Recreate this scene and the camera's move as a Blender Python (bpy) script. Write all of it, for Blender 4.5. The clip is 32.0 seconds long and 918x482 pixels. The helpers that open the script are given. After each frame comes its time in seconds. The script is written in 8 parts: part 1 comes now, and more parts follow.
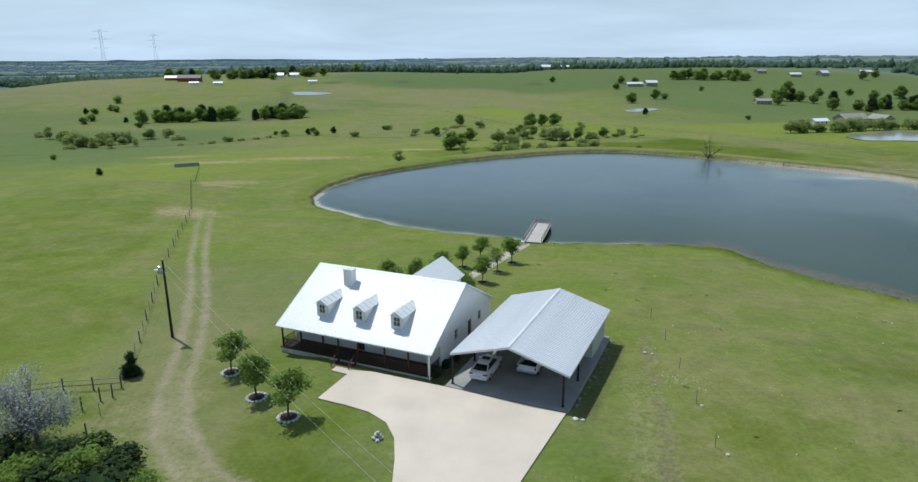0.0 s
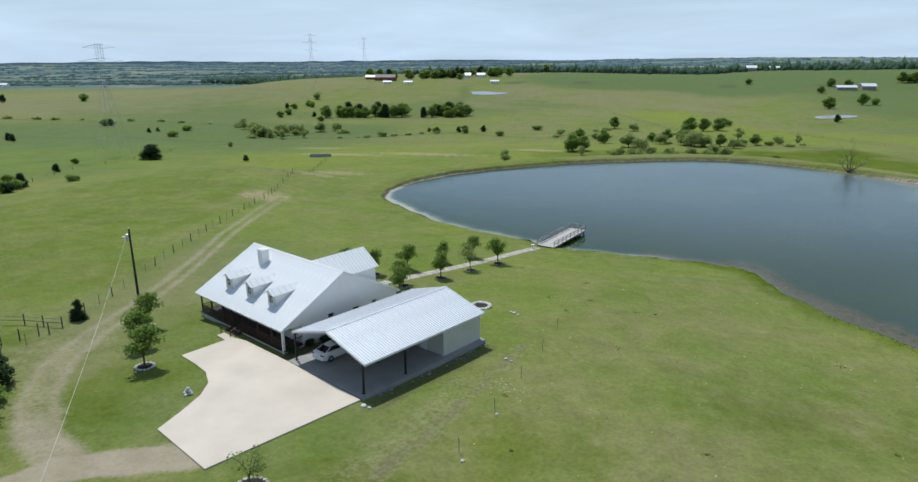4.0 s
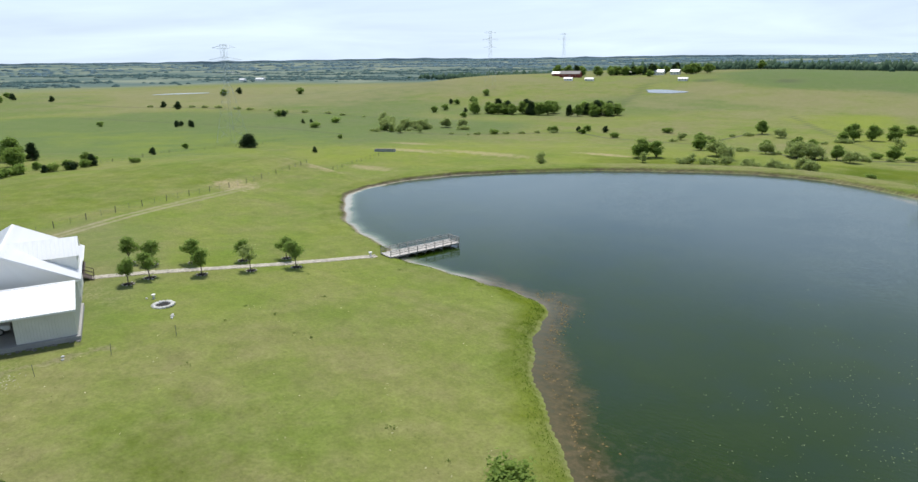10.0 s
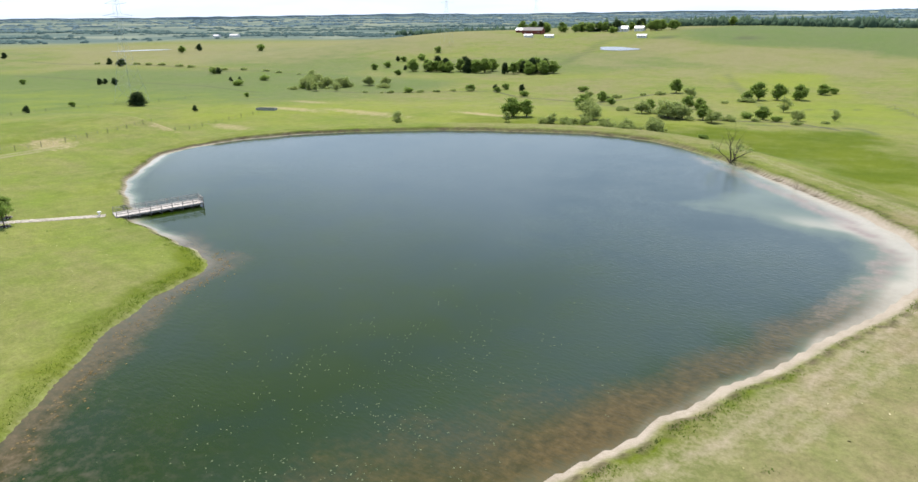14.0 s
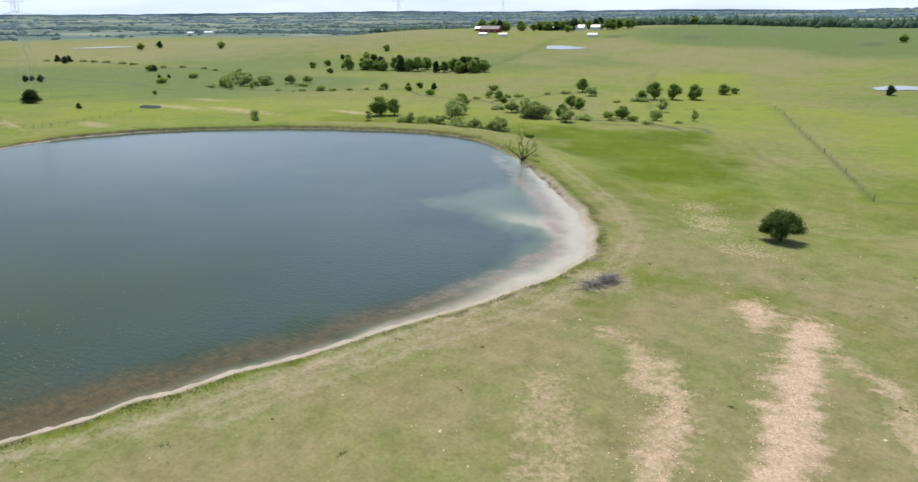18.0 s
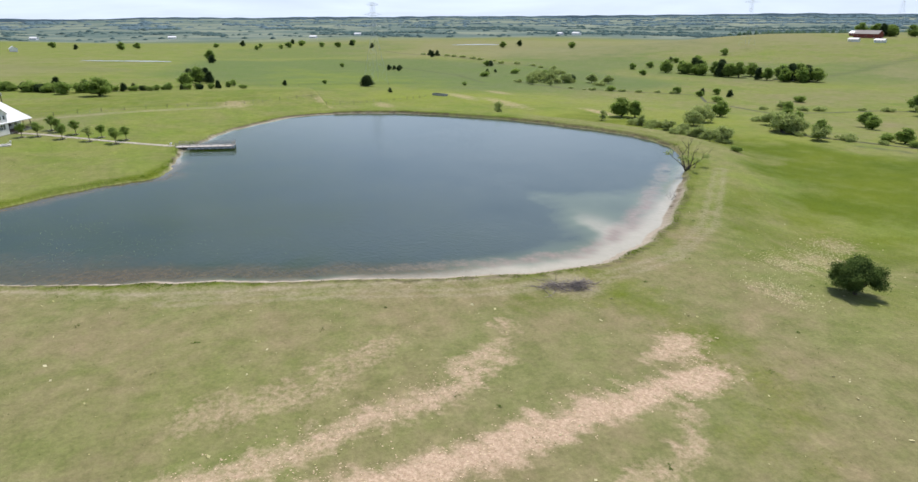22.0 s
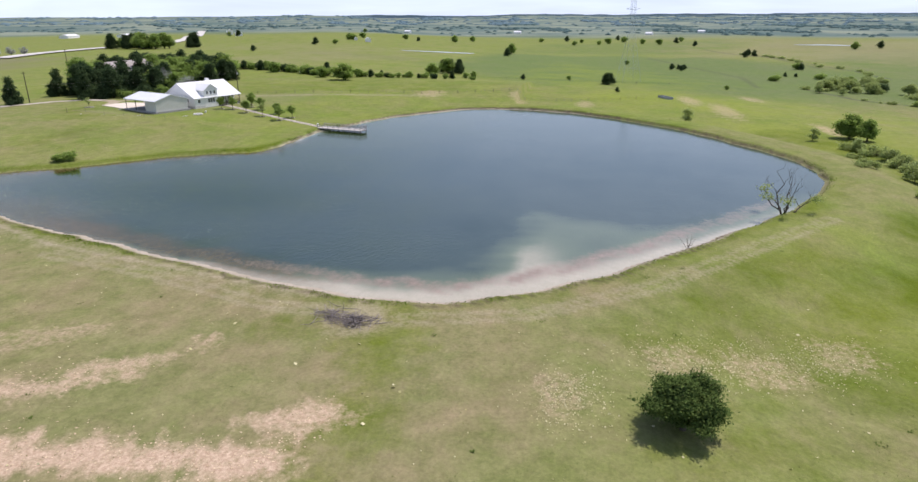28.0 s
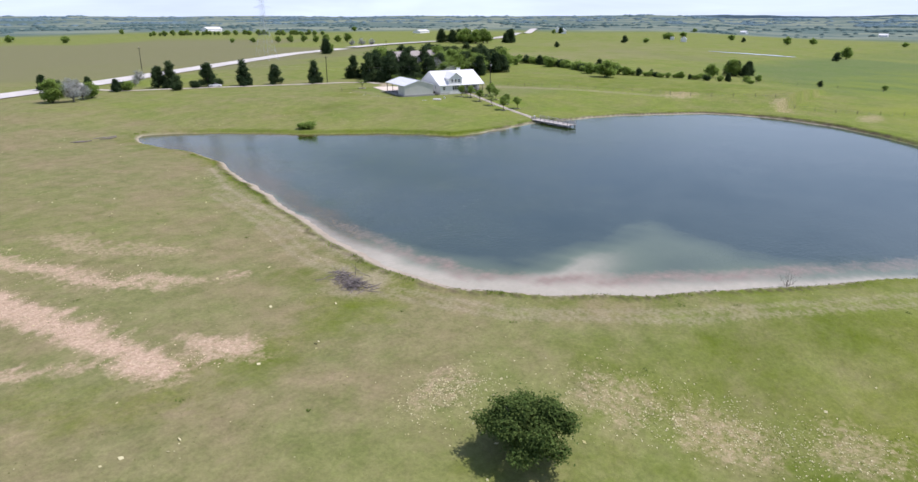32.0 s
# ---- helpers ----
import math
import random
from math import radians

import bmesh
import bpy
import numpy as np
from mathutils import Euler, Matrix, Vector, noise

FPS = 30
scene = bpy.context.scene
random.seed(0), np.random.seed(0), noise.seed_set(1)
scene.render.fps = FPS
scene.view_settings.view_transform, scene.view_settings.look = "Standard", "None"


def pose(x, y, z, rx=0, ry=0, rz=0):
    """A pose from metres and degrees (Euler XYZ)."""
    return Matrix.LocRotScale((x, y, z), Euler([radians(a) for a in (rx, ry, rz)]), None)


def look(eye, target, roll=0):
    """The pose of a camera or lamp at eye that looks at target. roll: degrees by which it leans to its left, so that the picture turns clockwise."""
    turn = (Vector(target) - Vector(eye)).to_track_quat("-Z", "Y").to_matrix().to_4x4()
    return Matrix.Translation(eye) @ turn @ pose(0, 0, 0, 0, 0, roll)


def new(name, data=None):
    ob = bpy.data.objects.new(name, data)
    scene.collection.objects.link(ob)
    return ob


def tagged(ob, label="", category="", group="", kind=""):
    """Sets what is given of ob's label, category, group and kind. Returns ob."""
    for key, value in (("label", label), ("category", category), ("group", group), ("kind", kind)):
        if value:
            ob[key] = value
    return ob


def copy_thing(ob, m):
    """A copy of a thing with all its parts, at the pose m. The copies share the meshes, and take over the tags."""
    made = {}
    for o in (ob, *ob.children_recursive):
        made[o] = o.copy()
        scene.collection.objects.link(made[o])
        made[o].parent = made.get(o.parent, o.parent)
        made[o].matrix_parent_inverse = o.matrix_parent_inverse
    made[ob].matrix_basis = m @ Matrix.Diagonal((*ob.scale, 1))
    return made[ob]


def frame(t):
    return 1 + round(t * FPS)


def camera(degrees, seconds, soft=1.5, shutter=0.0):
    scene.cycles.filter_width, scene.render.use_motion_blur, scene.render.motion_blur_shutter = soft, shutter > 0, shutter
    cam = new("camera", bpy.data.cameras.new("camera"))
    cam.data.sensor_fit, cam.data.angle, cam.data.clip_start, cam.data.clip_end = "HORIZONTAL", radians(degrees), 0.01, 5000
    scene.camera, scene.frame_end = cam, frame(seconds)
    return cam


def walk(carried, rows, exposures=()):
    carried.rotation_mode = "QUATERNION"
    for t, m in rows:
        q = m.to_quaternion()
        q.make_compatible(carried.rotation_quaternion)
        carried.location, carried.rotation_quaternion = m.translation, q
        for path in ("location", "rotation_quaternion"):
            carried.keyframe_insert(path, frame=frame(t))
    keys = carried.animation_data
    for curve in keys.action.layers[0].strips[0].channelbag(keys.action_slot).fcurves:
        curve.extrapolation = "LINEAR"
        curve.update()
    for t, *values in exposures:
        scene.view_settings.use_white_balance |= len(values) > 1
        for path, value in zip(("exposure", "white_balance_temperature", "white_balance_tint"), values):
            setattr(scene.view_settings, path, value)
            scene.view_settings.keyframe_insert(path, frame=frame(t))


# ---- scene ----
cam = camera(70.18, 32.0)
# seconds, eye, yaw, pitch, roll
PATH = [
    (0, 1.249, 0.171, 29.893, 0.883, -15.675, -0.258),
    (0.5, 5.600, 0.027, 29.856, 3.300, -15.662, -0.283),
    (1, 9.880, 0.002, 29.827, 6.327, -15.636, -0.302),
    (1.5, 14.019, 0.218, 29.813, 9.046, -15.582, -0.309),
    (2, 18.064, 0.629, 29.819, 11.742, -15.600, -0.297),
    (2.5, 22.166, 1.183, 29.841, 13.766, -15.534, -0.285),
    (4.5, 39.107, 4.321, 29.950, 21.075, -15.551, -0.362),
    (5, 43.552, 6.090, 29.927, 23.880, -15.520, -0.313),
    (5.5, 48.140, 8.207, 29.904, 26.789, -15.503, -0.268),
    (6, 52.868, 10.757, 29.889, 30.091, -15.469, -0.255),
    (6.5, 57.659, 13.700, 29.887, 33.322, -15.475, -0.287),
    (7, 62.490, 17.047, 29.898, 35.760, -15.479, -0.353),
    (7.5, 67.313, 20.720, 29.910, 37.177, -15.487, -0.433),
    (8, 72.090, 24.622, 29.914, 37.971, -15.508, -0.504),
    (8.5, 76.823, 28.648, 29.904, 38.422, -15.541, -0.546),
    (9, 81.516, 32.642, 29.882, 38.778, -15.551, -0.575),
    (9.5, 86.216, 36.607, 29.853, 39.066, -15.582, -0.630),
    (10, 90.881, 40.507, 29.822, 39.318, -15.691, -0.697),
    (10.5, 95.536, 44.423, 29.787, 39.438, -16.196, -0.754),
    (11, 100.147, 48.293, 29.747, 39.522, -17.021, -0.787),
    (11.5, 104.670, 52.108, 29.711, 39.601, -18.018, -0.778),
    (12, 109.216, 55.817, 29.677, 39.641, -18.849, -0.738),
    (12.5, 113.855, 59.435, 29.645, 39.660, -19.140, -0.721),
    (13, 118.556, 62.990, 29.625, 39.621, -19.189, -0.700),
    (13.5, 123.288, 66.458, 29.620, 39.542, -19.202, -0.677),
    (14, 128.044, 69.880, 29.632, 39.536, -19.243, -0.655),
    (14.5, 132.777, 73.248, 29.657, 39.490, -19.251, -0.637),
    (16.5, 151.899, 85.802, 29.993, 39.290, -19.406, -0.583),
    (17, 156.881, 89.298, 30.060, 39.294, -19.420, -0.506),
    (17.5, 161.907, 92.807, 30.112, 39.278, -19.430, -0.449),
    (18, 166.881, 96.363, 30.131, 39.339, -19.439, -0.441),
    (18.5, 171.784, 99.957, 30.105, 41.047, -19.443, -0.486),
    (19, 176.684, 103.640, 30.040, 44.923, -19.385, -0.546),
    (19.5, 181.418, 107.469, 29.950, 48.243, -19.354, -0.566),
    (20, 185.866, 111.438, 29.838, 51.966, -19.318, -0.568),
    (20.5, 189.968, 115.623, 29.719, 56.512, -19.255, -0.553),
    (21, 193.632, 120.054, 29.601, 61.577, -19.204, -0.508),
    (21.5, 196.677, 124.778, 29.497, 66.953, -19.089, -0.441),
    (22, 199.074, 129.691, 29.404, 70.899, -19.048, -0.382),
    (22.5, 200.731, 134.782, 29.327, 74.380, -19.033, -0.341),
    (23, 201.762, 140.140, 29.263, 78.887, -18.993, -0.321),
    (23.5, 202.219, 145.575, 29.204, 83.362, -18.968, -0.313),
    (24, 202.204, 150.952, 29.145, 86.885, -18.982, -0.303),
    (24.5, 201.811, 156.321, 29.080, 89.248, -18.984, -0.279),
    (26.5, 196.991, 177.147, 28.311, 95.424, -19.053, -0.236),
    (27, 195.302, 181.838, 28.085, 96.978, -19.062, -0.270),
    (27.5, 193.508, 186.372, 27.867, 98.603, -19.105, -0.328),
    (28, 191.618, 190.940, 27.654, 100.987, -19.091, -0.380),
    (28.5, 189.674, 195.418, 27.444, 103.367, -19.106, -0.422),
    (29, 187.868, 199.628, 27.225, 105.999, -19.115, -0.417),
    (29.5, 186.165, 203.574, 26.999, 110.226, -19.062, -0.348),
    (30, 184.508, 207.309, 26.785, 115.348, -19.025, -0.260),
    (30.5, 182.896, 210.824, 26.588, 119.961, -18.989, -0.191),
    (31, 181.311, 214.158, 26.400, 123.598, -18.979, -0.132),
    (31.5, 179.763, 217.315, 26.218, 126.441, -18.991, -0.107),
    (32, 178.233, 220.452, 26.032, 129.040, -18.995, -0.100),
]


def aim(x, y, z, yaw, pitch, roll):
    """The camera's pose from its place and its heading, tilt and lean in degrees."""
    a, b = radians(yaw), radians(pitch)
    way = Vector((-math.sin(a) * math.cos(b), math.cos(a) * math.cos(b), math.sin(b)))
    return look((x, y, z), Vector((x, y, z)) + way * 10, roll)


EXPOSURES = [(0, 0.0, 6050, 5), (6, 0.06, 6150, 7), (9, 0.27, 6350, 9), (11, 0.55, 6650, 11), (13, 0.76, 6750, 13), (15.5, 0.64, 6650, 13), (20, 0.42, 6600, 14), (25, 0.42, 6550, 17), (28, 0.44, 6500, 21), (30, 0.43, 6150, 18), (32, 0.43, 6250, 22)]
walk(cam, [(t, aim(*row)) for t, *row in PATH], EXPOSURES)

# ---- world, sun, exposure ----
SUN_TO = Vector((-0.34, 0.31, 0.89)).normalized()      # towards the sun
world = bpy.data.worlds.new("sky")
scene.world = world
world.use_nodes = True
wn, wl = world.node_tree.nodes, world.node_tree.links
wn.clear()
sky = wn.new("ShaderNodeTexSky")
sky.sky_type, sky.sun_disc = "NISHITA", False
sky.sun_elevation = math.asin(SUN_TO.z)
sky.sun_rotation = math.atan2(SUN_TO.x, SUN_TO.y)
sky.air_density, sky.dust_density, sky.ozone_density = 1.0, 0.6, 2.0
coord = wn.new("ShaderNodeTexCoord")
sep = wn.new("ShaderNodeSeparateXYZ")
wl.new(coord.outputs["Generated"], sep.inputs[0])
up = wn.new("ShaderNodeMath")
up.operation, up.inputs[1].default_value = "ADD", 0.10
above = wn.new("ShaderNodeMath")
above.operation, above.inputs[1].default_value = "MAXIMUM", 0.0
wl.new(sep.outputs["Z"], above.inputs[0])
wl.new(above.outputs[0], up.inputs[0])
flat = wn.new("ShaderNodeVectorMath")                   # the sky's dome laid onto a level cloud sheet
flat.operation = "DIVIDE"
comb = wn.new("ShaderNodeCombineXYZ")
for k in range(3):
    wl.new(up.outputs[0], comb.inputs[k])
wl.new(coord.outputs["Generated"], flat.inputs[0])
wl.new(comb.outputs[0], flat.inputs[1])
cloud = wn.new("ShaderNodeTexNoise")
cloud.inputs["Scale"].default_value, cloud.inputs["Detail"].default_value = 0.42, 6
cloud.inputs["Roughness"].default_value, cloud.inputs["Distortion"].default_value = 0.55, 0.5
wl.new(flat.outputs[0], cloud.inputs["Vector"])
cover = wn.new("ShaderNodeMapRange")
cover.inputs["From Min"].default_value, cover.inputs["From Max"].default_value = 0.40, 0.70
cover.inputs["To Min"].default_value, cover.inputs["To Max"].default_value = 0.05, 0.82
wl.new(cloud.outputs["Fac"], cover.inputs["Value"])
veil = wn.new("ShaderNodeMix")
veil.data_type = "RGBA"
veil.inputs["B"].default_value = (6.25, 7.55, 9.1, 1)
low = wn.new("ShaderNodeMapRange")                     # haze thickens towards the horizon
low.interpolation_type = "SMOOTHSTEP"
low.inputs["From Min"].default_value, low.inputs["From Max"].default_value = 0.0, 0.30
low.inputs["To Min"].default_value, low.inputs["To Max"].default_value = 0.97, 0.0
wl.new(above.outputs[0], low.inputs["Value"])
most = wn.new("ShaderNodeMath")
most.operation = "MAXIMUM"
wl.new(cover.outputs[0], most.inputs[0]), wl.new(low.outputs[0], most.inputs[1])
wl.new(most.outputs[0], veil.inputs["Factor"])
thin = wn.new("ShaderNodeMapRange")                    # thin and thick cloud differ in brightness
thin.inputs["From Min"].default_value, thin.inputs["From Max"].default_value = 0.35, 0.70
thin.inputs["To Min"].default_value, thin.inputs["To Max"].default_value = 0.94, 1.14
wl.new(cloud.outputs["Fac"], thin.inputs["Value"])
tone = wn.new("ShaderNodeMix")
tone.data_type, tone.blend_type = "RGBA", "MULTIPLY"
tone.inputs["Factor"].default_value = 1.0
wl.new(veil.outputs["Result"], tone.inputs["A"]), wl.new(thin.outputs[0], tone.inputs["B"])
wl.new(sky.outputs[0], veil.inputs["A"])
back = wn.new("ShaderNodeBackground")
back.inputs["Strength"].default_value = 0.09
wl.new(tone.outputs["Result"], back.inputs["Color"])
wout = wn.new("ShaderNodeOutputWorld")
wl.new(back.outputs[0], wout.inputs["Surface"])
sun = new("sun", bpy.data.lights.new("sun", "SUN"))
sun.data.energy, sun.data.angle, sun.data.color = 3.6, radians(1.5), (1.0, 0.96, 0.89)
sun.matrix_world = look(SUN_TO * 100, (0, 0, 0))
scene.view_settings.exposure = 0.0

# ---- materials ----
def surface(name, base, rough=0.8, metal=0.0, dark=0.75, scale=3.0, bump=0.0, fine=40.0, ior=1.45, jitter=0.0, vec=None):
    """A Principled material with stains at one scale, grain at another, and fine relief."""
    m = bpy.data.materials.new(name)
    m.use_nodes = True
    n, l = m.node_tree.nodes, m.node_tree.links
    p = n["Principled BSDF"]
    p.inputs["Roughness"].default_value, p.inputs["Metallic"].default_value = rough, metal
    p.inputs["IOR"].default_value = ior
    tc = n.new("ShaderNodeTexCoord")
    src = tc.outputs["Object"]
    if vec:
        mp = n.new("ShaderNodeMapping")
        mp.inputs["Scale"].default_value = vec
        l.new(src, mp.inputs["Vector"])
        src = mp.outputs[0]
    a, b = n.new("ShaderNodeTexNoise"), n.new("ShaderNodeTexNoise")
    a.inputs["Scale"].default_value, a.inputs["Detail"].default_value = scale, 5
    b.inputs["Scale"].default_value, b.inputs["Detail"].default_value = fine, 3
    l.new(src, a.inputs["Vector"]), l.new(src, b.inputs["Vector"])
    add = n.new("ShaderNodeMath")
    add.operation = "MULTIPLY_ADD"
    add.inputs[1].default_value = 0.45
    l.new(b.outputs["Fac"], add.inputs[0]), l.new(a.outputs["Fac"], add.inputs[2])
    ramp = n.new("ShaderNodeMapRange")
    ramp.inputs["From Min"].default_value, ramp.inputs["From Max"].default_value = 0.45, 1.0
    ramp.inputs["To Min"].default_value, ramp.inputs["To Max"].default_value = dark, 1.08
    l.new(add.outputs[0], ramp.inputs["Value"])
    mul = n.new("ShaderNodeMix")
    mul.data_type, mul.blend_type = "RGBA", "MULTIPLY"
    mul.inputs["Factor"].default_value = 1.0
    mul.inputs["A"].default_value = (*base, 1)
    l.new(ramp.outputs[0], mul.inputs["B"])
    out = mul.outputs["Result"]
    if jitter:
        info, hsv, mr = n.new("ShaderNodeObjectInfo"), n.new("ShaderNodeHueSaturation"), n.new("ShaderNodeMapRange")
        mr.inputs["To Min"].default_value, mr.inputs["To Max"].default_value = 1 - jitter, 1 + jitter
        l.new(info.outputs["Random"], mr.inputs["Value"])
        l.new(mr.outputs[0], hsv.inputs["Value"])
        l.new(out, hsv.inputs["Color"])
        out = hsv.outputs["Color"]
    l.new(out, p.inputs["Base Color"])
    if bump:
        bm = n.new("ShaderNodeBump")
        bm.inputs["Strength"].default_value, bm.inputs["Distance"].default_value = bump, 0.02
        l.new(b.outputs["Fac"], bm.inputs["Height"])
        l.new(bm.outputs[0], p.inputs["Normal"])
    return m


def leafage(name, a, b, glow=0.35):
    """Leaves between two greens, each clump its own shade, with light passing through."""
    m = bpy.data.materials.new(name)
    m.use_nodes = True
    n, l = m.node_tree.nodes, m.node_tree.links
    n.remove(n["Principled BSDF"])
    geo, obj, add = n.new("ShaderNodeNewGeometry"), n.new("ShaderNodeObjectInfo"), n.new("ShaderNodeMath")
    add.operation = "MULTIPLY_ADD"
    add.inputs[1].default_value = 0.35
    l.new(obj.outputs["Random"], add.inputs[0]), l.new(geo.outputs["Random Per Island"], add.inputs[2])
    mix = n.new("ShaderNodeMix")
    mix.data_type = "RGBA"
    mix.inputs["A"].default_value, mix.inputs["B"].default_value = (*a, 1), (*b, 1)
    l.new(add.outputs[0], mix.inputs["Factor"])
    d, t, s = n.new("ShaderNodeBsdfDiffuse"), n.new("ShaderNodeBsdfTranslucent"), n.new("ShaderNodeMixShader")
    s.inputs[0].default_value = glow
    for k in (d, t):
        l.new(mix.outputs["Result"], k.inputs["Color"])
    l.new(d.outputs[0], s.inputs[1]), l.new(t.outputs[0], s.inputs[2])
    l.new(s.outputs[0], n["Material Output"].inputs["Surface"])
    return m


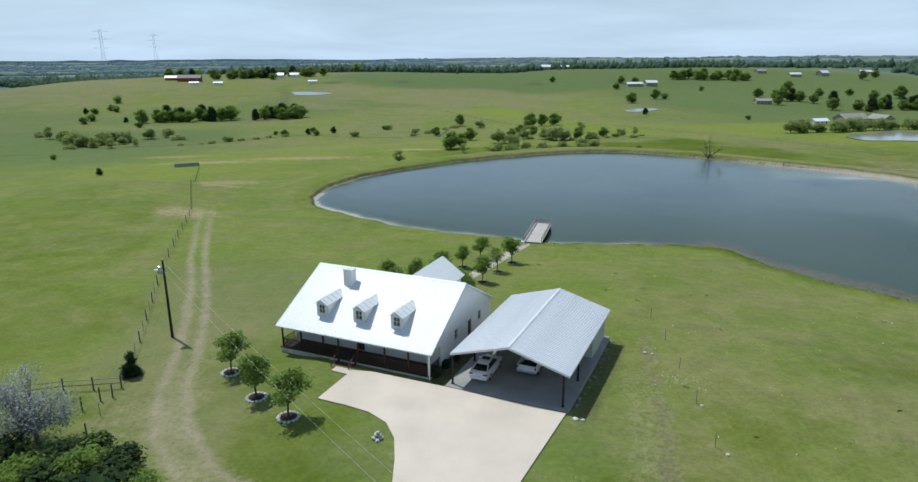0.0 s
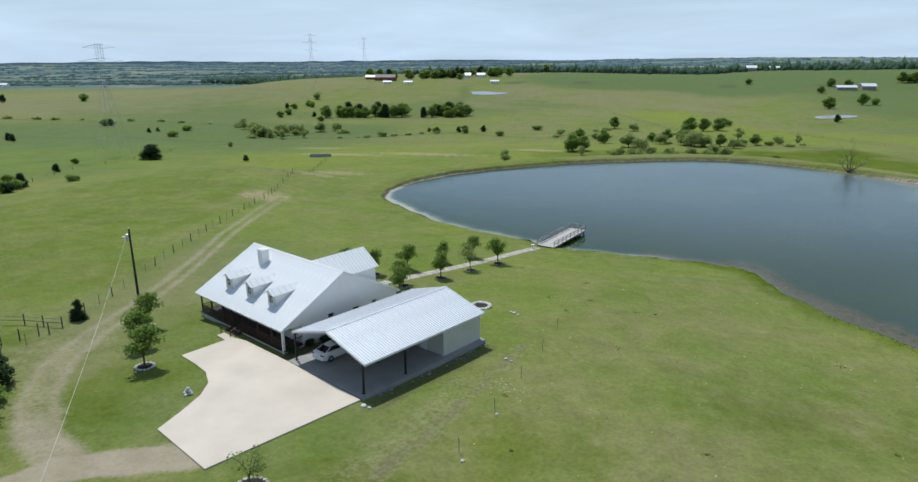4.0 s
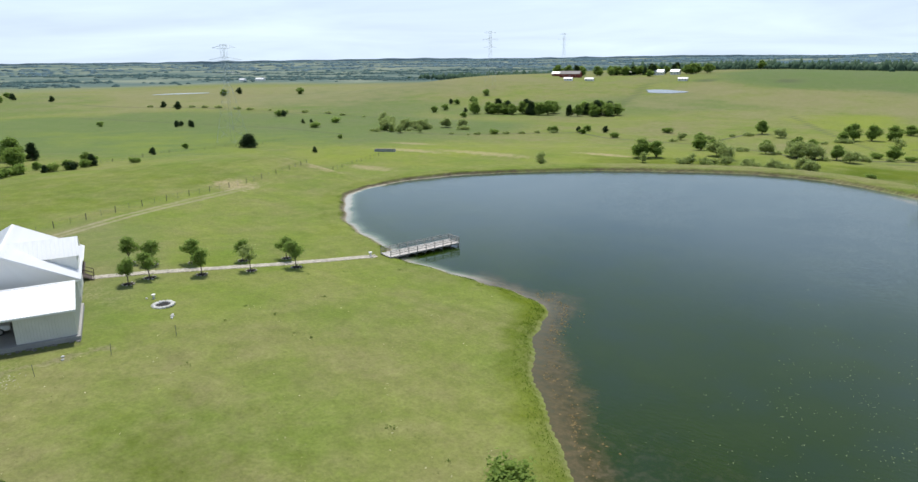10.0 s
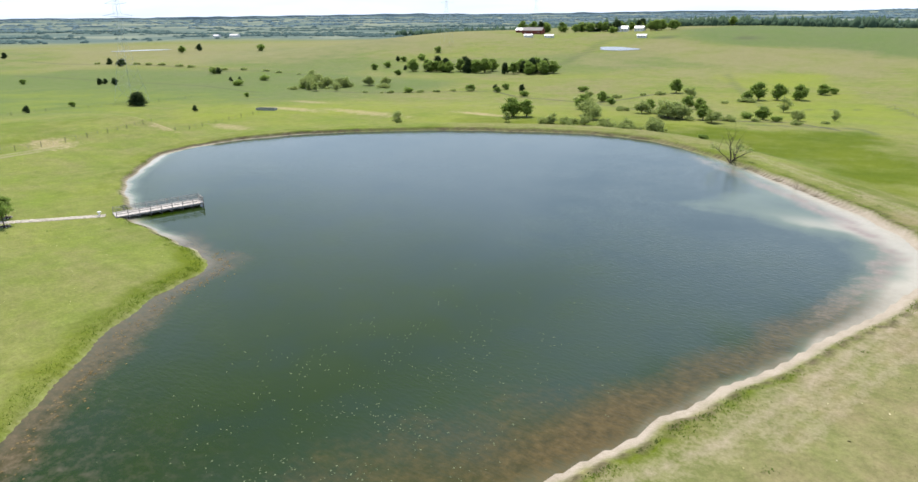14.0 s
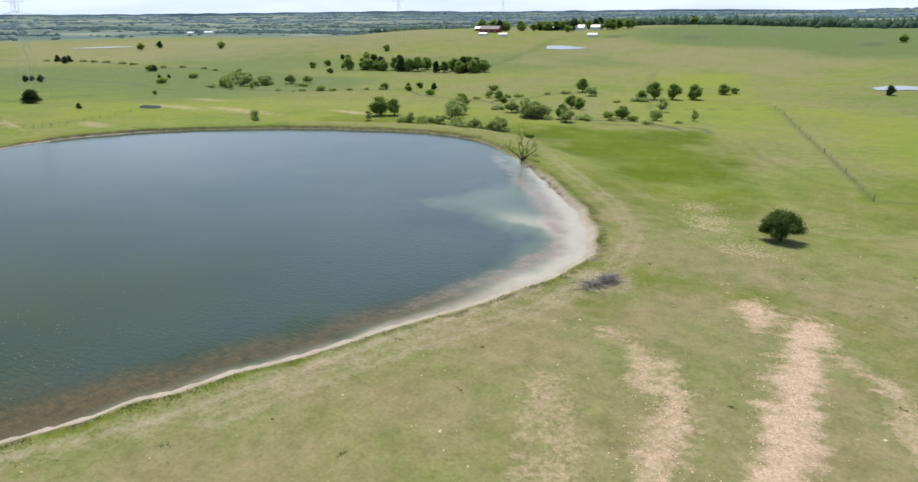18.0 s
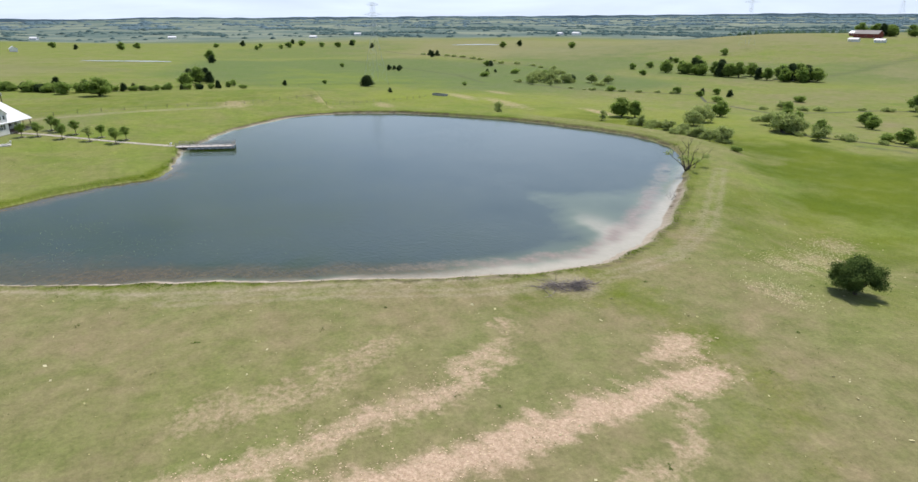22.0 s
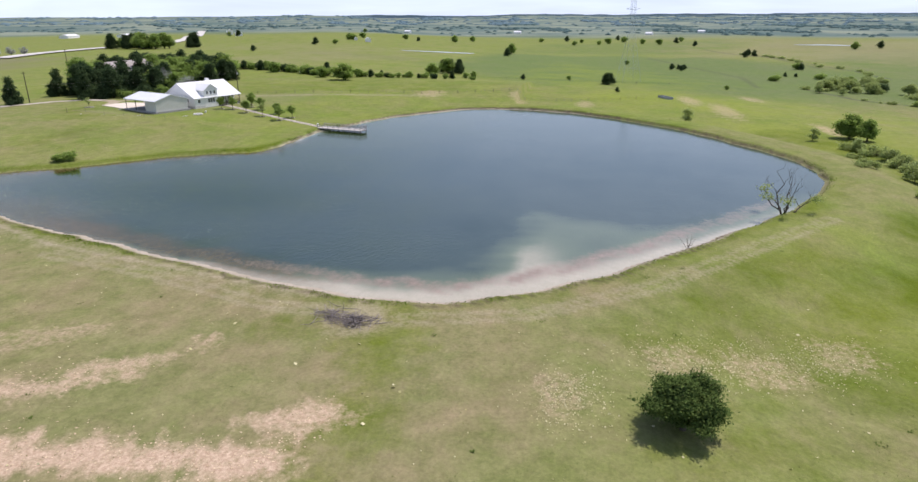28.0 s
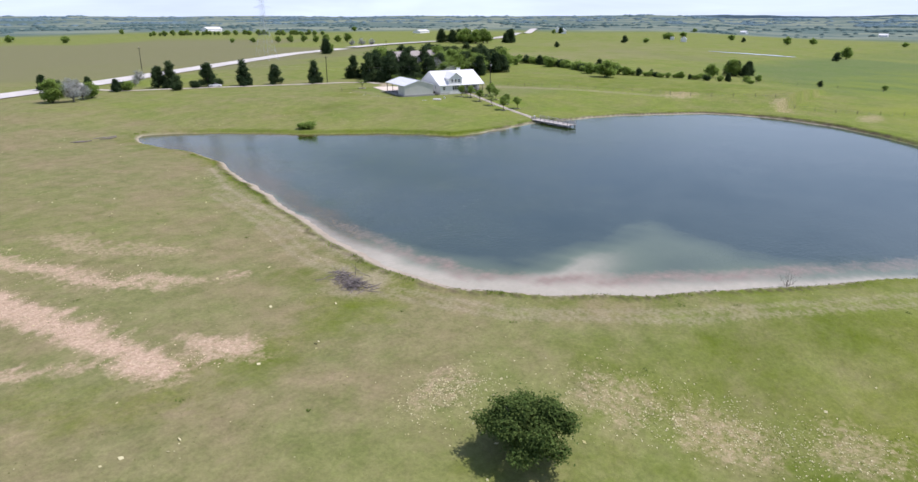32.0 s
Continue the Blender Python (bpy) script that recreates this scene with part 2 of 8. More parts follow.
M = {
    "roof_white": surface("white_painted_roof_metal", (0.74, 0.75, 0.76), 0.45, 0.0, 0.9, 0.5, fine=6),
    "roof_zinc": surface("galvalume_roof_metal", (0.68, 0.70, 0.73), 0.5, 0.15, 0.88, 0.6, fine=8),
    "siding": surface("white_siding", (0.78, 0.78, 0.75), 0.6, 0, 0.9, 0.7, fine=12),
    "trim": surface("white_trim", (0.78, 0.78, 0.77), 0.5, 0, 0.9, 2, fine=20),
    "skirt": surface("white_foundation_paint", (0.62, 0.61, 0.58), 0.8, 0, 0.7, 1.5, 0.2, 20),
    "cream": surface("cream_metal_siding", (0.56, 0.56, 0.51), 0.5, 0.0, 0.92, 0.6, fine=10),
    "concrete": surface("pale_concrete", (0.60, 0.525, 0.44), 0.9, 0, 0.82, 0.25, 0.1, 9),
    "slab": surface("grey_concrete_slab", (0.315, 0.31, 0.295), 0.75, 0, 0.7, 0.4, 0.1, 9),
    "dark_wood": surface("dark_brown_stained_wood", (0.05, 0.028, 0.022), 0.6, 0, 0.7, 4, 0.2, 30),
    "red_wood": surface("red_brown_deck_wood", (0.10, 0.045, 0.035), 0.6, 0, 0.7, 4, 0.2, 30),
    "steel": surface("dark_steel_post", (0.018, 0.016, 0.016), 0.5, 0.3, 0.8, 5, fine=30),
    "grey_wood": surface("weathered_grey_wood", (0.34, 0.32, 0.295), 0.85, 0, 0.6, 3, 0.3, 40, jitter=0.16),
    "deck_wood": surface("bleached_deck_wood", (0.50, 0.47, 0.44), 0.85, 0, 0.65, 3, 0.3, 40, jitter=0.14),
    "post_wood": surface("weathered_fence_wood", (0.13, 0.115, 0.10), 0.9, 0, 0.6, 5, 0.3, 40, jitter=0.25),
    "pole_wood": surface("creosoted_pole", (0.035, 0.026, 0.022), 0.8, 0, 0.7, 5, 0.2, 30),
    "stone": surface("pale_limestone", (0.47, 0.43, 0.36), 0.9, 0, 0.65, 4, 0.4, 30, jitter=0.2),
    "white_stone": surface("whitewashed_stone", (0.60, 0.59, 0.55), 0.9, 0, 0.7, 4, 0.4, 30, jitter=0.15),
    "rubble": surface("grey_rubble", (0.24, 0.225, 0.20), 0.95, 0, 0.6, 4, 0.4, 30, jitter=0.35),
    "mulch": surface("dark_bark_mulch", (0.035, 0.024, 0.018), 1.0, 0, 0.5, 8, 0.6, 40),
    "ash": surface("charred_soil", (0.03, 0.028, 0.027), 1.0, 0, 0.5, 8, 0.6, 40),
    "bark": surface("grey_brown_bark", (0.10, 0.08, 0.062), 0.95, 0, 0.55, 6, 0.5, 30),
    "dead": surface("bleached_dead_wood", (0.24, 0.21, 0.195), 0.95, 0, 0.55, 5, 0.4, 30, jitter=0.25),
    "car_white": surface("white_car_paint", (0.78, 0.79, 0.80), 0.22, 0, 0.97, 1, fine=5, ior=1.6),
    "car_trim": surface("black_plastic", (0.02, 0.02, 0.022), 0.5, 0, 0.8, 5),
    "tyre": surface("black_rubber", (0.018, 0.018, 0.018), 0.85, 0, 0.8, 8),
    "rim": surface("alloy_rim", (0.55, 0.56, 0.58), 0.3, 0.9, 0.85, 8),
    "lamp_red": surface("red_lamp_lens", (0.35, 0.015, 0.015), 0.2, 0, 0.9, 8),
    "lamp_clear": surface("clear_lamp_lens", (0.7, 0.72, 0.74), 0.1, 0, 0.9, 8),
    "brown_roof": surface("brown_shingle_roof", (0.34, 0.31, 0.29), 0.9, 0, 0.7, 0.6, 0.3, 8),
    "tan_wall": surface("tan_brick_wall", (0.36, 0.31, 0.26), 0.9, 0, 0.7, 1.0, 0.3, 10),
    "barn_red": surface("red_barn_paint", (0.22, 0.045, 0.035), 0.7, 0, 0.8, 0.5),
    "road": surface("sun_bleached_road", (0.50, 0.48, 0.45), 0.9, 0, 0.85, 0.05, fine=0.4),
    "gravel": surface("pale_gravel_lane", (0.44, 0.40, 0.33), 0.95, 0, 0.75, 0.3, 0.3, 4),
    "lattice": surface("galvanised_lattice_steel", (0.44, 0.49, 0.54), 0.6, 0.1, 0.9, 1),
    "wire": surface("aluminium_wire", (0.50, 0.50, 0.43), 0.7, 0.2, 0.9, 1),
    "rust": surface("galvanised_trough_steel", (0.13, 0.15, 0.16), 0.6, 0.3, 0.7, 2),
    "creek": surface("dark_creek_soil", (0.075, 0.080, 0.045), 1.0, 0, 0.6, 0.5, 0.3, 5),
    "oak": leafage("oak_leaves", (0.150, 0.235, 0.048), (0.270, 0.370, 0.098), 0.58),
    "juniper": leafage("juniper_leaves", (0.028, 0.054, 0.028), (0.074, 0.112, 0.046), 0.4),
    "lone_juniper": leafage("lone_juniper_leaves", (0.042, 0.080, 0.023), (0.118, 0.168, 0.048), 0.35),
    "willow": leafage("willow_leaves", (0.225, 0.295, 0.092), (0.370, 0.435, 0.165), 0.55),
    "bush": leafage("bush_leaves", (0.160, 0.245, 0.050), (0.280, 0.380, 0.100), 0.58),
    # the next two leaf colours have the distance's blue haze painted in
    "woods": leafage("hazed_far_wood_leaves", (0.050, 0.090, 0.090), (0.086, 0.132, 0.128), 0.0),
    "hazed_woods": leafage("hazed_farthest_wood_leaves", (0.084, 0.138, 0.162), (0.118, 0.176, 0.200), 0.0),
    "wood_belt": leafage("wood_belt_leaves", (0.034, 0.064, 0.044), (0.062, 0.100, 0.064), 0.0),
    "twigs": leafage("pale_twigs", (0.24, 0.26, 0.235), (0.42, 0.45, 0.42), 0.35),
    "reed": leafage("shore_grass", (0.115, 0.200, 0.022), (0.210, 0.290, 0.045), 0.4),
    "weed": leafage("pale_weed_heads", (0.38, 0.36, 0.15), (0.64, 0.60, 0.38), 0.2),
    "clump": leafage("dark_weed_clump", (0.085, 0.135, 0.028), (0.135, 0.185, 0.045), 0.4),
    "tuft": leafage("pasture_tuft", (0.105, 0.150, 0.040), (0.19, 0.215, 0.075), 0.4),
    "pond_specks": leafage("pale_pond_speck", (0.09, 0.12, 0.06), (0.20, 0.24, 0.14), 0.0),
}
glass = bpy.data.materials.new("window_glass")
glass.use_nodes = True
gp = glass.node_tree.nodes["Principled BSDF"]
gp.inputs["Base Color"].default_value = (0.35, 0.40, 0.42, 1)
gp.inputs["Roughness"].default_value, gp.inputs["Transmission Weight"].default_value, gp.inputs["IOR"].default_value = 0.04, 0.85, 1.45
M["glass"] = glass
tint = bpy.data.materials.new("tinted_car_glass")
tint.use_nodes = True
gp = tint.node_tree.nodes["Principled BSDF"]
gp.inputs["Base Color"].default_value, gp.inputs["Roughness"].default_value = (0.012, 0.014, 0.016, 1), 0.05
M["tint"] = tint


# ---- building blocks ----
class Geo:
    """Vertices and faces of one mesh."""

    def __init__(self):
        self.v, self.f = [], []

    def add(self, verts, faces, m=None):
        k = len(self.v)
        self.v += [tuple(m @ Vector(p)) if m else tuple(p) for p in verts]
        self.f += [tuple(k + i for i in q) for q in faces]
        return self

    def box(self, x0, y0, z0, x1, y1, z1, m=None, cut=0.0):
        """A box; cut bevels its upright edges and its rim."""
        if cut <= 0:
            p = [(x, y, z) for z in (z0, z1) for x, y in ((x0, y0), (x1, y0), (x1, y1), (x0, y1))]
            return self.add(p, [(3, 2, 1, 0), (4, 5, 6, 7), (0, 1, 5, 4), (1, 2, 6, 5), (2, 3, 7, 6), (3, 0, 4, 7)], m)
        c = cut
        ring = lambda a, z: [(x0 + a, y0 + c, z), (x0 + c, y0 + a, z), (x1 - c, y0 + a, z), (x1 - a, y0 + c, z),
                             (x1 - a, y1 - c, z), (x1 - c, y1 - a, z), (x0 + c, y1 - a, z), (x0 + a, y1 - c, z)]
        p = ring(0, z0) + ring(0, z1 - c) + ring(c * 0.7, z1)
        f = [tuple(range(7, -1, -1)), tuple(range(16, 24))]
        for s in (0, 8):
            f += [(s + i, s + (i + 1) % 8, s + 8 + (i + 1) % 8, s + 8 + i) for i in range(8)]
        return self.add(p, f, m)

    def prism(self, outline, z0, z1, m=None):
        """An outline (x, y), anticlockwise, raised from z0 to z1."""
        n = len(outline)
        p = [(x, y, z0) for x, y in outline] + [(x, y, z1) for x, y in outline]
        return self.add(p, [tuple(range(n - 1, -1, -1)), tuple(range(n, 2 * n))] + [(i, (i + 1) % n, n + (i + 1) % n, n + i) for i in range(n)], m)

    def tube(self, a, b, r0, r1=None, n=6, m=None, caps=True):
        a, b = Vector(a), Vector(b)
        r1 = r0 if r1 is None else r1
        w = (b - a).normalized()
        u = w.orthogonal().normalized()
        s = w.cross(u)
        p = [q + (u * math.cos(2 * math.pi * i / n) + s * math.sin(2 * math.pi * i / n)) * r for q, r in ((a, r0), (b, r1)) for i in range(n)]
        f = [(i, (i + 1) % n, n + (i + 1) % n, n + i) for i in range(n)]
        if caps:
            f += [tuple(range(n - 1, -1, -1)), tuple(range(n, 2 * n))]
        return self.add(p, f, m)

    def loft(self, rings, m=None):
        """Rings of equally many points joined to a closed skin."""
        n = len(rings[0])
        p = [q for r in rings for q in r]
        f = [(k * n + i, k * n + (i + 1) % n, (k + 1) * n + (i + 1) % n, (k + 1) * n + i) for k in range(len(rings) - 1) for i in range(n)]
        f += [tuple(range(n - 1, -1, -1)), tuple(range((len(rings) - 1) * n, len(rings) * n))]
        return self.add(p, f, m)

    def mesh(self, name, material, smooth=False):
        me = bpy.data.meshes.new(name)
        me.from_pydata(self.v, [], self.f)
        me.materials.append(material)
        if smooth:
            me.shade_smooth()
        me.validate()
        return me


def part(name, shape, material, parent=None, label="", m=None, smooth=False):
    """One mesh object under a thing or a part; shape is a Geo or a mesh that is there already."""
    ob = new(name, shape.mesh(name, material, smooth) if isinstance(shape, Geo) else shape)
    if parent:
        ob.parent = parent
    if m:
        ob.matrix_local = m
    return tagged(ob, label)


def thing(name, m, label, category, group="", kind=""):
    ob = new(name)
    ob.empty_display_size = 0.2
    ob.matrix_world = m
    return tagged(ob, label, category, group, kind)


def smooth(a, b, x):
    t = np.clip((np.asarray(x, float) - a) / (b - a), 0, 1)
    return t * t * (3 - 2 * t)


def rot(d):
    return pose(0, 0, 0, 0, 0, d)

# ---- the lie of the land ----
WATER = -3.45
SHORE = [(8, 120.5), (-3.4, 125), (-17, 133), (-27, 141.5), (-35, 151.5), (-37, 165), (-33, 179), (-24, 194), (-11, 208), (4, 219.5), (21, 229.5), (38, 236.5), (52, 238),
         (64, 234), (81.5, 223.7), (92, 213.7), (105, 202), (115, 192), (122, 182), (124.9, 172), (123.8, 160), (118.8, 143.5), (113.5, 126), (110.7, 116.5), (108, 108), (103.6, 94), (102, 79),
         (103.5, 63), (99.5, 50), (90, 53.5), (81, 63.5), (71.2, 78.6), (62.6, 88), (54.4, 98.2), (49.8, 106.2), (47.4, 112.2), (40, 115.4), (30, 116.2), (18, 116.6), (12, 118.2)]


def rounded(pts, k):
    """A closed curve through the points."""
    p, out = np.array(pts, float), []
    n = len(p)
    for i in range(n):
        a, b, c, d = p[i - 1], p[i], p[(i + 1) % n], p[(i + 2) % n]
        for t in np.arange(k) / k:
            out.append(0.5 * (2 * b + (c - a) * t + (2 * a - 5 * b + 4 * c - d) * t * t + (3 * b - a - 3 * c + d) * t ** 3))
    return np.array(out)


SHORELINE = rounded(SHORE, 5)
_i = np.arange(len(SHORELINE))
SHORELINE += np.stack([np.sin(_i * 1.3) + np.sin(_i * 0.47 + 2), np.cos(_i * 1.7 + 1) + np.sin(_i * 0.61)], 1) * 0.28


def segments_distance(x, y, pts, closed=False):
    """Distance from places to a line of segments."""
    if np.size(x) == 0:
        return np.zeros(np.shape(x))
    if np.size(x) < 400:
        a = np.array(pts, float)
        b = np.roll(a, -1, 0) if closed else a[1:]
        a = a if closed else a[:-1]
        u = b - a
        gx_, gy_ = np.ravel(x)[:, None] - a[:, 0], np.ravel(y)[:, None] - a[:, 1]
        t = np.clip((gx_ * u[:, 0] + gy_ * u[:, 1]) / np.maximum((u ** 2).sum(1), 1e-9), 0, 1)
        return np.hypot(gx_ - t * u[:, 0], gy_ - t * u[:, 1]).min(1).reshape(np.shape(x))
    best = np.full(np.shape(x), 1e9)
    p = list(map(tuple, pts))
    for (ax, ay), (bx, by) in zip(p, p[1:] + p[:1] if closed else p[1:]):
        ux, uy = bx - ax, by - ay
        t = np.clip(((x - ax) * ux + (y - ay) * uy) / max(ux * ux + uy * uy, 1e-9), 0, 1)
        best = np.minimum(best, np.hypot(x - ax - t * ux, y - ay - t * uy))
    return best


def shore_distance(x, y):
    """Metres from the shore: above nought on land, below in the pond."""
    x, y = np.asarray(x, float), np.asarray(y, float)
    d = np.full(x.shape, 400.0)
    near = (np.abs(x - 45) < 330) & (np.abs(y - 150) < 330)
    if not near.any():
        return d
    xs, ys = x[near], y[near]
    e = segments_distance(xs, ys, SHORELINE, True)
    inside = np.zeros(xs.shape, bool)
    p = SHORELINE
    if xs.size < 400:
        q = np.roll(p, -1, 0)
        gx_, gy_ = xs[:, None], ys[:, None]
        hit = ((p[:, 1] > gy_) != (q[:, 1] > gy_)) & (gx_ < (q[:, 0] - p[:, 0]) * (gy_ - p[:, 1]) / np.where(q[:, 1] == p[:, 1], 1e-9, q[:, 1] - p[:, 1]) + p[:, 0])
        d[near] = np.where(hit.sum(1) % 2 == 1, -e, e)
        return d
    for (ax, ay), (bx, by) in zip(p, np.roll(p, -1, 0)):
        hit = (ay > ys) != (by > ys)
        inside ^= hit & (xs < (bx - ax) * (ys - ay) / (by - ay if by != ay else 1e-9) + ax)
    d[near] = np.where(inside, -e, e)
    return d


def soft_patch(x, y, pts, edge, inner=0.0):
    """1 inside a closed outline, falling to 0 over the edge's width round its line."""
    p = np.array(pts, float)
    lo, hi = p.min(0) - edge * 2, p.max(0) + edge * 2
    out = np.zeros(np.shape(x))
    near = (x > lo[0]) & (x < hi[0]) & (y > lo[1]) & (y < hi[1])
    if not near.any():
        return out
    xs, ys = x[near], y[near]
    e = segments_distance(xs, ys, p, True)
    inside = np.zeros(xs.shape, bool)
    for (ax, ay), (bx, by) in zip(p, np.roll(p, -1, 0)):
        inside ^= ((ay > ys) != (by > ys)) & (xs < (bx - ax) * (ys - ay) / (by - ay if by != ay else 1e-9) + ax)
    out[near] = smooth(-edge, edge, np.where(inside, e, -e) - inner)
    return out


WAVE = {}


def waves(x, y, size, seed):
    """Soft rolling noise, about -1 to 1."""
    if seed not in WAVE:
        WAVE[seed] = np.random.RandomState(seed).uniform(size=(5, 3))
    out = 0
    for k in range(5):
        a, ph, f = WAVE[seed][k, 0] * 6.28, WAVE[seed][k, 1] * 6.28, (0.7 + 0.9 * WAVE[seed][k, 2]) / size * 6.28
        out = out + np.sin((x * math.cos(a) + y * math.sin(a)) * f + ph)
    return out / 3.2


def height(x, y):
    """The ground's height, and its distance from the shore."""
    x, y = np.asarray(x, float), np.asarray(y, float)
    d = shore_distance(x, y)
    s = -0.35 * x + 0.94 * (y - 60)
    r = np.hypot(x - 45, y - 120)
    far = 0.55 - 11.3 * smooth(0, 330, s) + (19.0 * smooth(430, 780, s) - 10.0 * smooth(1010, 1400, s)) * smooth(-560, -390, x) + 4.5 * smooth(60, 150, x) * smooth(300, 400, s)
    far = far + waves(x, y, 420, 3) * 1.6 * smooth(250, 700, r) + waves(x, y, 1500, 5) * 5 * smooth(900, 2500, r)
    far = far + smooth(1800, 4700, r) * 24
    a = np.degrees(np.arctan2(y - 165, x - 45))
    dam = smooth(14, 30, a) * (1 - smooth(172, 180, a)) + smooth(172, 180, a) * 0.6
    east = (1 - dam) * smooth(-68, -52, a)
    house = 1 - np.clip(dam + east, 0, 1)
    hs = -2.95 + 3.25 * smooth(-2, 50, d) + 0.35 * smooth(60, 45, y)
    he = -2.8 + 0.25 * smooth(3, 30, d) + waves(x, y, 60, 9) * 0.12
    hd = -2.55 - 2.9 * smooth(8, 24, d)
    near = house * hs + east * he + dam * hd
    k = 1 - smooth(38, 120, d)
    land = near * k + far * (1 - k) + waves(x, y, 9, 7) * 0.03
    yard = segments_distance(x, y, ((-9, 54.5), (-2, 50), (2, 46), (3, 40)))
    land = land + (0.66 - land) * smooth(10.5, 7.0, yard)
    beach = 0.4 + 0.7 * smooth(-58, -30, a) * (1 - smooth(40, 60, a))
    rim = WATER + 0.03 + 0.10 * np.clip(d / beach, 0, 1)
    h = np.where(d < 0, WATER - 0.05 + np.maximum(d * 0.14, -2.5), rim + (land - rim) * smooth(beach * 0.8, beach + 0.8, d))
    return h, d


def ground_at(x, y):
    return float(height(np.array([x]), np.array([y]))[0][0])

# ---- ground sheet ----
def graded(a, b, step, end_lo, end_hi, grow):
    """Even steps from a to b, then ever longer ones to both ends."""
    mid = list(np.arange(a, b + step * 0.5, step))
    lo, s = [a], step
    while lo[-1] > end_lo:
        s = min(s * grow, 160)
        lo.append(lo[-1] - s)
    hi, s = [mid[-1]], step
    while hi[-1] < end_hi:
        s = min(s * grow, 160)
        hi.append(hi[-1] + s)
    return np.array(lo[:0:-1] + mid + hi[1:])


def soils(x, y, d):
    """What covers the ground: straw and bare earth, wheel tracks, pale sand, lush green; each 0 to 1."""
    rough = waves(x, y, 5, 21) * 0.8 + waves(x, y, 2.2, 22) * 0.5
    straw = np.zeros_like(x)
    for line, w, k in ((((161, 122), (160, 144), (157.5, 156), (156.5, 166), (156, 169.5)), 1.9, 1.0), (((152, 168.5), (149, 171.5)), 1.8, 0.8),
                    (((157, 118), (155.5, 129), (152, 137), (150.5, 146), (146, 151)), 1.6, 0.7), (((146, 151), (140, 156)), 0.9, 0.5),
                    (((171, 149), (166.5, 156.5)), 1.6, 0.5), (((164.5, 160.5), (160.5, 164)), 0.8, 0.5), (((147, 124), (146, 134), (140, 141.5)), 2.2, 0.3)):
        q = segments_distance(x, y, line)
        straw = np.maximum(straw, k * smooth(w * 1.6, w * 0.2, q + rough * 1.4))
    for cx, cy, rx, ry, k in ((-58, 132, 8, 6, 0.4), (-62, 165, 9, 4, 0.32), (-70, 190, 12, 4, 0.35), (-92, 232, 22, 5, 0.42), (-60, 240, 26, 5, 0.4), (-118, 262, 14, 5, 0.4),
                              (-20, 262, 14, 3, 0.5), (133.5, 201, 4, 4, 0.28), (131.5, 209, 4, 5, 0.28), (126.5, 218, 4, 4, 0.25), (143, 190, 4, 3, 0.25)):
        q = np.hypot((x - cx) / rx, (y - cy) / ry)
        straw = np.maximum(straw, k * smooth(1.25, 0.3, q + rough * 0.3))
    track = np.zeros_like(x)
    lane = ((-7, 34), (-13, 36.5), (-18.5, 41), (-23, 47), (-26, 54), (-28.3, 63), (-31.5, 73), (-34.8, 82), (-41, 97), (-50, 122), (-56, 140))
    q = segments_distance(x, y, lane)
    fade = smooth(150, 118, y)
    track = np.maximum(track, smooth(0.85, 0.1, np.abs(q - 1.0 - 0.3 * smooth(60, 48, y)) + rough * 0.2) * fade * (0.60 + 0.04 * smooth(70, 50, y)))
    track = np.maximum(track, 0.85 * smooth(2.3, 1.2, q + rough * 0.25) * smooth(42, 37, y))
    track = np.maximum(track, 0.36 * smooth(2.6, 1.0, q + rough * 0.5) * smooth(66, 50, y))
    track = np.maximum(track, smooth(2.2, 1.4, segments_distance(x, y, ((-10, 29), (-7.5, 33.5), (-2, 36.6), (1, 38))) + rough * 0.3))
    crest = ((120, 120), (124, 138), (130, 156), (131.5, 172), (128, 186), (118, 200), (106, 211), (95, 221), (86, 229))
    q = segments_distance(x, y, crest)
    track = np.maximum(track, 0.34 * smooth(0.8, 0.2, np.abs(q - 0.9) + rough * 0.3))
    q = segments_distance(x, y, ((109, 100), (113, 109.2), (116.2, 117), (119, 127.9), (121.3, 138.5), (123.8, 148.4), (126.6, 161)))
    track = np.maximum(track, 0.62 * smooth(0.75, 0.1, q + rough * 0.35))
    track = np.maximum(track, 0.22 * smooth(2.6, 0.6, q + rough * 0.8))
    for cx, cy, rx, ry, k in ((-3.4, 45.5, 1.6, 3.5, 0.3), (0, 73, 9, 3, 0.12), (-26, 50, 4, 7, 0.2)):
        track = np.maximum(track, k * smooth(1.3, 0.2, np.hypot((x - cx) / rx, (y - cy) / ry) + rough * 0.35))
    track = np.maximum(track, 0.55 * smooth(4.5, 1.5, np.hypot((x - 131.5) / 1.2, y - 168) + rough))
    track = np.maximum(track, 0.26 * smooth(1.1, 0.2, segments_distance(x, y, ((14.5, 36), (16, 42.3), (18.1, 50.8), (18.6, 55.3), (20.3, 66.1))) + rough * 0.5))
    track = np.maximum(track, 0.12 * smooth(2.6, 0.8, segments_distance(x, y, ((13.5, 38), (15.2, 45), (16.4, 51), (17.4, 57))) + rough * 0.9))
    a = np.degrees(np.arctan2(y - 165, x - 45))
    wide = 0.25 + (0.85 + 0.5 * smooth(-28, -8, a)) * smooth(-58, -30, a) * (1 - smooth(40, 60, a))
    sand = smooth(wide + 0.7, wide * 0.6, d + rough * 0.25)
    south = smooth(-62, -70, a) * smooth(-140, -125, a)
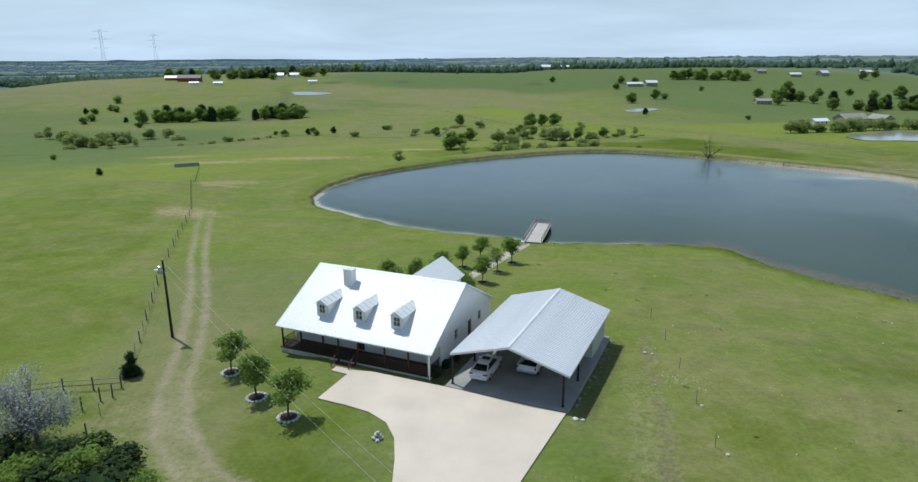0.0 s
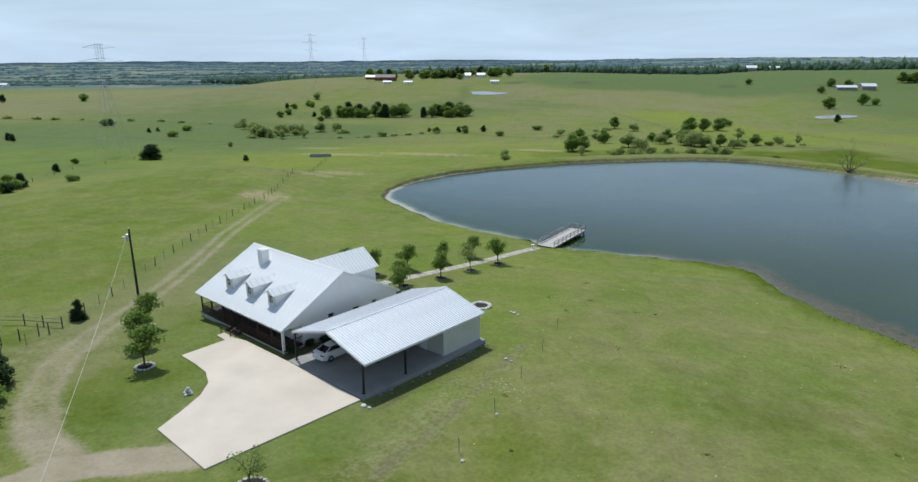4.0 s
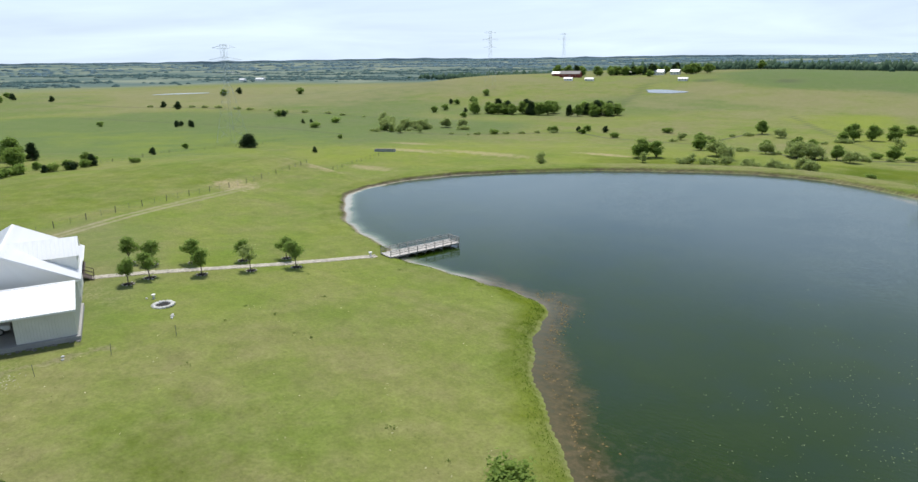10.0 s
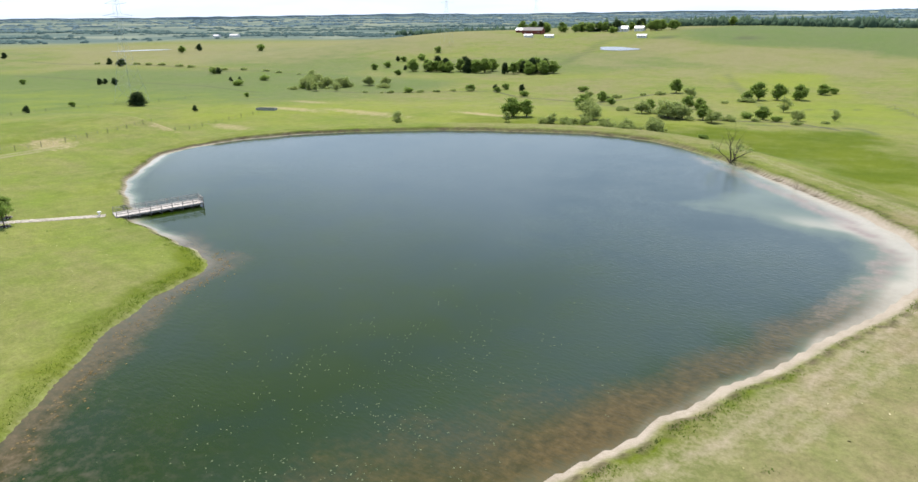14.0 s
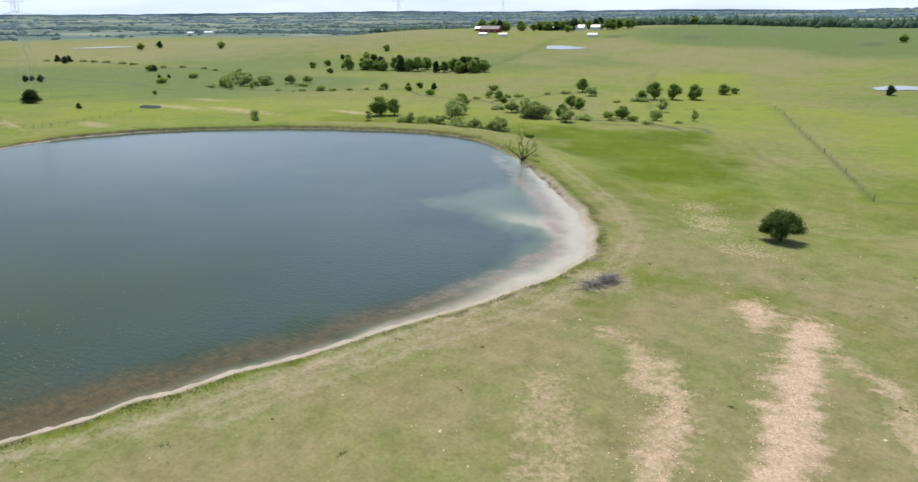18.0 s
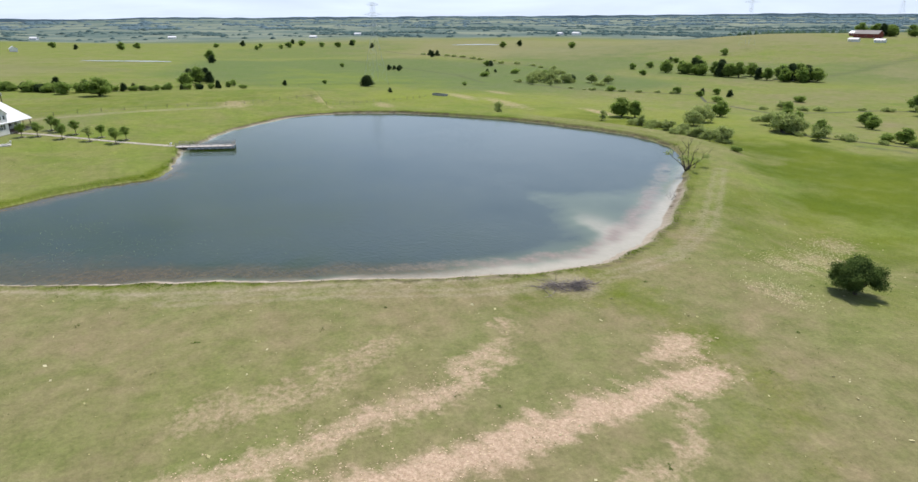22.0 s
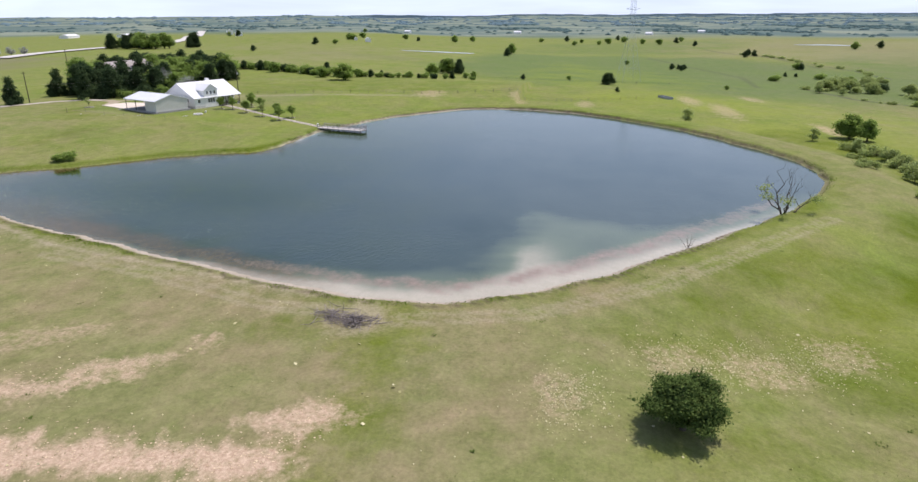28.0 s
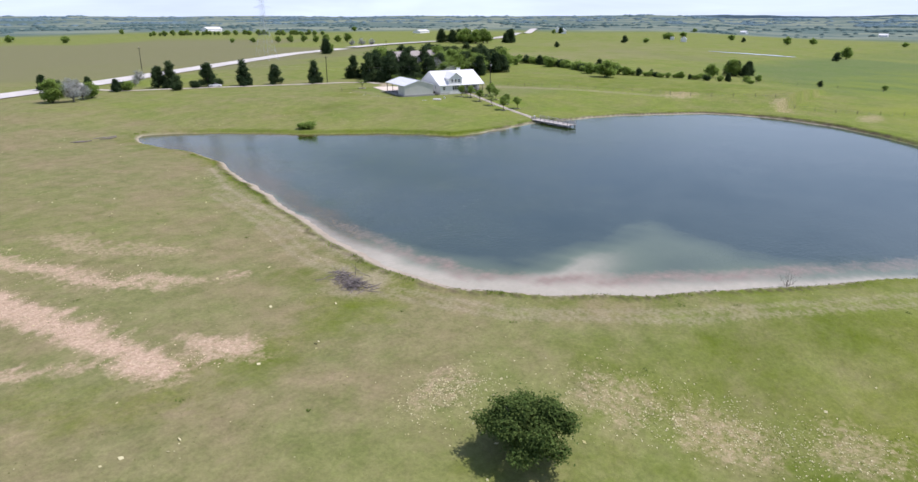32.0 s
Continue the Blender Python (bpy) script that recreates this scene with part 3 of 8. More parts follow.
    strip_ = (0.55 * smooth(-66, -72, a) + 0.45 * smooth(-80, -86, a)) * (0.2 + 0.8 * smooth(-106, -94, a)) * smooth(-140, -125, a)
    north = smooth(42, 58, a) * (1 - smooth(150, 168, a))
    sand = sand * (1 - 0.9 * south * (0.3 + 0.7 * smooth(-98, -88, a))) * (1 - 0.75 * north)
    lush = 0.85 * strip_ * smooth(4.5, 1.5, d - 0.6 + rough * 0.3) * smooth(0.0, 0.5, d)
    lush = np.maximum(lush, 0.18 * smooth(3.2, 1.6, np.abs(d - 3.0) + rough * 0.6) * (1 - south))
    lush = np.maximum(lush, 0.75 * smooth(0.9, 0.2, np.abs(d - 2.3 - rough * 0.3)) * smooth(-62, -50, a) * (1 - smooth(38, 52, a)) * smooth(-0.1, 0.5, waves(x, y, 11, 25) + 0.35))
    lush = np.maximum(lush, 0.6 * smooth(1.6, 0.5, np.abs(d - 2.4)) * smooth(15, 25, a) * (1 - smooth(60, 80, a)))
    wob = 6 * waves(x, y, 40, 23)
    lush = np.maximum(lush, 0.62 * soft_patch(x + wob, y + wob, ((-30, 250), (0, 262), (46, 274), (88, 244), (70, 246), (52, 254), (20, 252), (-8, 240)), 6) * smooth(12, 19, d))
    lush = np.maximum(lush, soft_patch(x + wob, y + wob, ((46, 274), (72, 285), (98, 299), (112, 272), (127, 243), (116, 229), (100, 236), (88, 243)), 8) * smooth(9, 17, d))
    lush = np.maximum(lush, 0.5 * soft_patch(x + wob, y, ((100, 236), (116, 229), (127, 243), (139, 219), (133, 202), (124, 196), (118, 210)), 7) * smooth(7, 13, d))
    lush = np.maximum(lush, 0.45 * soft_patch(x, y + wob, ((123, 198), (111, 207), (97, 220), (104, 230), (118, 222), (128, 210)), 4))
    lush = np.maximum(lush, 0.42 * smooth(6.5, 1.5, segments_distance(x, y, ((130, 169), (138, 173), (147, 174), (156, 173), (166, 168))) + rough * 1.2))
    lush = np.maximum(lush, 0.35 * soft_patch(x + wob, y + wob, ((132, 232), (150, 262), (190, 262), (200, 232), (160, 216)), 14))
    lush = np.maximum(lush, 0.6 * smooth(4.5, 1.0, np.hypot(x - 129.5, y - 172) + rough))
    lush = np.maximum(lush, 0.26 * soft_patch(x + wob, y + wob, ((-37, 50), (-46, 82), (-60, 120), (-84, 165), (-110, 130), (-98, 84), (-80, 50)), 4))
    for cx, cy, rx, ry, k in ((-34, 50.5, 3.2, 3.0, 0.7), (-13, 43, 6, 11, 0.5), (14, 37, 9, 6, 0.5), (26, 46, 7, 8, 0.35), (-20, 60, 6, 8, 0.3), (135, 163, 4, 7, 0.4), (48, 62, 14, 9, 0.25), (150, 205, 14, 8, 0.3)):
        lush = np.maximum(lush, k * smooth(1.3, 0.3, np.hypot((x - cx) / rx, (y - cy) / ry) + rough * 0.3))
    dry = 0.5 + 0.5 * waves(x, y, 75, 31)
    bank = smooth(0.55, 0.2, np.abs(d - 0.55 - 0.15 * rough)) * smooth(20, 34, a) * (0.55 + 0.45 * smooth(-0.4, 0.4, waves(x, y, 6, 27)))
    bank = np.maximum(bank, smooth(0.55, 0.2, np.abs(d - 0.6 - 0.15 * rough)) * smooth(-140, -155, a))
    bank = np.maximum(bank, 0.8 * smooth(0.38, 0.1, np.abs(d - wide - 0.9 - 0.25 * rough)) * smooth(-60, -48, a) * (1 - smooth(36, 46, a)))
    # dark strip along the gap between house and carport
    bank = np.maximum(bank, 0.9 * smooth(1.3, 0.5, segments_distance(x, y, ((-1.6, 55.4), (0.8, 61), (4.4, 69.5))) + rough * 0.15))
    bank = np.maximum(bank, 0.5 * smooth(1.2, 0.3, segments_distance(x, y, ((11.2, 49.6), (14.2, 57), (17.2, 64.4))) + rough * 0.3))
    bank = np.maximum(bank, 0.30 * smooth(0.8, 0.2, segments_distance(x, y, ((14.5, 36), (16, 42.3), (18.1, 50.8), (18.6, 55.3), (20.3, 66.1))) + rough * 0.5))
    bank = np.maximum(bank, 0.7 * smooth(0.5, 0.15, np.abs(d - 0.5 - 0.15 * rough)) * smooth(-96, -106, a))
    return np.stack([straw, np.clip(track, 0, 1), sand, lush], -1), dry, bank


def sheet(name, xs, ys, zs, material):
    """A grid of quads over xs and ys."""
    nx, ny = len(xs), len(ys)
    X, Y = np.meshgrid(xs, ys)
    me = bpy.data.meshes.new(name)
    idx = np.arange(nx * ny).reshape(ny, nx)
    quads = np.stack([idx[:-1, :-1], idx[:-1, 1:], idx[1:, 1:], idx[1:, :-1]], -1).reshape(-1, 4)
    me.vertices.add(nx * ny)
    me.vertices.foreach_set("co", np.stack([X, Y, zs], -1).astype(np.float32).ravel())
    me.loops.add(quads.size)
    me.loops.foreach_set("vertex_index", quads.astype(np.int32).ravel())
    me.polygons.add(len(quads))
    me.polygons.foreach_set("loop_start", np.arange(0, quads.size, 4, dtype=np.int32))
    me.update(calc_edges=True)
    me.shade_smooth()
    me.materials.append(material)
    return new(name, me), X, Y


def four(me, name, data):
    at = me.attributes.new(name, "FLOAT_COLOR", "POINT")
    at.data.foreach_set("color", np.ascontiguousarray(data, dtype=np.float32).ravel())


def ramp_mix(n, l, fac, a, b):
    """A colour between a and b, which are colours or sockets."""
    mix = n.new("ShaderNodeMix")
    mix.data_type = "RGBA"
    if isinstance(fac, bpy.types.NodeSocket):
        l.new(fac, mix.inputs["Factor"])
    else:
        mix.inputs["Factor"].default_value = fac
    for key, c in (("A", a), ("B", b)):
        if isinstance(c, bpy.types.NodeSocket):
            l.new(c, mix.inputs[key])
        else:
            mix.inputs[key].default_value = (*c, 1)
    return mix.outputs["Result"]


def noise_of(n, l, src, scale, detail=4, lo=0.35, hi=0.65, rough=0.55, stretch=None):
    if stretch:
        mp = n.new("ShaderNodeMapping")
        mp.inputs["Scale"].default_value, mp.inputs["Rotation"].default_value = stretch[:3], (0, 0, stretch[3])
        l.new(src, mp.inputs["Vector"])
        src = mp.outputs[0]
    t, r = n.new("ShaderNodeTexNoise"), n.new("ShaderNodeMapRange")
    t.inputs["Scale"].default_value, t.inputs["Detail"].default_value, t.inputs["Roughness"].default_value = scale, detail, rough
    r.inputs["From Min"].default_value, r.inputs["From Max"].default_value = lo, hi
    l.new(src, t.inputs["Vector"]), l.new(t.outputs["Fac"], r.inputs["Value"])
    return r.outputs[0]


def grass_material():
    m = bpy.data.materials.new("pasture_ground")
    m.use_nodes = True
    n, l = m.node_tree.nodes, m.node_tree.links
    p = n["Principled BSDF"]
    p.inputs["Roughness"].default_value, p.inputs["Specular IOR Level"].default_value = 0.95, 0.1
    src = n.new("ShaderNodeTexCoord").outputs["Object"]
    at = n.new("ShaderNodeAttribute")
    at.attribute_name = "soil"
    sp = n.new("ShaderNodeSeparateColor")
    l.new(at.outputs["Color"], sp.inputs[0])
    straw, track, sand, lush = sp.outputs[0], sp.outputs[1], sp.outputs[2], at.outputs["Alpha"]
    at2 = n.new("ShaderNodeAttribute")
    at2.attribute_name = "field"
    sp2 = n.new("ShaderNodeSeparateColor")
    l.new(at2.outputs["Color"], sp2.inputs[0])
    dry, shade, crop = sp2.outputs[0], sp2.outputs[1], sp2.outputs[2]
    patch = noise_of(n, l, src, 0.055, 6, 0.3, 0.7)
    blotch = noise_of(n, l, src, 0.35, 6, 0.2, 0.8, 0.6)
    tuft = noise_of(n, l, src, 2.6, 4, 0.3, 0.72, 0.65)
    blade = noise_of(n, l, src, 14, 2, 0.25, 0.75)
    rows = noise_of(n, l, src, 1.0, 5, 0.2, 0.8, 0.6, (0.10, 0.5, 1, 0.4))
    c = ramp_mix(n, l, patch, GREEN_A, GREEN_B)
    c = ramp_mix(n, l, dry, c, ramp_mix(n, l, blotch, (0.142, 0.165, 0.052), GREEN_DRY))
    mul = lambda col, f, lo, hi: scaled(n, l, col, f, lo, hi)
    c = mul(c, blotch, 0.84, 1.12)
    c = ramp_mix(n, l, scaled(n, l, noise_of(n, l, src, 0.09, 8, 0.40, 0.68, 0.70), dry, 0.35, 1.0), c, ramp_mix(n, l, blotch, (0.165, 0.148, 0.070), (0.270, 0.215, 0.130)))
    c = mul(c, rows, 0.95, 1.05)
    c = mul(c, tuft, 0.83, 1.15)
    c = mul(c, noise_of(n, l, src, 0.95, 6, 0.3, 0.7, 0.7), 0.88, 1.10)
    c = ramp_mix(n, l, crop, c, ramp_mix(n, l, blotch, (0.168, 0.156, 0.086), (0.142, 0.150, 0.068)))
    # cloud shadows painted as darker green; darker lawn and fields share the mask
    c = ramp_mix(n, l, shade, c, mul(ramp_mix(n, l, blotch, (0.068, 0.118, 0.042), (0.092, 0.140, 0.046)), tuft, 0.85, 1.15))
    at3 = n.new("ShaderNodeAttribute")
    at3.attribute_name = "tint"
    sp3 = n.new("ShaderNodeSeparateColor")
    l.new(at3.outputs["Color"], sp3.inputs[0])
    c = ramp_mix(n, l, masked(n, l, sp3.outputs[0], patch, 0.5), c, mul(ramp_mix(n, l, blotch, (0.150, 0.205, 0.016), (0.205, 0.240, 0.028)), tuft, 0.88, 1.1))
    c = ramp_mix(n, l, masked(n, l, sp3.outputs[1], patch, 0.6), c, mul(ramp_mix(n, l, blotch, (0.168, 0.172, 0.074), (0.225, 0.205, 0.104)), tuft, 0.88, 1.1))
    c = ramp_mix(n, l, masked(n, l, sp3.outputs[2], blotch, 0.5), c, (0.080, 0.092, 0.048))
    # far land shifts to bluish greens: distance haze painted into the ground colour
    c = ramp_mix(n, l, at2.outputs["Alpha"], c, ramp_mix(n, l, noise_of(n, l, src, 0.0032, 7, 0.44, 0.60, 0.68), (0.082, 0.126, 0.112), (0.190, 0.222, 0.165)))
    c = ramp_mix(n, l, masked(n, l, lush, noise_of(n, l, src, 0.16, 9, 0.3, 0.7, 0.72), 1.0), c, mul(ramp_mix(n, l, patch, (0.066, 0.104, 0.004), (0.116, 0.148, 0.010)), tuft, 0.8, 1.15))
    c = ramp_mix(n, l, masked(n, l, straw, noise_of(n, l, src, 1.3, 6, 0.25, 0.75, 0.75), 1.1), c, ramp_mix(n, l, noise_of(n, l, src, 3.2, 5, 0.3, 0.7, 0.75), (0.27, 0.185, 0.118), (0.56, 0.435, 0.32)))
    c = ramp_mix(n, l, masked(n, l, track, tuft, 0.5), c, ramp_mix(n, l, blotch, (0.27, 0.225, 0.155), (0.37, 0.32, 0.235)))
    c = ramp_mix(n, l, masked(n, l, sand, tuft, 0.3), c, ramp_mix(n, l, blotch, (0.27, 0.235, 0.180), (0.41, 0.36, 0.295)))
    c = ramp_mix(n, l, masked(n, l, at3.outputs["Alpha"], blotch, 0.5), c, ramp_mix(n, l, tuft, (0.052, 0.046, 0.026), (0.125, 0.100, 0.065)))
    c = mul(c, blade, 0.86, 1.12)
    l.new(c, p.inputs["Base Color"])
    bp = n.new("ShaderNodeBump")
    bp.inputs["Strength"].default_value, bp.inputs["Distance"].default_value = 0.38, 0.11
    l.new(tuft, bp.inputs["Height"])
    l.new(bp.outputs[0], p.inputs["Normal"])
    return m


def scaled(n, l, col, f, lo, hi):
    r = n.new("ShaderNodeMapRange")
    r.inputs["To Min"].default_value, r.inputs["To Max"].default_value = lo, hi
    l.new(f, r.inputs["Value"])
    mx = n.new("ShaderNodeMix")
    mx.data_type, mx.blend_type = "RGBA", "MULTIPLY"
    mx.inputs["Factor"].default_value = 1
    l.new(col, mx.inputs["A"]), l.new(r.outputs[0], mx.inputs["B"])
    return mx.outputs["Result"]


def masked(n, l, mask, grain, k):
    """A mask whose edge is broken up by the grain."""
    a = n.new("ShaderNodeMath")
    a.operation, a.inputs[1].default_value = "MULTIPLY_ADD", k
    b = n.new("ShaderNodeMath")
    b.operation = "SUBTRACT"
    b.inputs[1].default_value = k * 0.5
    l.new(grain, a.inputs[0]), l.new(mask, a.inputs[2]), l.new(a.outputs[0], b.inputs[0])
    g = n.new("ShaderNodeMath")
    g.operation, g.use_clamp = "MULTIPLY", True
    r = n.new("ShaderNodeMapRange")
    r.inputs["From Min"].default_value, r.inputs["From Max"].default_value = 0.0, 0.12
    l.new(mask, r.inputs["Value"])
    l.new(b.outputs[0], g.inputs[0]), l.new(r.outputs[0], g.inputs[1])
    return g.outputs[0]


GREEN_A, GREEN_B, GREEN_DRY = (0.118, 0.178, 0.020), (0.176, 0.212, 0.042), (0.200, 0.190, 0.090)
gx = graded(-62, 186, 0.8, -4700, 4700, 1.042)
gy = graded(14, 256, 0.8, -4700, 4700, 1.042)
halve = lambda s, a, b: np.sort(np.concatenate([s, [(p + q) / 2 for p, q in zip(s, s[1:]) if a < p and q < b]]))
gx, gy = halve(gx, -46, -5), halve(gy, 28, 112)
GX, GY = np.meshgrid(gx, gy)
GZ, GD = height(GX, GY)
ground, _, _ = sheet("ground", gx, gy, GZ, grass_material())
tagged(ground, "rolling green pasture with tracks, straw patches and bare earth", "ground", kind="structure")
soil, dry, bank = soils(GX, GY, GD)
four(ground.data, "soil", soil)
away = np.hypot(GX - 45, GY - 120)
# shade: painted cloud shadows over the pasture, plus darker lawn and fields
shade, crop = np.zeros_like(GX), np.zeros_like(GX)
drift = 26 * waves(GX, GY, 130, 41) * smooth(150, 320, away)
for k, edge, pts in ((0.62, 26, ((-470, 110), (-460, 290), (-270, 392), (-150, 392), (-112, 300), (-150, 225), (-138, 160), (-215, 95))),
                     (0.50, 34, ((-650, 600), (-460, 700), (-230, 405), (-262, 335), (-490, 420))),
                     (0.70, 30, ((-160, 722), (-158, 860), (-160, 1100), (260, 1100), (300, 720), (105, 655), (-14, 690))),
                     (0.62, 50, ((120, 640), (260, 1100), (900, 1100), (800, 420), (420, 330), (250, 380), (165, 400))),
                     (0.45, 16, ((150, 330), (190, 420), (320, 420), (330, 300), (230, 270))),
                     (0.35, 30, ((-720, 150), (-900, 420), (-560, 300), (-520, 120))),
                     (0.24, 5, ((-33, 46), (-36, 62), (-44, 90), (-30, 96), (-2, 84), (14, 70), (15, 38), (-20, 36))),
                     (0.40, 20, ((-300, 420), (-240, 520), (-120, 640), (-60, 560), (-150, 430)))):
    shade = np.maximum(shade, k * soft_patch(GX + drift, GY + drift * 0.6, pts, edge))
bright, tan = np.zeros_like(GX), np.zeros_like(GX)
for k, edge, pts in ((0.34, 16, ((-140, 212), (-80, 298), (30, 318), (58, 282), (20, 252), (-40, 228), (-90, 180))),
                     (0.55, 7, ((-21, 534), (29, 566), (54, 479), (20, 436))),
                     (0.45, 22, ((52, 320), (20, 420), (52, 470), (118, 380), (128, 300), (100, 300))),
                     (0.55, 14, ((105, 402), (140, 300), (166, 246), (230, 300), (260, 420))),
                     (0.25, 24, ((-330, 170), (-240, 250), (-160, 260), (-128, 190), (-160, 150)))):
    bright = np.maximum(bright, k * soft_patch(GX + drift * 0.3, GY, pts, edge))
for k, edge, pts in ((0.62, 60, ((-995, 450), (-771, 700), (-543, 961), (-293, 656), (-363, 433), (-502, 297))),
                     (0.60, 22, ((-156, 610), (-155, 690), (45, 706), (85, 640), (72, 565), (-20, 534), (-100, 553))),
                     (0.50, 22, ((-120, -10), (-260, 40), (-330, 0), (-240, -90), (-130, -60))),
                     (0.46, 5, ((-32, 46), (-35, 62), (-43, 90), (-30, 94), (-2, 84), (6, 76), (-12, 72), (-20, 66), (-20, 58), (-14, 50), (-18, 44))),
                     (0.35, 40, ((-500, -150), (-420, 60), (-300, 20), (-360, -160)))):
    tan = np.maximum(tan, k * soft_patch(GX + drift, GY + drift, pts, edge))
seam = np.zeros_like(GX)
for w, k, pts in ((1.1, 0.5, ((91, 404), (99.5, 385), (131.6, 292), (152, 240), (200, 252))), (2.5, 0.7, ((-132, 474), (-154, 564), (-190, 697))), (3.5, 0.8, ((-163, 722), (-66, 750), (34, 760), (108, 738), (260, 760))),
                  (1.6, 0.6, ((20, 436), (53, 363), (88, 389))), (2.0, 0.6, ((20, 436), (-20, 534))), (1.6, 0.7, ((66, 294), (95, 308), (101, 298))), (2.5, 0.6, ((-430, 243), (-340, 262), (-250, 285), (-183, 279))),
                  (3.0, 0.6, ((-640, 320), (-470, 345), (-330, 352))), (1.2, 0.28, ((140, 250), (124, 268), (112, 292)))):
    seam = np.maximum(seam, k * smooth(1.0, 0.3, segments_distance(GX, GY, pts) / np.maximum(w, away * 0.006)))
for cx, cy, rx, ry, ang, k in ((-40, -300, 120, 190, 0.45, 0.9), (60, -150, 60, 60, -0.5, 0.8), (-60, -330, 260, 90, 0.6, 0.9), (-300, 20, 60, 20, 1.1, 0.4), (-250, 900, 500, 60, 0.2, 0.5), (-560, 520, 200, 40, 0.5, 0.4)):
    u = (GX - cx) * math.cos(ang) + (GY - cy) * math.sin(ang)
    v = -(GX - cx) * math.sin(ang) + (GY - cy) * math.cos(ang)
    crop = np.maximum(crop, k * smooth(1.2, 0.8, np.maximum(np.abs(u / rx), np.abs(v / ry)) + waves(GX, GY, 60, 43) * 0.06))
far_dry = dry * smooth(30, 120, away) * 0.55 * (1 - 0.75 * smooth(20, -30, GX) * smooth(300, 220, GY)) + smooth(60, 130, GX) * smooth(-60, 20, GY) * (0.30 * smooth(230, 190, GY) + 0.45 * smooth(205, 165, GY)) + 0.08 + 0.24 * soft_patch(GX, GY, ((12, 40), (24, 104), (44, 112), (66, 84), (96, 46), (60, 20)), 14)
four(ground.data, "tint", np.stack([bright, tan, seam, bank], -1))
# the fourth channel fades in the painted haze from about a kilometre out
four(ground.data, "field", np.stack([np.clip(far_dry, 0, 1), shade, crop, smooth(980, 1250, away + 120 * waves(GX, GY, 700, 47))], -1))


# ---- the pond ----
def span_of(n, l, f, lo, hi):
    r = n.new("ShaderNodeMapRange")
    r.interpolation_type = "SMOOTHSTEP"
    r.inputs["From Min"].default_value, r.inputs["From Max"].default_value = lo, hi
    l.new(f, r.inputs["Value"])
    return r.outputs[0]


def pond_material():
    m = bpy.data.materials.new("pond_water")
    m.use_nodes = True
    n, l = m.node_tree.nodes, m.node_tree.links
    p = n["Principled BSDF"]
    p.inputs["Roughness"].default_value, p.inputs["IOR"].default_value = 0.08, 1.33
    src = n.new("ShaderNodeTexCoord").outputs["Object"]
    at = n.new("ShaderNodeAttribute")
    at.attribute_name = "bed"
    sp = n.new("ShaderNodeSeparateColor")
    l.new(at.outputs["Color"], sp.inputs[0])
    sandy, weedy, muddy = sp.outputs
    cloud = noise_of(n, l, src, 0.12, 5, 0.3, 0.7)
    clump = noise_of(n, l, src, 0.9, 8, 0.25, 0.75, 0.75)
    c = ramp_mix(n, l, cloud, (0.036, 0.059, 0.057), (0.049, 0.074, 0.070))
    c = ramp_mix(n, l, masked(n, l, muddy, cloud, 0.25), c, ramp_mix(n, l, cloud, (0.010, 0.026, 0.0), (0.018, 0.036, 0.0)))
    c = ramp_mix(n, l, masked(n, l, sandy, cloud, 0.12), c, ramp_mix(n, l, span_of(n, l, sandy, 0.5, 0.98), (0.165, 0.205, 0.135), ramp_mix(n, l, clump, (0.33, 0.315, 0.240), (0.41, 0.375, 0.305))))
    c = ramp_mix(n, l, masked(n, l, weedy, clump, 0.5), c, ramp_mix(n, l, clump, (0.036, 0.028, 0.007), (0.115, 0.085, 0.030)))
    c = ramp_mix(n, l, masked(n, l, at.outputs["Alpha"], clump, 0.7), c, ramp_mix(n, l, clump, (0.17, 0.122, 0.092), (0.29, 0.225, 0.180)))
    l.new(c, p.inputs["Base Color"])
    bp = n.new("ShaderNodeBump")
    bp.inputs["Strength"].default_value, bp.inputs["Distance"].default_value = 0.34, 0.08
    wv = noise_of(n, l, src, 1.5, 3, 0.25, 0.75, 0.55, (0.7, 1.9, 1, 0.75))
    gust = noise_of(n, l, src, 0.03, 4, 0.30, 0.58)
    ml = n.new("ShaderNodeMath")
    ml.operation = "MULTIPLY"
    l.new(wv, ml.inputs[0]), l.new(gust, ml.inputs[1])
    # the wind reaches the eastern water; the western side lies in the lee
    xyz, lee = n.new("ShaderNodeSeparateXYZ"), n.new("ShaderNodeMapRange")
    l.new(src, xyz.inputs[0]), l.new(xyz.outputs["X"], lee.inputs["Value"])
    lee.inputs["From Min"].default_value, lee.inputs["From Max"].default_value = 66, 108
    lee.inputs["To Min"].default_value, lee.inputs["To Max"].default_value = 0.6, 1.15
    m2 = n.new("ShaderNodeMath")
    m2.operation = "MULTIPLY"
    l.new(ml.outputs[0], m2.inputs[0]), l.new(lee.outputs[0], m2.inputs[1])
    l.new(m2.outputs[0], bp.inputs["Height"])
    l.new(bp.outputs[0], p.inputs["Normal"])
    return m


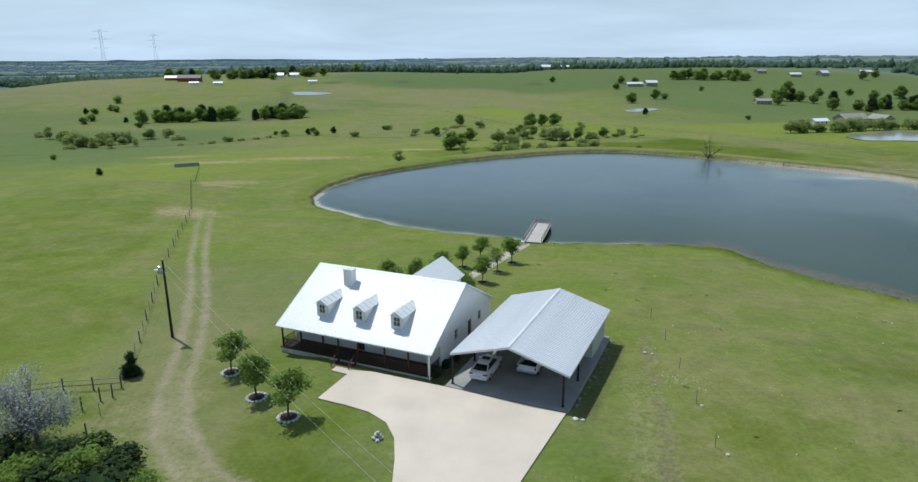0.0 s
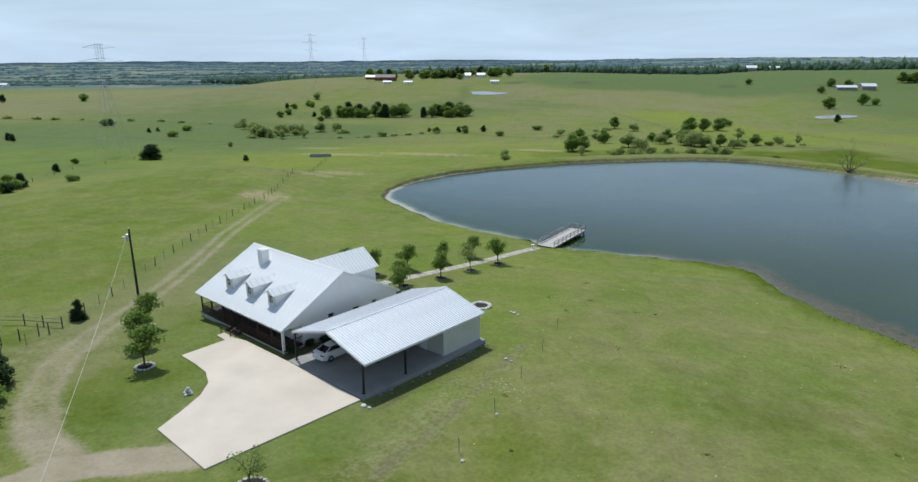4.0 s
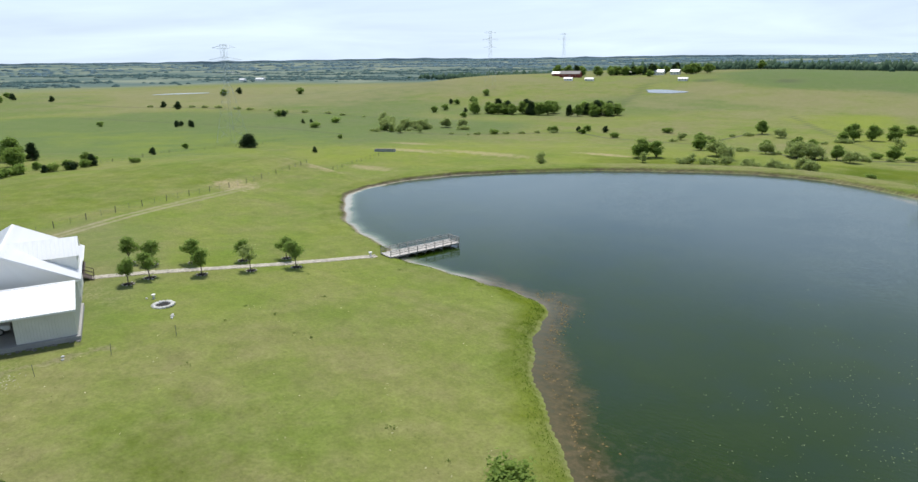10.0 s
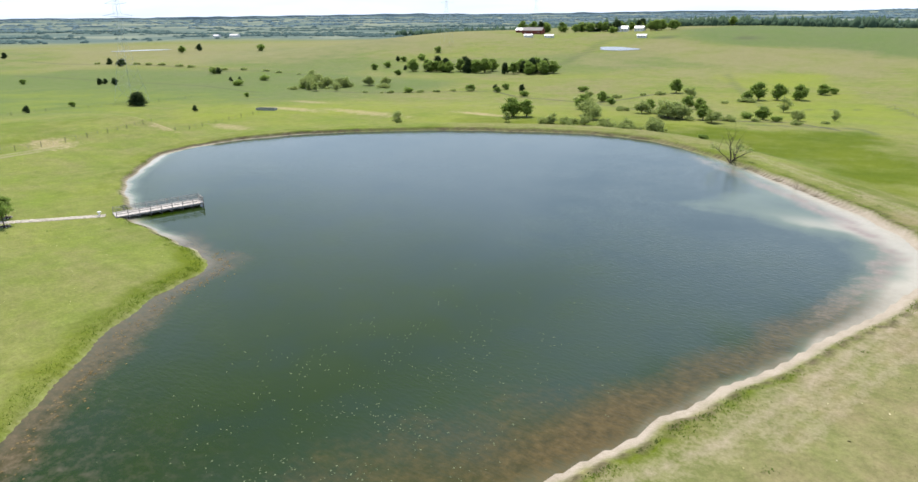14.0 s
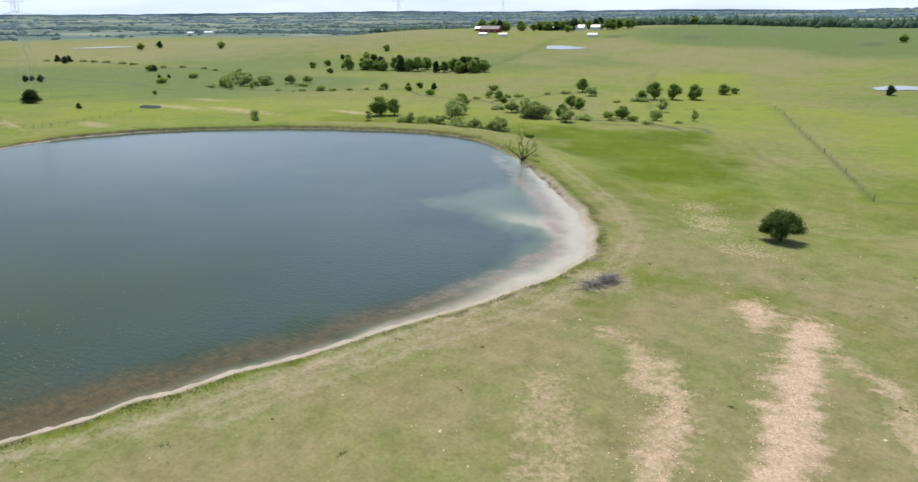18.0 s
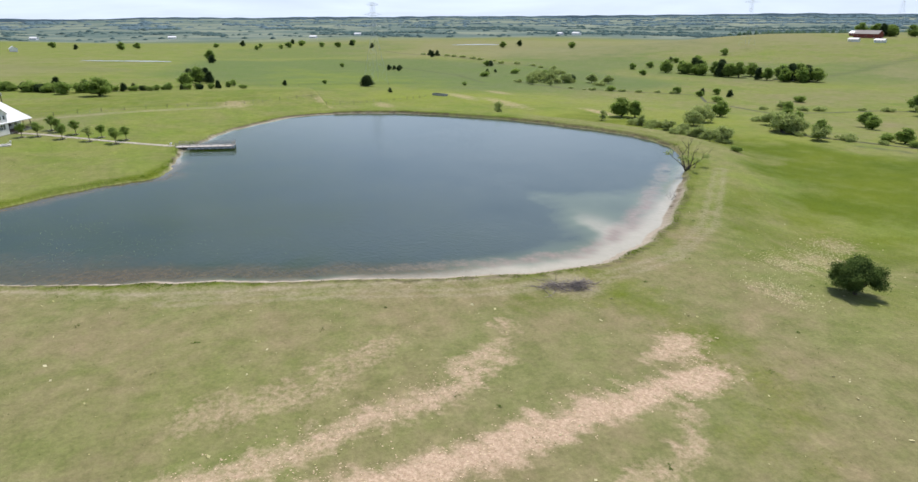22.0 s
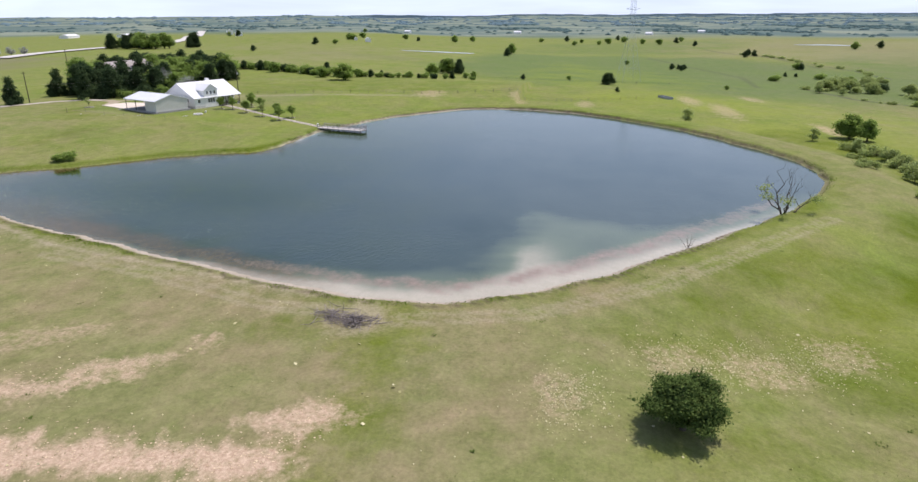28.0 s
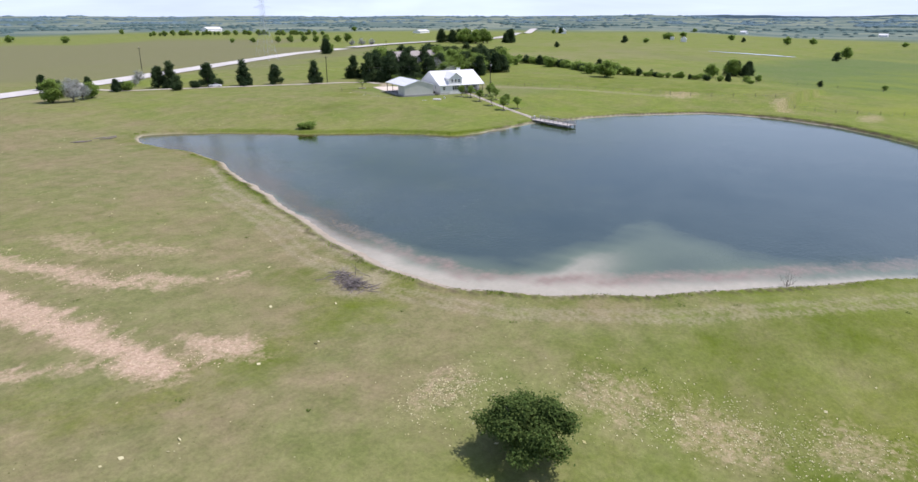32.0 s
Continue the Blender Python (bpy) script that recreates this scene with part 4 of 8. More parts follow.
wx, wy = np.arange(-44, 132, 1.0), np.arange(44, 246, 1.0)
WX, WY = np.meshgrid(wx, wy)
WD = -shore_distance(WX, WY)
pond, _, _ = sheet("water", wx, wy, np.full(WX.shape, WATER), pond_material())
tagged(pond, "wind-rippled blue-grey farm pond with pale shallows", "pond", kind="structure")
bm = bmesh.new()
bm.from_mesh(pond.data)
bm.verts.ensure_lookup_table()
drop = [v for v, e in zip(bm.verts, WD.ravel()) if e < -3.5]
bmesh.ops.delete(bm, geom=drop, context="VERTS")
bm.to_mesh(pond.data)
bm.free()
co = np.empty(len(pond.data.vertices) * 3)
pond.data.vertices.foreach_get("co", co)
PX, PY = co[0::3], co[1::3]
PD = -shore_distance(PX, PY)
pa = np.degrees(np.arctan2(PY - 165, PX - 45))
wig = waves(PX, PY, 14, 51) * 1.6 + waves(PX, PY, 5, 52) * 0.8
eastside = smooth(-60, -35, pa) * (1 - smooth(28, 48, pa))
plume = soft_patch(PX + wig * 0.7, PY + wig * 0.7, ((126, 140), (115.5, 140), (116.6, 148), (117.2, 158), (116, 168), (114.2, 177), (110.7, 179), (103, 180), (94, 182), (86, 183), (88, 189), (92, 200), (87, 210), (76, 221), (68, 231), (90, 232), (140, 190)), 4.2, 1.6)
milky = np.clip(smooth(8, 0.5, PD + wig * 0.7) * (0.55 + 0.45 * smooth(215, 190, PY)) + 0.75 * np.exp(-(((PX - 110) / 10) ** 2 + ((PY - 184) / 6) ** 2)), 0, 1)
westbank = smooth(-66, -70, pa) * smooth(-112, -100, pa)
sandy = np.clip(smooth(1.8, 0.2, PD + wig * 0.2) * (0.25 - 0.2 * smooth(40, 60, pa) + 0.6 * smooth(150, 170, np.abs(pa))) + eastside * smooth(1.5, 0.1, PD + wig * 0.25) * 0.55 + westbank * smooth(2.2, 0.7, PD + wig * 0.3) * 0.25 + 0.62 * smooth(2.6, 0.5, PD + wig * 0.4) * smooth(-84, -90, pa) + plume * (0.42 + 0.56 * milky), 0, 1)
silt = smooth(2.4, 0.6, np.abs(PD - 4.4 - 0.5 * wig))
pink = plume * silt * (0.42 + 0.5 * smooth(-0.6, 0.6, waves(PX * 0.6 + PY * 0.8, PY - PX * 0.6, 5, 54))) * smooth(128, 150, PY)
pink = np.maximum(pink, 0.19 * smooth(98, 62, PY))
corner = smooth(-66, -56, pa) * smooth(126, 106, PY) * smooth(15, 1, PD + wig) * (1 - smooth(-20, 0, pa))
redbrown = eastside * smooth(4.6, 0.5, np.abs(PD - 2.4 - 0.4 * wig)) * smooth(166, 150, PY) * smooth(96, 118, PY)
weedy = np.clip(westbank * smooth(5.2, 1.6, PD + wig * 0.9) * 0.85 + 0.75 * redbrown + 0.62 * corner, 0, 1)
muddy = np.clip(smooth(80, 22, PD + wig) * smooth(185, 112, PY) * (1 - 0.45 * smooth(82, 104, PX)) + 0.3 * smooth(9, 2, PD + wig), 0, 1)
four(pond.data, "bed", np.stack([sandy, weedy, muddy, pink], -1))

# ---- the house ----
HOUSE = Matrix.Translation((-18.68, 62.51, 0)) @ rot(-22.9)
G0 = 0.32                       # lawn round the house
FLOOR, EAVE, RIDGE, LONG, DEEP = 0.98, 3.36, 7.68, 17.85, 16.55
MID = DEEP / 2
SLOPE = (RIDGE - EAVE) / MID


def wall_panel(length, z0, z1, thick, holes):
    """A wall along x from 0 to length, its front at y = 0, with holes (x0, x1, z0, z1) right through."""
    g = Geo()
    xs = sorted({0, length, *[h[0] for h in holes], *[h[1] for h in holes]})
    for a, b in zip(xs, xs[1:]):
        cuts = sorted((h[2], h[3]) for h in holes if h[0] <= a and b <= h[1])
        z = z0
        for c, d in cuts + [(z1, z1)]:
            if c > z + 1e-6:
                g.box(a, 0, z, b, thick, c)
            z = d
    return g


def window(parent, x0, x1, z0, z1, m, rows=2, cols=2, name="window", deep=0.12):
    """A window in a hole: frame, sill, panes and bars."""
    w = part(name, Geo().box(x0 - 0.07, -0.03, z1, x1 + 0.07, 0.05, z1 + 0.09).box(x0 - 0.07, -0.03, z0, x0, 0.05, z1).box(x1, -0.03, z0, x1 + 0.07, 0.05, z1), M["trim"], parent, m=m)
    part("sill", Geo().box(x0 - 0.1, -0.06, z0 - 0.07, x1 + 0.1, 0.06, z0), M["trim"], w)
    dx, dz = (x1 - x0) / cols, (z1 - z0) / rows
    for i in range(cols):
        for j in range(rows):
            part("pane", Geo().box(x0 + dx * i + 0.025, deep, z0 + dz * j + 0.025, x0 + dx * (i + 1) - 0.025, deep + 0.012, z0 + dz * (j + 1) - 0.025), M["glass"], w)
    bars = Geo()
    for i in range(cols + 1):
        bars.box(x0 + dx * i - (0.03 if 0 < i < cols else 0), deep - 0.02, z0, x0 + dx * i + 0.03, deep + 0.03, z1)
    for j in range(rows + 1):
        bars.box(x0, deep - 0.018, z0 + dz * j - 0.02, x1, deep + 0.028, z0 + dz * j + 0.03)
    part("sash", bars, M["trim"], w)
    return w


def ribbed_sheet(width, length, ribs, rise=0.045, thick=0.02):
    """A roof sheet lying along +y, with raised ribs along its length."""
    g = Geo().box(0.002, 0, 0, width - 0.002, length, thick)
    for i in range(ribs):
        x = (i + 0.5) * width / ribs
        p = [(x - 0.045, 0, thick), (x - 0.02, 0, thick + rise), (x + 0.02, 0, thick + rise), (x + 0.045, 0, thick)]
        g.add(p + [(a, length, c) for a, _, c in p], [(0, 1, 5, 4), (1, 2, 6, 5), (2, 3, 7, 6), (3, 2, 1, 0), (4, 5, 6, 7)])
    return g


def tilted(x, y, z, run, rise, flip=False):
    """Lays a sheet that lies along +y onto a slope that climbs along +y (or -y, flipped)."""
    return pose(x, y, z, math.degrees(math.atan2(rise, run)), 0, 180 if flip else 0)


house = thing("house", HOUSE, "white farmhouse with ribbed metal roof, dormers and deep porch", "house")
SIDE0, SIDE1, FRONT, BACK = 0.35, 17.5, 2.7, 16.2
ROOMS = FLOOR - 0.06
# floors and skirts
part("foundation", Geo().box(SIDE0, FRONT - 0.1, G0 - 0.3, SIDE1, BACK, FLOOR - 0.01), M["skirt"], house, "white-painted foundation")
skirt = part("porch_skirt", Geo().box(0.25, 0.25, G0 - 0.3, LONG - 0.25, 0.4, FLOOR - 0.1).box(0.25, 0.4, G0 - 0.3, 0.4, FRONT - 0.1, FLOOR - 0.1)
             .box(LONG - 0.4, 0.4, G0 - 0.3, LONG - 0.25, FRONT - 0.1, FLOOR - 0.1), M["skirt"], house, "white skirting under the porch")
boards = Geo().box(0.2, 0.2, FLOOR - 0.09, LONG - 0.2, 0.34, FLOOR)
plank = Geo().box(0, 0, 0, LONG - 0.4, 0.155, 0.035, cut=0.004).mesh("floor_board", M["dark_wood"])
for i in range(14):
    part("floor_board", plank, None, house, m=pose(0.2, 0.345 + 0.165 * i, FLOOR - 0.04))
part("porch_rim", boards, M["dark_wood"], house)
# walls
fwin = [(1.6, 2.6), (4.4, 5.4), (11.2, 12.2), (14.4, 15.4)]
door_hole = (7.95, 8.95, FLOOR, FLOOR + 2.08)
holes = [(a, b, FLOOR + 0.75, FLOOR + 2.05) for a, b in fwin] + [door_hole]
fm = pose(SIDE0, FRONT, 0)
front_wall = part("wall", wall_panel(SIDE1 - SIDE0, ROOMS, EAVE + 1.2, 0.16, [(a - SIDE0, b - SIDE0, c, d) for a, b, c, d in holes]), M["siding"], house, m=fm)
for a, b in fwin:
    window(house, a, b, FLOOR + 0.75, FLOOR + 2.05, pose(0, FRONT, 0), 2, 2)
door = part("door", Geo().box(7.99, FRONT + 0.05, FLOOR, 8.91, FRONT + 0.1, FLOOR + 2.05), M["red_wood"], house, "dark wooden front door")
part("door_handle", Geo().tube((8.82, FRONT + 0.0, FLOOR + 1.0), (8.82, FRONT + 0.05, FLOOR + 1.0), 0.03, n=8), M["rim"], door)
part("door_frame", Geo().box(7.87, FRONT - 0.03, FLOOR, 7.95, FRONT + 0.05, FLOOR + 2.16).box(8.95, FRONT - 0.03, FLOOR, 9.03, FRONT + 0.05, FLOOR + 2.16)
     .box(7.95, FRONT - 0.03, FLOOR + 2.08, 8.95, FRONT + 0.05, FLOOR + 2.16), M["trim"], house)
REARP = 13.4                    # the rear porch's wall stands further in
WING0, WING1 = 8.9, 13.8
# the long rear wall, right of the wing, and the set-back wall of the rear porch
bm_ = pose(SIDE1, BACK, 0, 0, 0, 180)
bwin = [(1.2, 2.1, FLOOR + 0.9, FLOOR + 1.9)]
part("wall", wall_panel(SIDE1 - WING1, ROOMS, EAVE + 0.12, 0.16, bwin), M["siding"], house, m=bm_)
window(house, *bwin[0][:2], *bwin[0][2:], bm_, 2, 1)
bp_ = pose(WING0, REARP, 0, 0, 0, 180)
bh = [(1.2, 2.2, FLOOR, FLOOR + 2.05), (3.4, 4.6, FLOOR + 0.8, FLOOR + 2.0), (5.8, 6.9, FLOOR + 0.8, FLOOR + 2.0)]
part("wall", wall_panel(WING0 - SIDE0, ROOMS, EAVE + 1.3, 0.16, bh), M["siding"], house, m=bp_)
for h in bh[1:]:
    window(house, *h, bp_, 2, 2)
part("door", Geo().box(1.22, 0.05, FLOOR, 2.18, 0.1, FLOOR + 2.04), M["trim"], house, "white rear door", m=bp_)
# gable walls
gh0 = [(6.1, 6.9, 2.3, 3.3), (9.55, 10.45, FLOOR, FLOOR + 2.05), (12.4, 13.1, 2.1, 3.1)]
gm = pose(SIDE1, FRONT, 0, 0, 0, 90)                    # along +y; its front looks to +x
part("wall", wall_panel(BACK - FRONT, ROOMS, EAVE + 0.12, 0.16, [(a - FRONT, b - FRONT, c, d) for a, b, c, d in gh0]), M["siding"], house, m=gm)
for a, b, c, d in (gh0[0], gh0[2]):
    window(house, a - FRONT, b - FRONT, c, d, gm, 2, 1)
side_door = part("door", Geo().box(9.57 - FRONT, 0.05, FLOOR, 10.43 - FRONT, 0.1, FLOOR + 2.04), M["dark_wood"], house, "dark side door", m=gm)
part("door_handle", Geo().tube((9.66 - FRONT, 0.0, FLOOR + 1.0), (9.66 - FRONT, 0.05, FLOOR + 1.0), 0.03, n=8), M["rim"], side_door)


def gable(x0, x1, y0, y1, low, top):
    """The triangle over a gable wall, between x0 and x1, cut off below low."""
    zl = lambda y: EAVE - 0.03 + SLOPE * min(y, DEEP - y)
    pts = [(y0, low), (y1, low)] + ([(y1, zl(y1))] if zl(y1) > low else []) + [(MID, top)] + ([(y0, zl(y0))] if zl(y0) > low else [])
    n = len(pts)
    p = [(x0, y, z) for y, z in pts] + [(x1, y, z) for y, z in pts]
    return Geo().add(p, [tuple(range(n - 1, -1, -1)), tuple(range(n, 2 * n))] + [(i, (i + 1) % n, n + (i + 1) % n, n + i) for i in range(n)])


part("gable", gable(SIDE1 - 0.16, SIDE1, 0.3, DEEP - 0.3, EAVE + 0.12, RIDGE - 0.03), M["siding"], house)
part("gable", gable(SIDE0, SIDE0 + 0.16, 0.3, DEEP - 0.3, EAVE + 0.12, RIDGE - 0.03), M["siding"], house)
part("wall", Geo().box(SIDE0, FRONT, ROOMS, SIDE0 + 0.16, REARP, EAVE + 0.12), M["siding"], house)
for q in ((0.3, 0.3, EAVE - 0.3, LONG - 0.3, 0.45, EAVE - 0.02), (SIDE1 - 0.16, 0.45, EAVE - 0.22, SIDE1, FRONT, EAVE + 0.12), (SIDE0, 0.45, EAVE - 0.22, SIDE0 + 0.16, FRONT, EAVE + 0.12),
          (SIDE0, BACK, EAVE - 0.22, WING0, BACK + 0.15, EAVE - 0.02), (SIDE0, REARP, EAVE - 0.22, SIDE0 + 0.16, BACK, EAVE + 0.12)):
    part("beam", Geo().box(*q), M["trim"], house)
# clapboard courses
board = Geo().add([(0, 0, 0), (1, 0, 0), (1, -0.014, 0.005), (0, -0.014, 0.005), (0, 0, 0.16), (1, 0, 0.16)], [(0, 1, 2, 3), (3, 2, 5, 4), (0, 3, 4), (1, 5, 2)]).mesh("clapboard", M["siding"])
for k in range(42):
    z = FLOOR - 0.02 + k * 0.16
    y0, y1 = FRONT, BACK
    if z > EAVE - 0.05:
        y0, y1 = max(0.35, (z + 0.16 - EAVE + 0.05) / SLOPE), min(DEEP - 0.35, DEEP - (z + 0.16 - EAVE + 0.05) / SLOPE)
    spans, cur = [], y0
    for a, b, c, d in sorted(gh0):
        if c - 0.16 < z < d + 0.08:
            spans.append((cur, a - 0.08))
            cur = b + 0.08
    spans.append((cur, y1))
    for a, b in spans:
        if b - a > 0.1:
            part("clapboard", board, None, house, m=pose(SIDE1, a, z, 0, 0, 90) @ Matrix.Diagonal((b - a, 1, 1, 1)))
# roof sheets
roof = part("roof", Geo().add([(0, 0, EAVE), (LONG, 0, EAVE), (LONG, MID, RIDGE), (0, MID, RIDGE), (0, DEEP, EAVE), (LONG, DEEP, EAVE)] +
            [(0, 0, EAVE - 0.1), (LONG, 0, EAVE - 0.1), (LONG, MID, RIDGE - 0.1), (0, MID, RIDGE - 0.1), (0, DEEP, EAVE - 0.1), (LONG, DEEP, EAVE - 0.1)],
            [(0, 1, 2, 3), (3, 2, 5, 4), (9, 8, 7, 6), (10, 11, 8, 9), (0, 6, 7, 1), (5, 11, 10, 4), (1, 7, 8, 2), (2, 8, 11, 5), (0, 3, 9, 6), (3, 4, 10, 9)]), M["trim"], house)
SHEETS = 20
sw = LONG / SHEETS
rs = ribbed_sheet(sw, math.hypot(MID, RIDGE - EAVE), 3, 0.03).mesh("roof_panel", M["roof_white"])
for i in range(SHEETS):
    part("roof_panel", rs, None, roof, m=tilted(i * sw, 0, EAVE + 0.004, MID, RIDGE - EAVE))
    part("roof_panel", rs, None, roof, m=tilted((i + 1) * sw, DEEP, EAVE + 0.004, MID, RIDGE - EAVE, True))
part("ridge_cap", Geo().add([(-0.02, MID - 0.22, RIDGE - 0.05), (-0.02, MID, RIDGE + 0.09), (-0.02, MID + 0.22, RIDGE - 0.05), (LONG + 0.02, MID - 0.22, RIDGE - 0.05), (LONG + 0.02, MID, RIDGE + 0.09), (LONG + 0.02, MID + 0.22, RIDGE - 0.05)],
     [(0, 3, 4, 1), (1, 4, 5, 2), (0, 1, 2), (3, 5, 4)]), M["roof_white"], roof)
for x in (-0.03, LONG - 0.03):
    for s in (0, 1):
        y0, y1 = (0, MID) if s == 0 else (DEEP, MID)
        part("rake_trim", Geo().add([(x, y0, EAVE - 0.16), (x + 0.06, y0, EAVE - 0.16), (x + 0.06, y1, RIDGE - 0.16), (x, y1, RIDGE - 0.16), (x, y0, EAVE + 0.05), (x + 0.06, y0, EAVE + 0.05), (x + 0.06, y1, RIDGE + 0.05), (x, y1, RIDGE + 0.05)],
             [(0, 1, 2, 3), (7, 6, 5, 4), (0, 4, 5, 1), (1, 5, 6, 2), (2, 6, 7, 3), (3, 7, 4, 0)]), M["roof_white"], roof)
part("gutter", Geo().box(0, -0.1, EAVE - 0.1, LONG, 0.0, EAVE + 0.01), M["trim"], house)
part("gutter", Geo().box(0, DEEP, EAVE - 0.1, WING0 - 0.3, DEEP + 0.1, EAVE + 0.01), M["trim"], house)
part("downpipe", Geo().box(LONG - 0.33, 0.12, G0, LONG - 0.23, 0.22, EAVE - 0.1), M["trim"], house)
# dormers
for u in (4.5, 8.9, 13.2):
    f, hw, top, ev = 1.95, 0.66, 6.2, 5.78
    dorm = part("dormer", wall_panel(2 * hw, EAVE + SLOPE * f - 0.1, ev, 0.1, [(hw - 0.34, hw + 0.34, 4.72, 5.6)]), M["siding"], house, "dormer with ribbed white roof", m=pose(u - hw, f, 0))
    part("cheek", Geo().add([(u + s * hw, f, 4.25) for s in (-1, 1)] + [(u + s * hw, f, ev) for s in (-1, 1)] + [(u + s * hw, f + 2.7, ev) for s in (-1, 1)], [(0, 2, 4), (1, 5, 3)]), M["siding"], dorm, m=pose(-(u - hw), -f, 0))
    part("gable", Geo().add([(-hw, f, ev), (hw, f, ev), (0, f, top), (-hw, f + 0.1, ev), (hw, f + 0.1, ev), (0, f + 0.1, top)], [(0, 1, 2), (5, 4, 3), (0, 3, 4, 1), (1, 4, 5, 2), (2, 5, 3, 0)]), M["siding"], dorm, m=pose(hw, -f, 0))
    window(dorm, hw - 0.34, hw + 0.34, 4.72, 5.6, pose(0, 0, 0), 2, 2, deep=0.03)
    run = hw + 0.2
    rise = (top - ev) * run / hw
    ln = (top - EAVE) / SLOPE - f + 0.35
    for s in (0, 1):
        rp = ribbed_sheet(ln, math.hypot(run, rise), 5)
        mm = pose(hw, 0, 0) @ (pose(-run, ln - 0.3, top - rise + 0.05, 0, 0, -90) if s == 0 else pose(run, -0.3, top - rise + 0.05, 0, 0, 90)) @ pose(0, 0, 0, math.degrees(math.atan2(rise, run)))
        part("roof_panel", rp, M["roof_white"], dorm, m=mm)
# chimney
ch = part("chimney", Geo().box(4.64, 5.9, 6.0, 5.64, 6.8, 8.2), M["siding"], house, "white boxed chimney")
part("chimney_cap", Geo().box(4.58, 5.84, 8.2, 5.70, 6.86, 8.3).box(4.9, 6.1, 8.3, 5.4, 6.6, 8.36), M["trim"], ch)
# rear wing: a two-storey wall dormer
wm = pose(WING1, BACK + 0.06, 0, 0, 0, 180)
ww = WING1 - WING0
wh = [(x, x + 0.72, 4.35, 5.3) for x in (0.75, 2.05, 3.4)] + [(x, x + 0.8, 1.75, 3.05) for x in (1.15, 2.05, 2.95)]
wing = part("wing_wall", wall_panel(ww, ROOMS - 0.5, 5.75, 0.16, wh), M["siding"], house, "two-storey rear gable wall", m=wm)
for h in wh:
    window(wing, *h, pose(0, 0, 0), 2, 1)
for x in (WING0, WING1 - 0.16):
    part("wing_cheek", Geo().box(x, MID + 1, EAVE, x + 0.16, BACK - 0.1, 5.75), M["siding"], house)
wc, wt = (WING0 + WING1) / 2, 7.5
part("gable", Geo().add([(WING0, BACK + 0.06, 5.75), (WING1, BACK + 0.06, 5.75), (wc, BACK + 0.06, wt - 0.05), (WING0, BACK - 0.1, 5.75), (WING1, BACK - 0.1, 5.75), (wc, BACK - 0.1, wt - 0.05)],
     [(1, 0, 2), (3, 4, 5), (0, 1, 4, 3), (1, 2, 5, 4), (2, 0, 3, 5)]), M["siding"], house)
run = ww / 2 + 0.3
rise = (wt - 5.75) * run / (ww / 2)
wl_ = BACK + 0.4 - MID + 0.3
wroof = part("wing_roof", Geo().add([(wc - run, MID - 0.3, wt - rise - 0.02), (wc - run, BACK + 0.36, wt - rise - 0.02), (wc, MID - 0.3, wt - 0.02), (wc, BACK + 0.36, wt - 0.02), (wc + run, MID - 0.3, wt - rise - 0.02), (wc + run, BACK + 0.36, wt - rise - 0.02)],
             [(0, 2, 3, 1), (2, 4, 5, 3)]), M["trim"], house)
nsh = 9
rp = ribbed_sheet(wl_ / nsh, math.hypot(run, rise), 2).mesh("roof_panel", M["roof_white"])
tl = math.degrees(math.atan2(rise, run))
for i in range(nsh):
    part("roof_panel", rp, None, wroof, m=pose(wc - run, BACK + 0.4 - i * wl_ / nsh, wt - rise, 0, 0, -90) @ pose(0, 0, 0, tl))
    part("roof_panel", rp, None, wroof, m=pose(wc + run, BACK + 0.4 - (i + 1) * wl_ / nsh, wt - rise, 0, 0, 90) @ pose(0, 0, 0, tl))
# porch posts, rails and steps
post = Geo().box(-0.07, -0.07, 0, 0.07, 0.07, EAVE - 0.3 - FLOOR, cut=0.01).mesh("porch_post", M["dark_wood"])
px = [0.45, 2.8, 5.5, 7.3, 9.6, 12.6, 15.2]
for x in px:
    part("porch_post", post, None, house, m=pose(x, 0.42, FLOOR))
part("porch_post", Geo().box(-0.09, -0.09, 0, 0.09, 0.09, EAVE - 0.3 - FLOOR, cut=0.01), M["trim"], house, "white corner post", m=pose(LONG - 0.45, 0.42, FLOOR))


def railing(parent, a, b, z, high=0.9, gap=0.14, mat="dark_wood"):
    a, b = Vector((*a, z)), Vector((*b, z))
    w = (b - a).normalized()
    ang = math.degrees(math.atan2(w.y, w.x))
    ln = (b - a).length
    r = part("railing", Geo().box(0, -0.035, high - 0.06, ln, 0.035, high).box(0, -0.025, 0.08, ln, 0.025, 0.13), M[mat], parent, m=pose(*a, 0, 0, ang))
    bal = Geo().box(-0.018, -0.018, 0.13, 0.018, 0.018, high - 0.06).mesh("baluster", M[mat])
    for i in range(1, int(ln / gap)):
        part("baluster", bal, None, r, m=pose(i * gap, 0, 0))
    return r


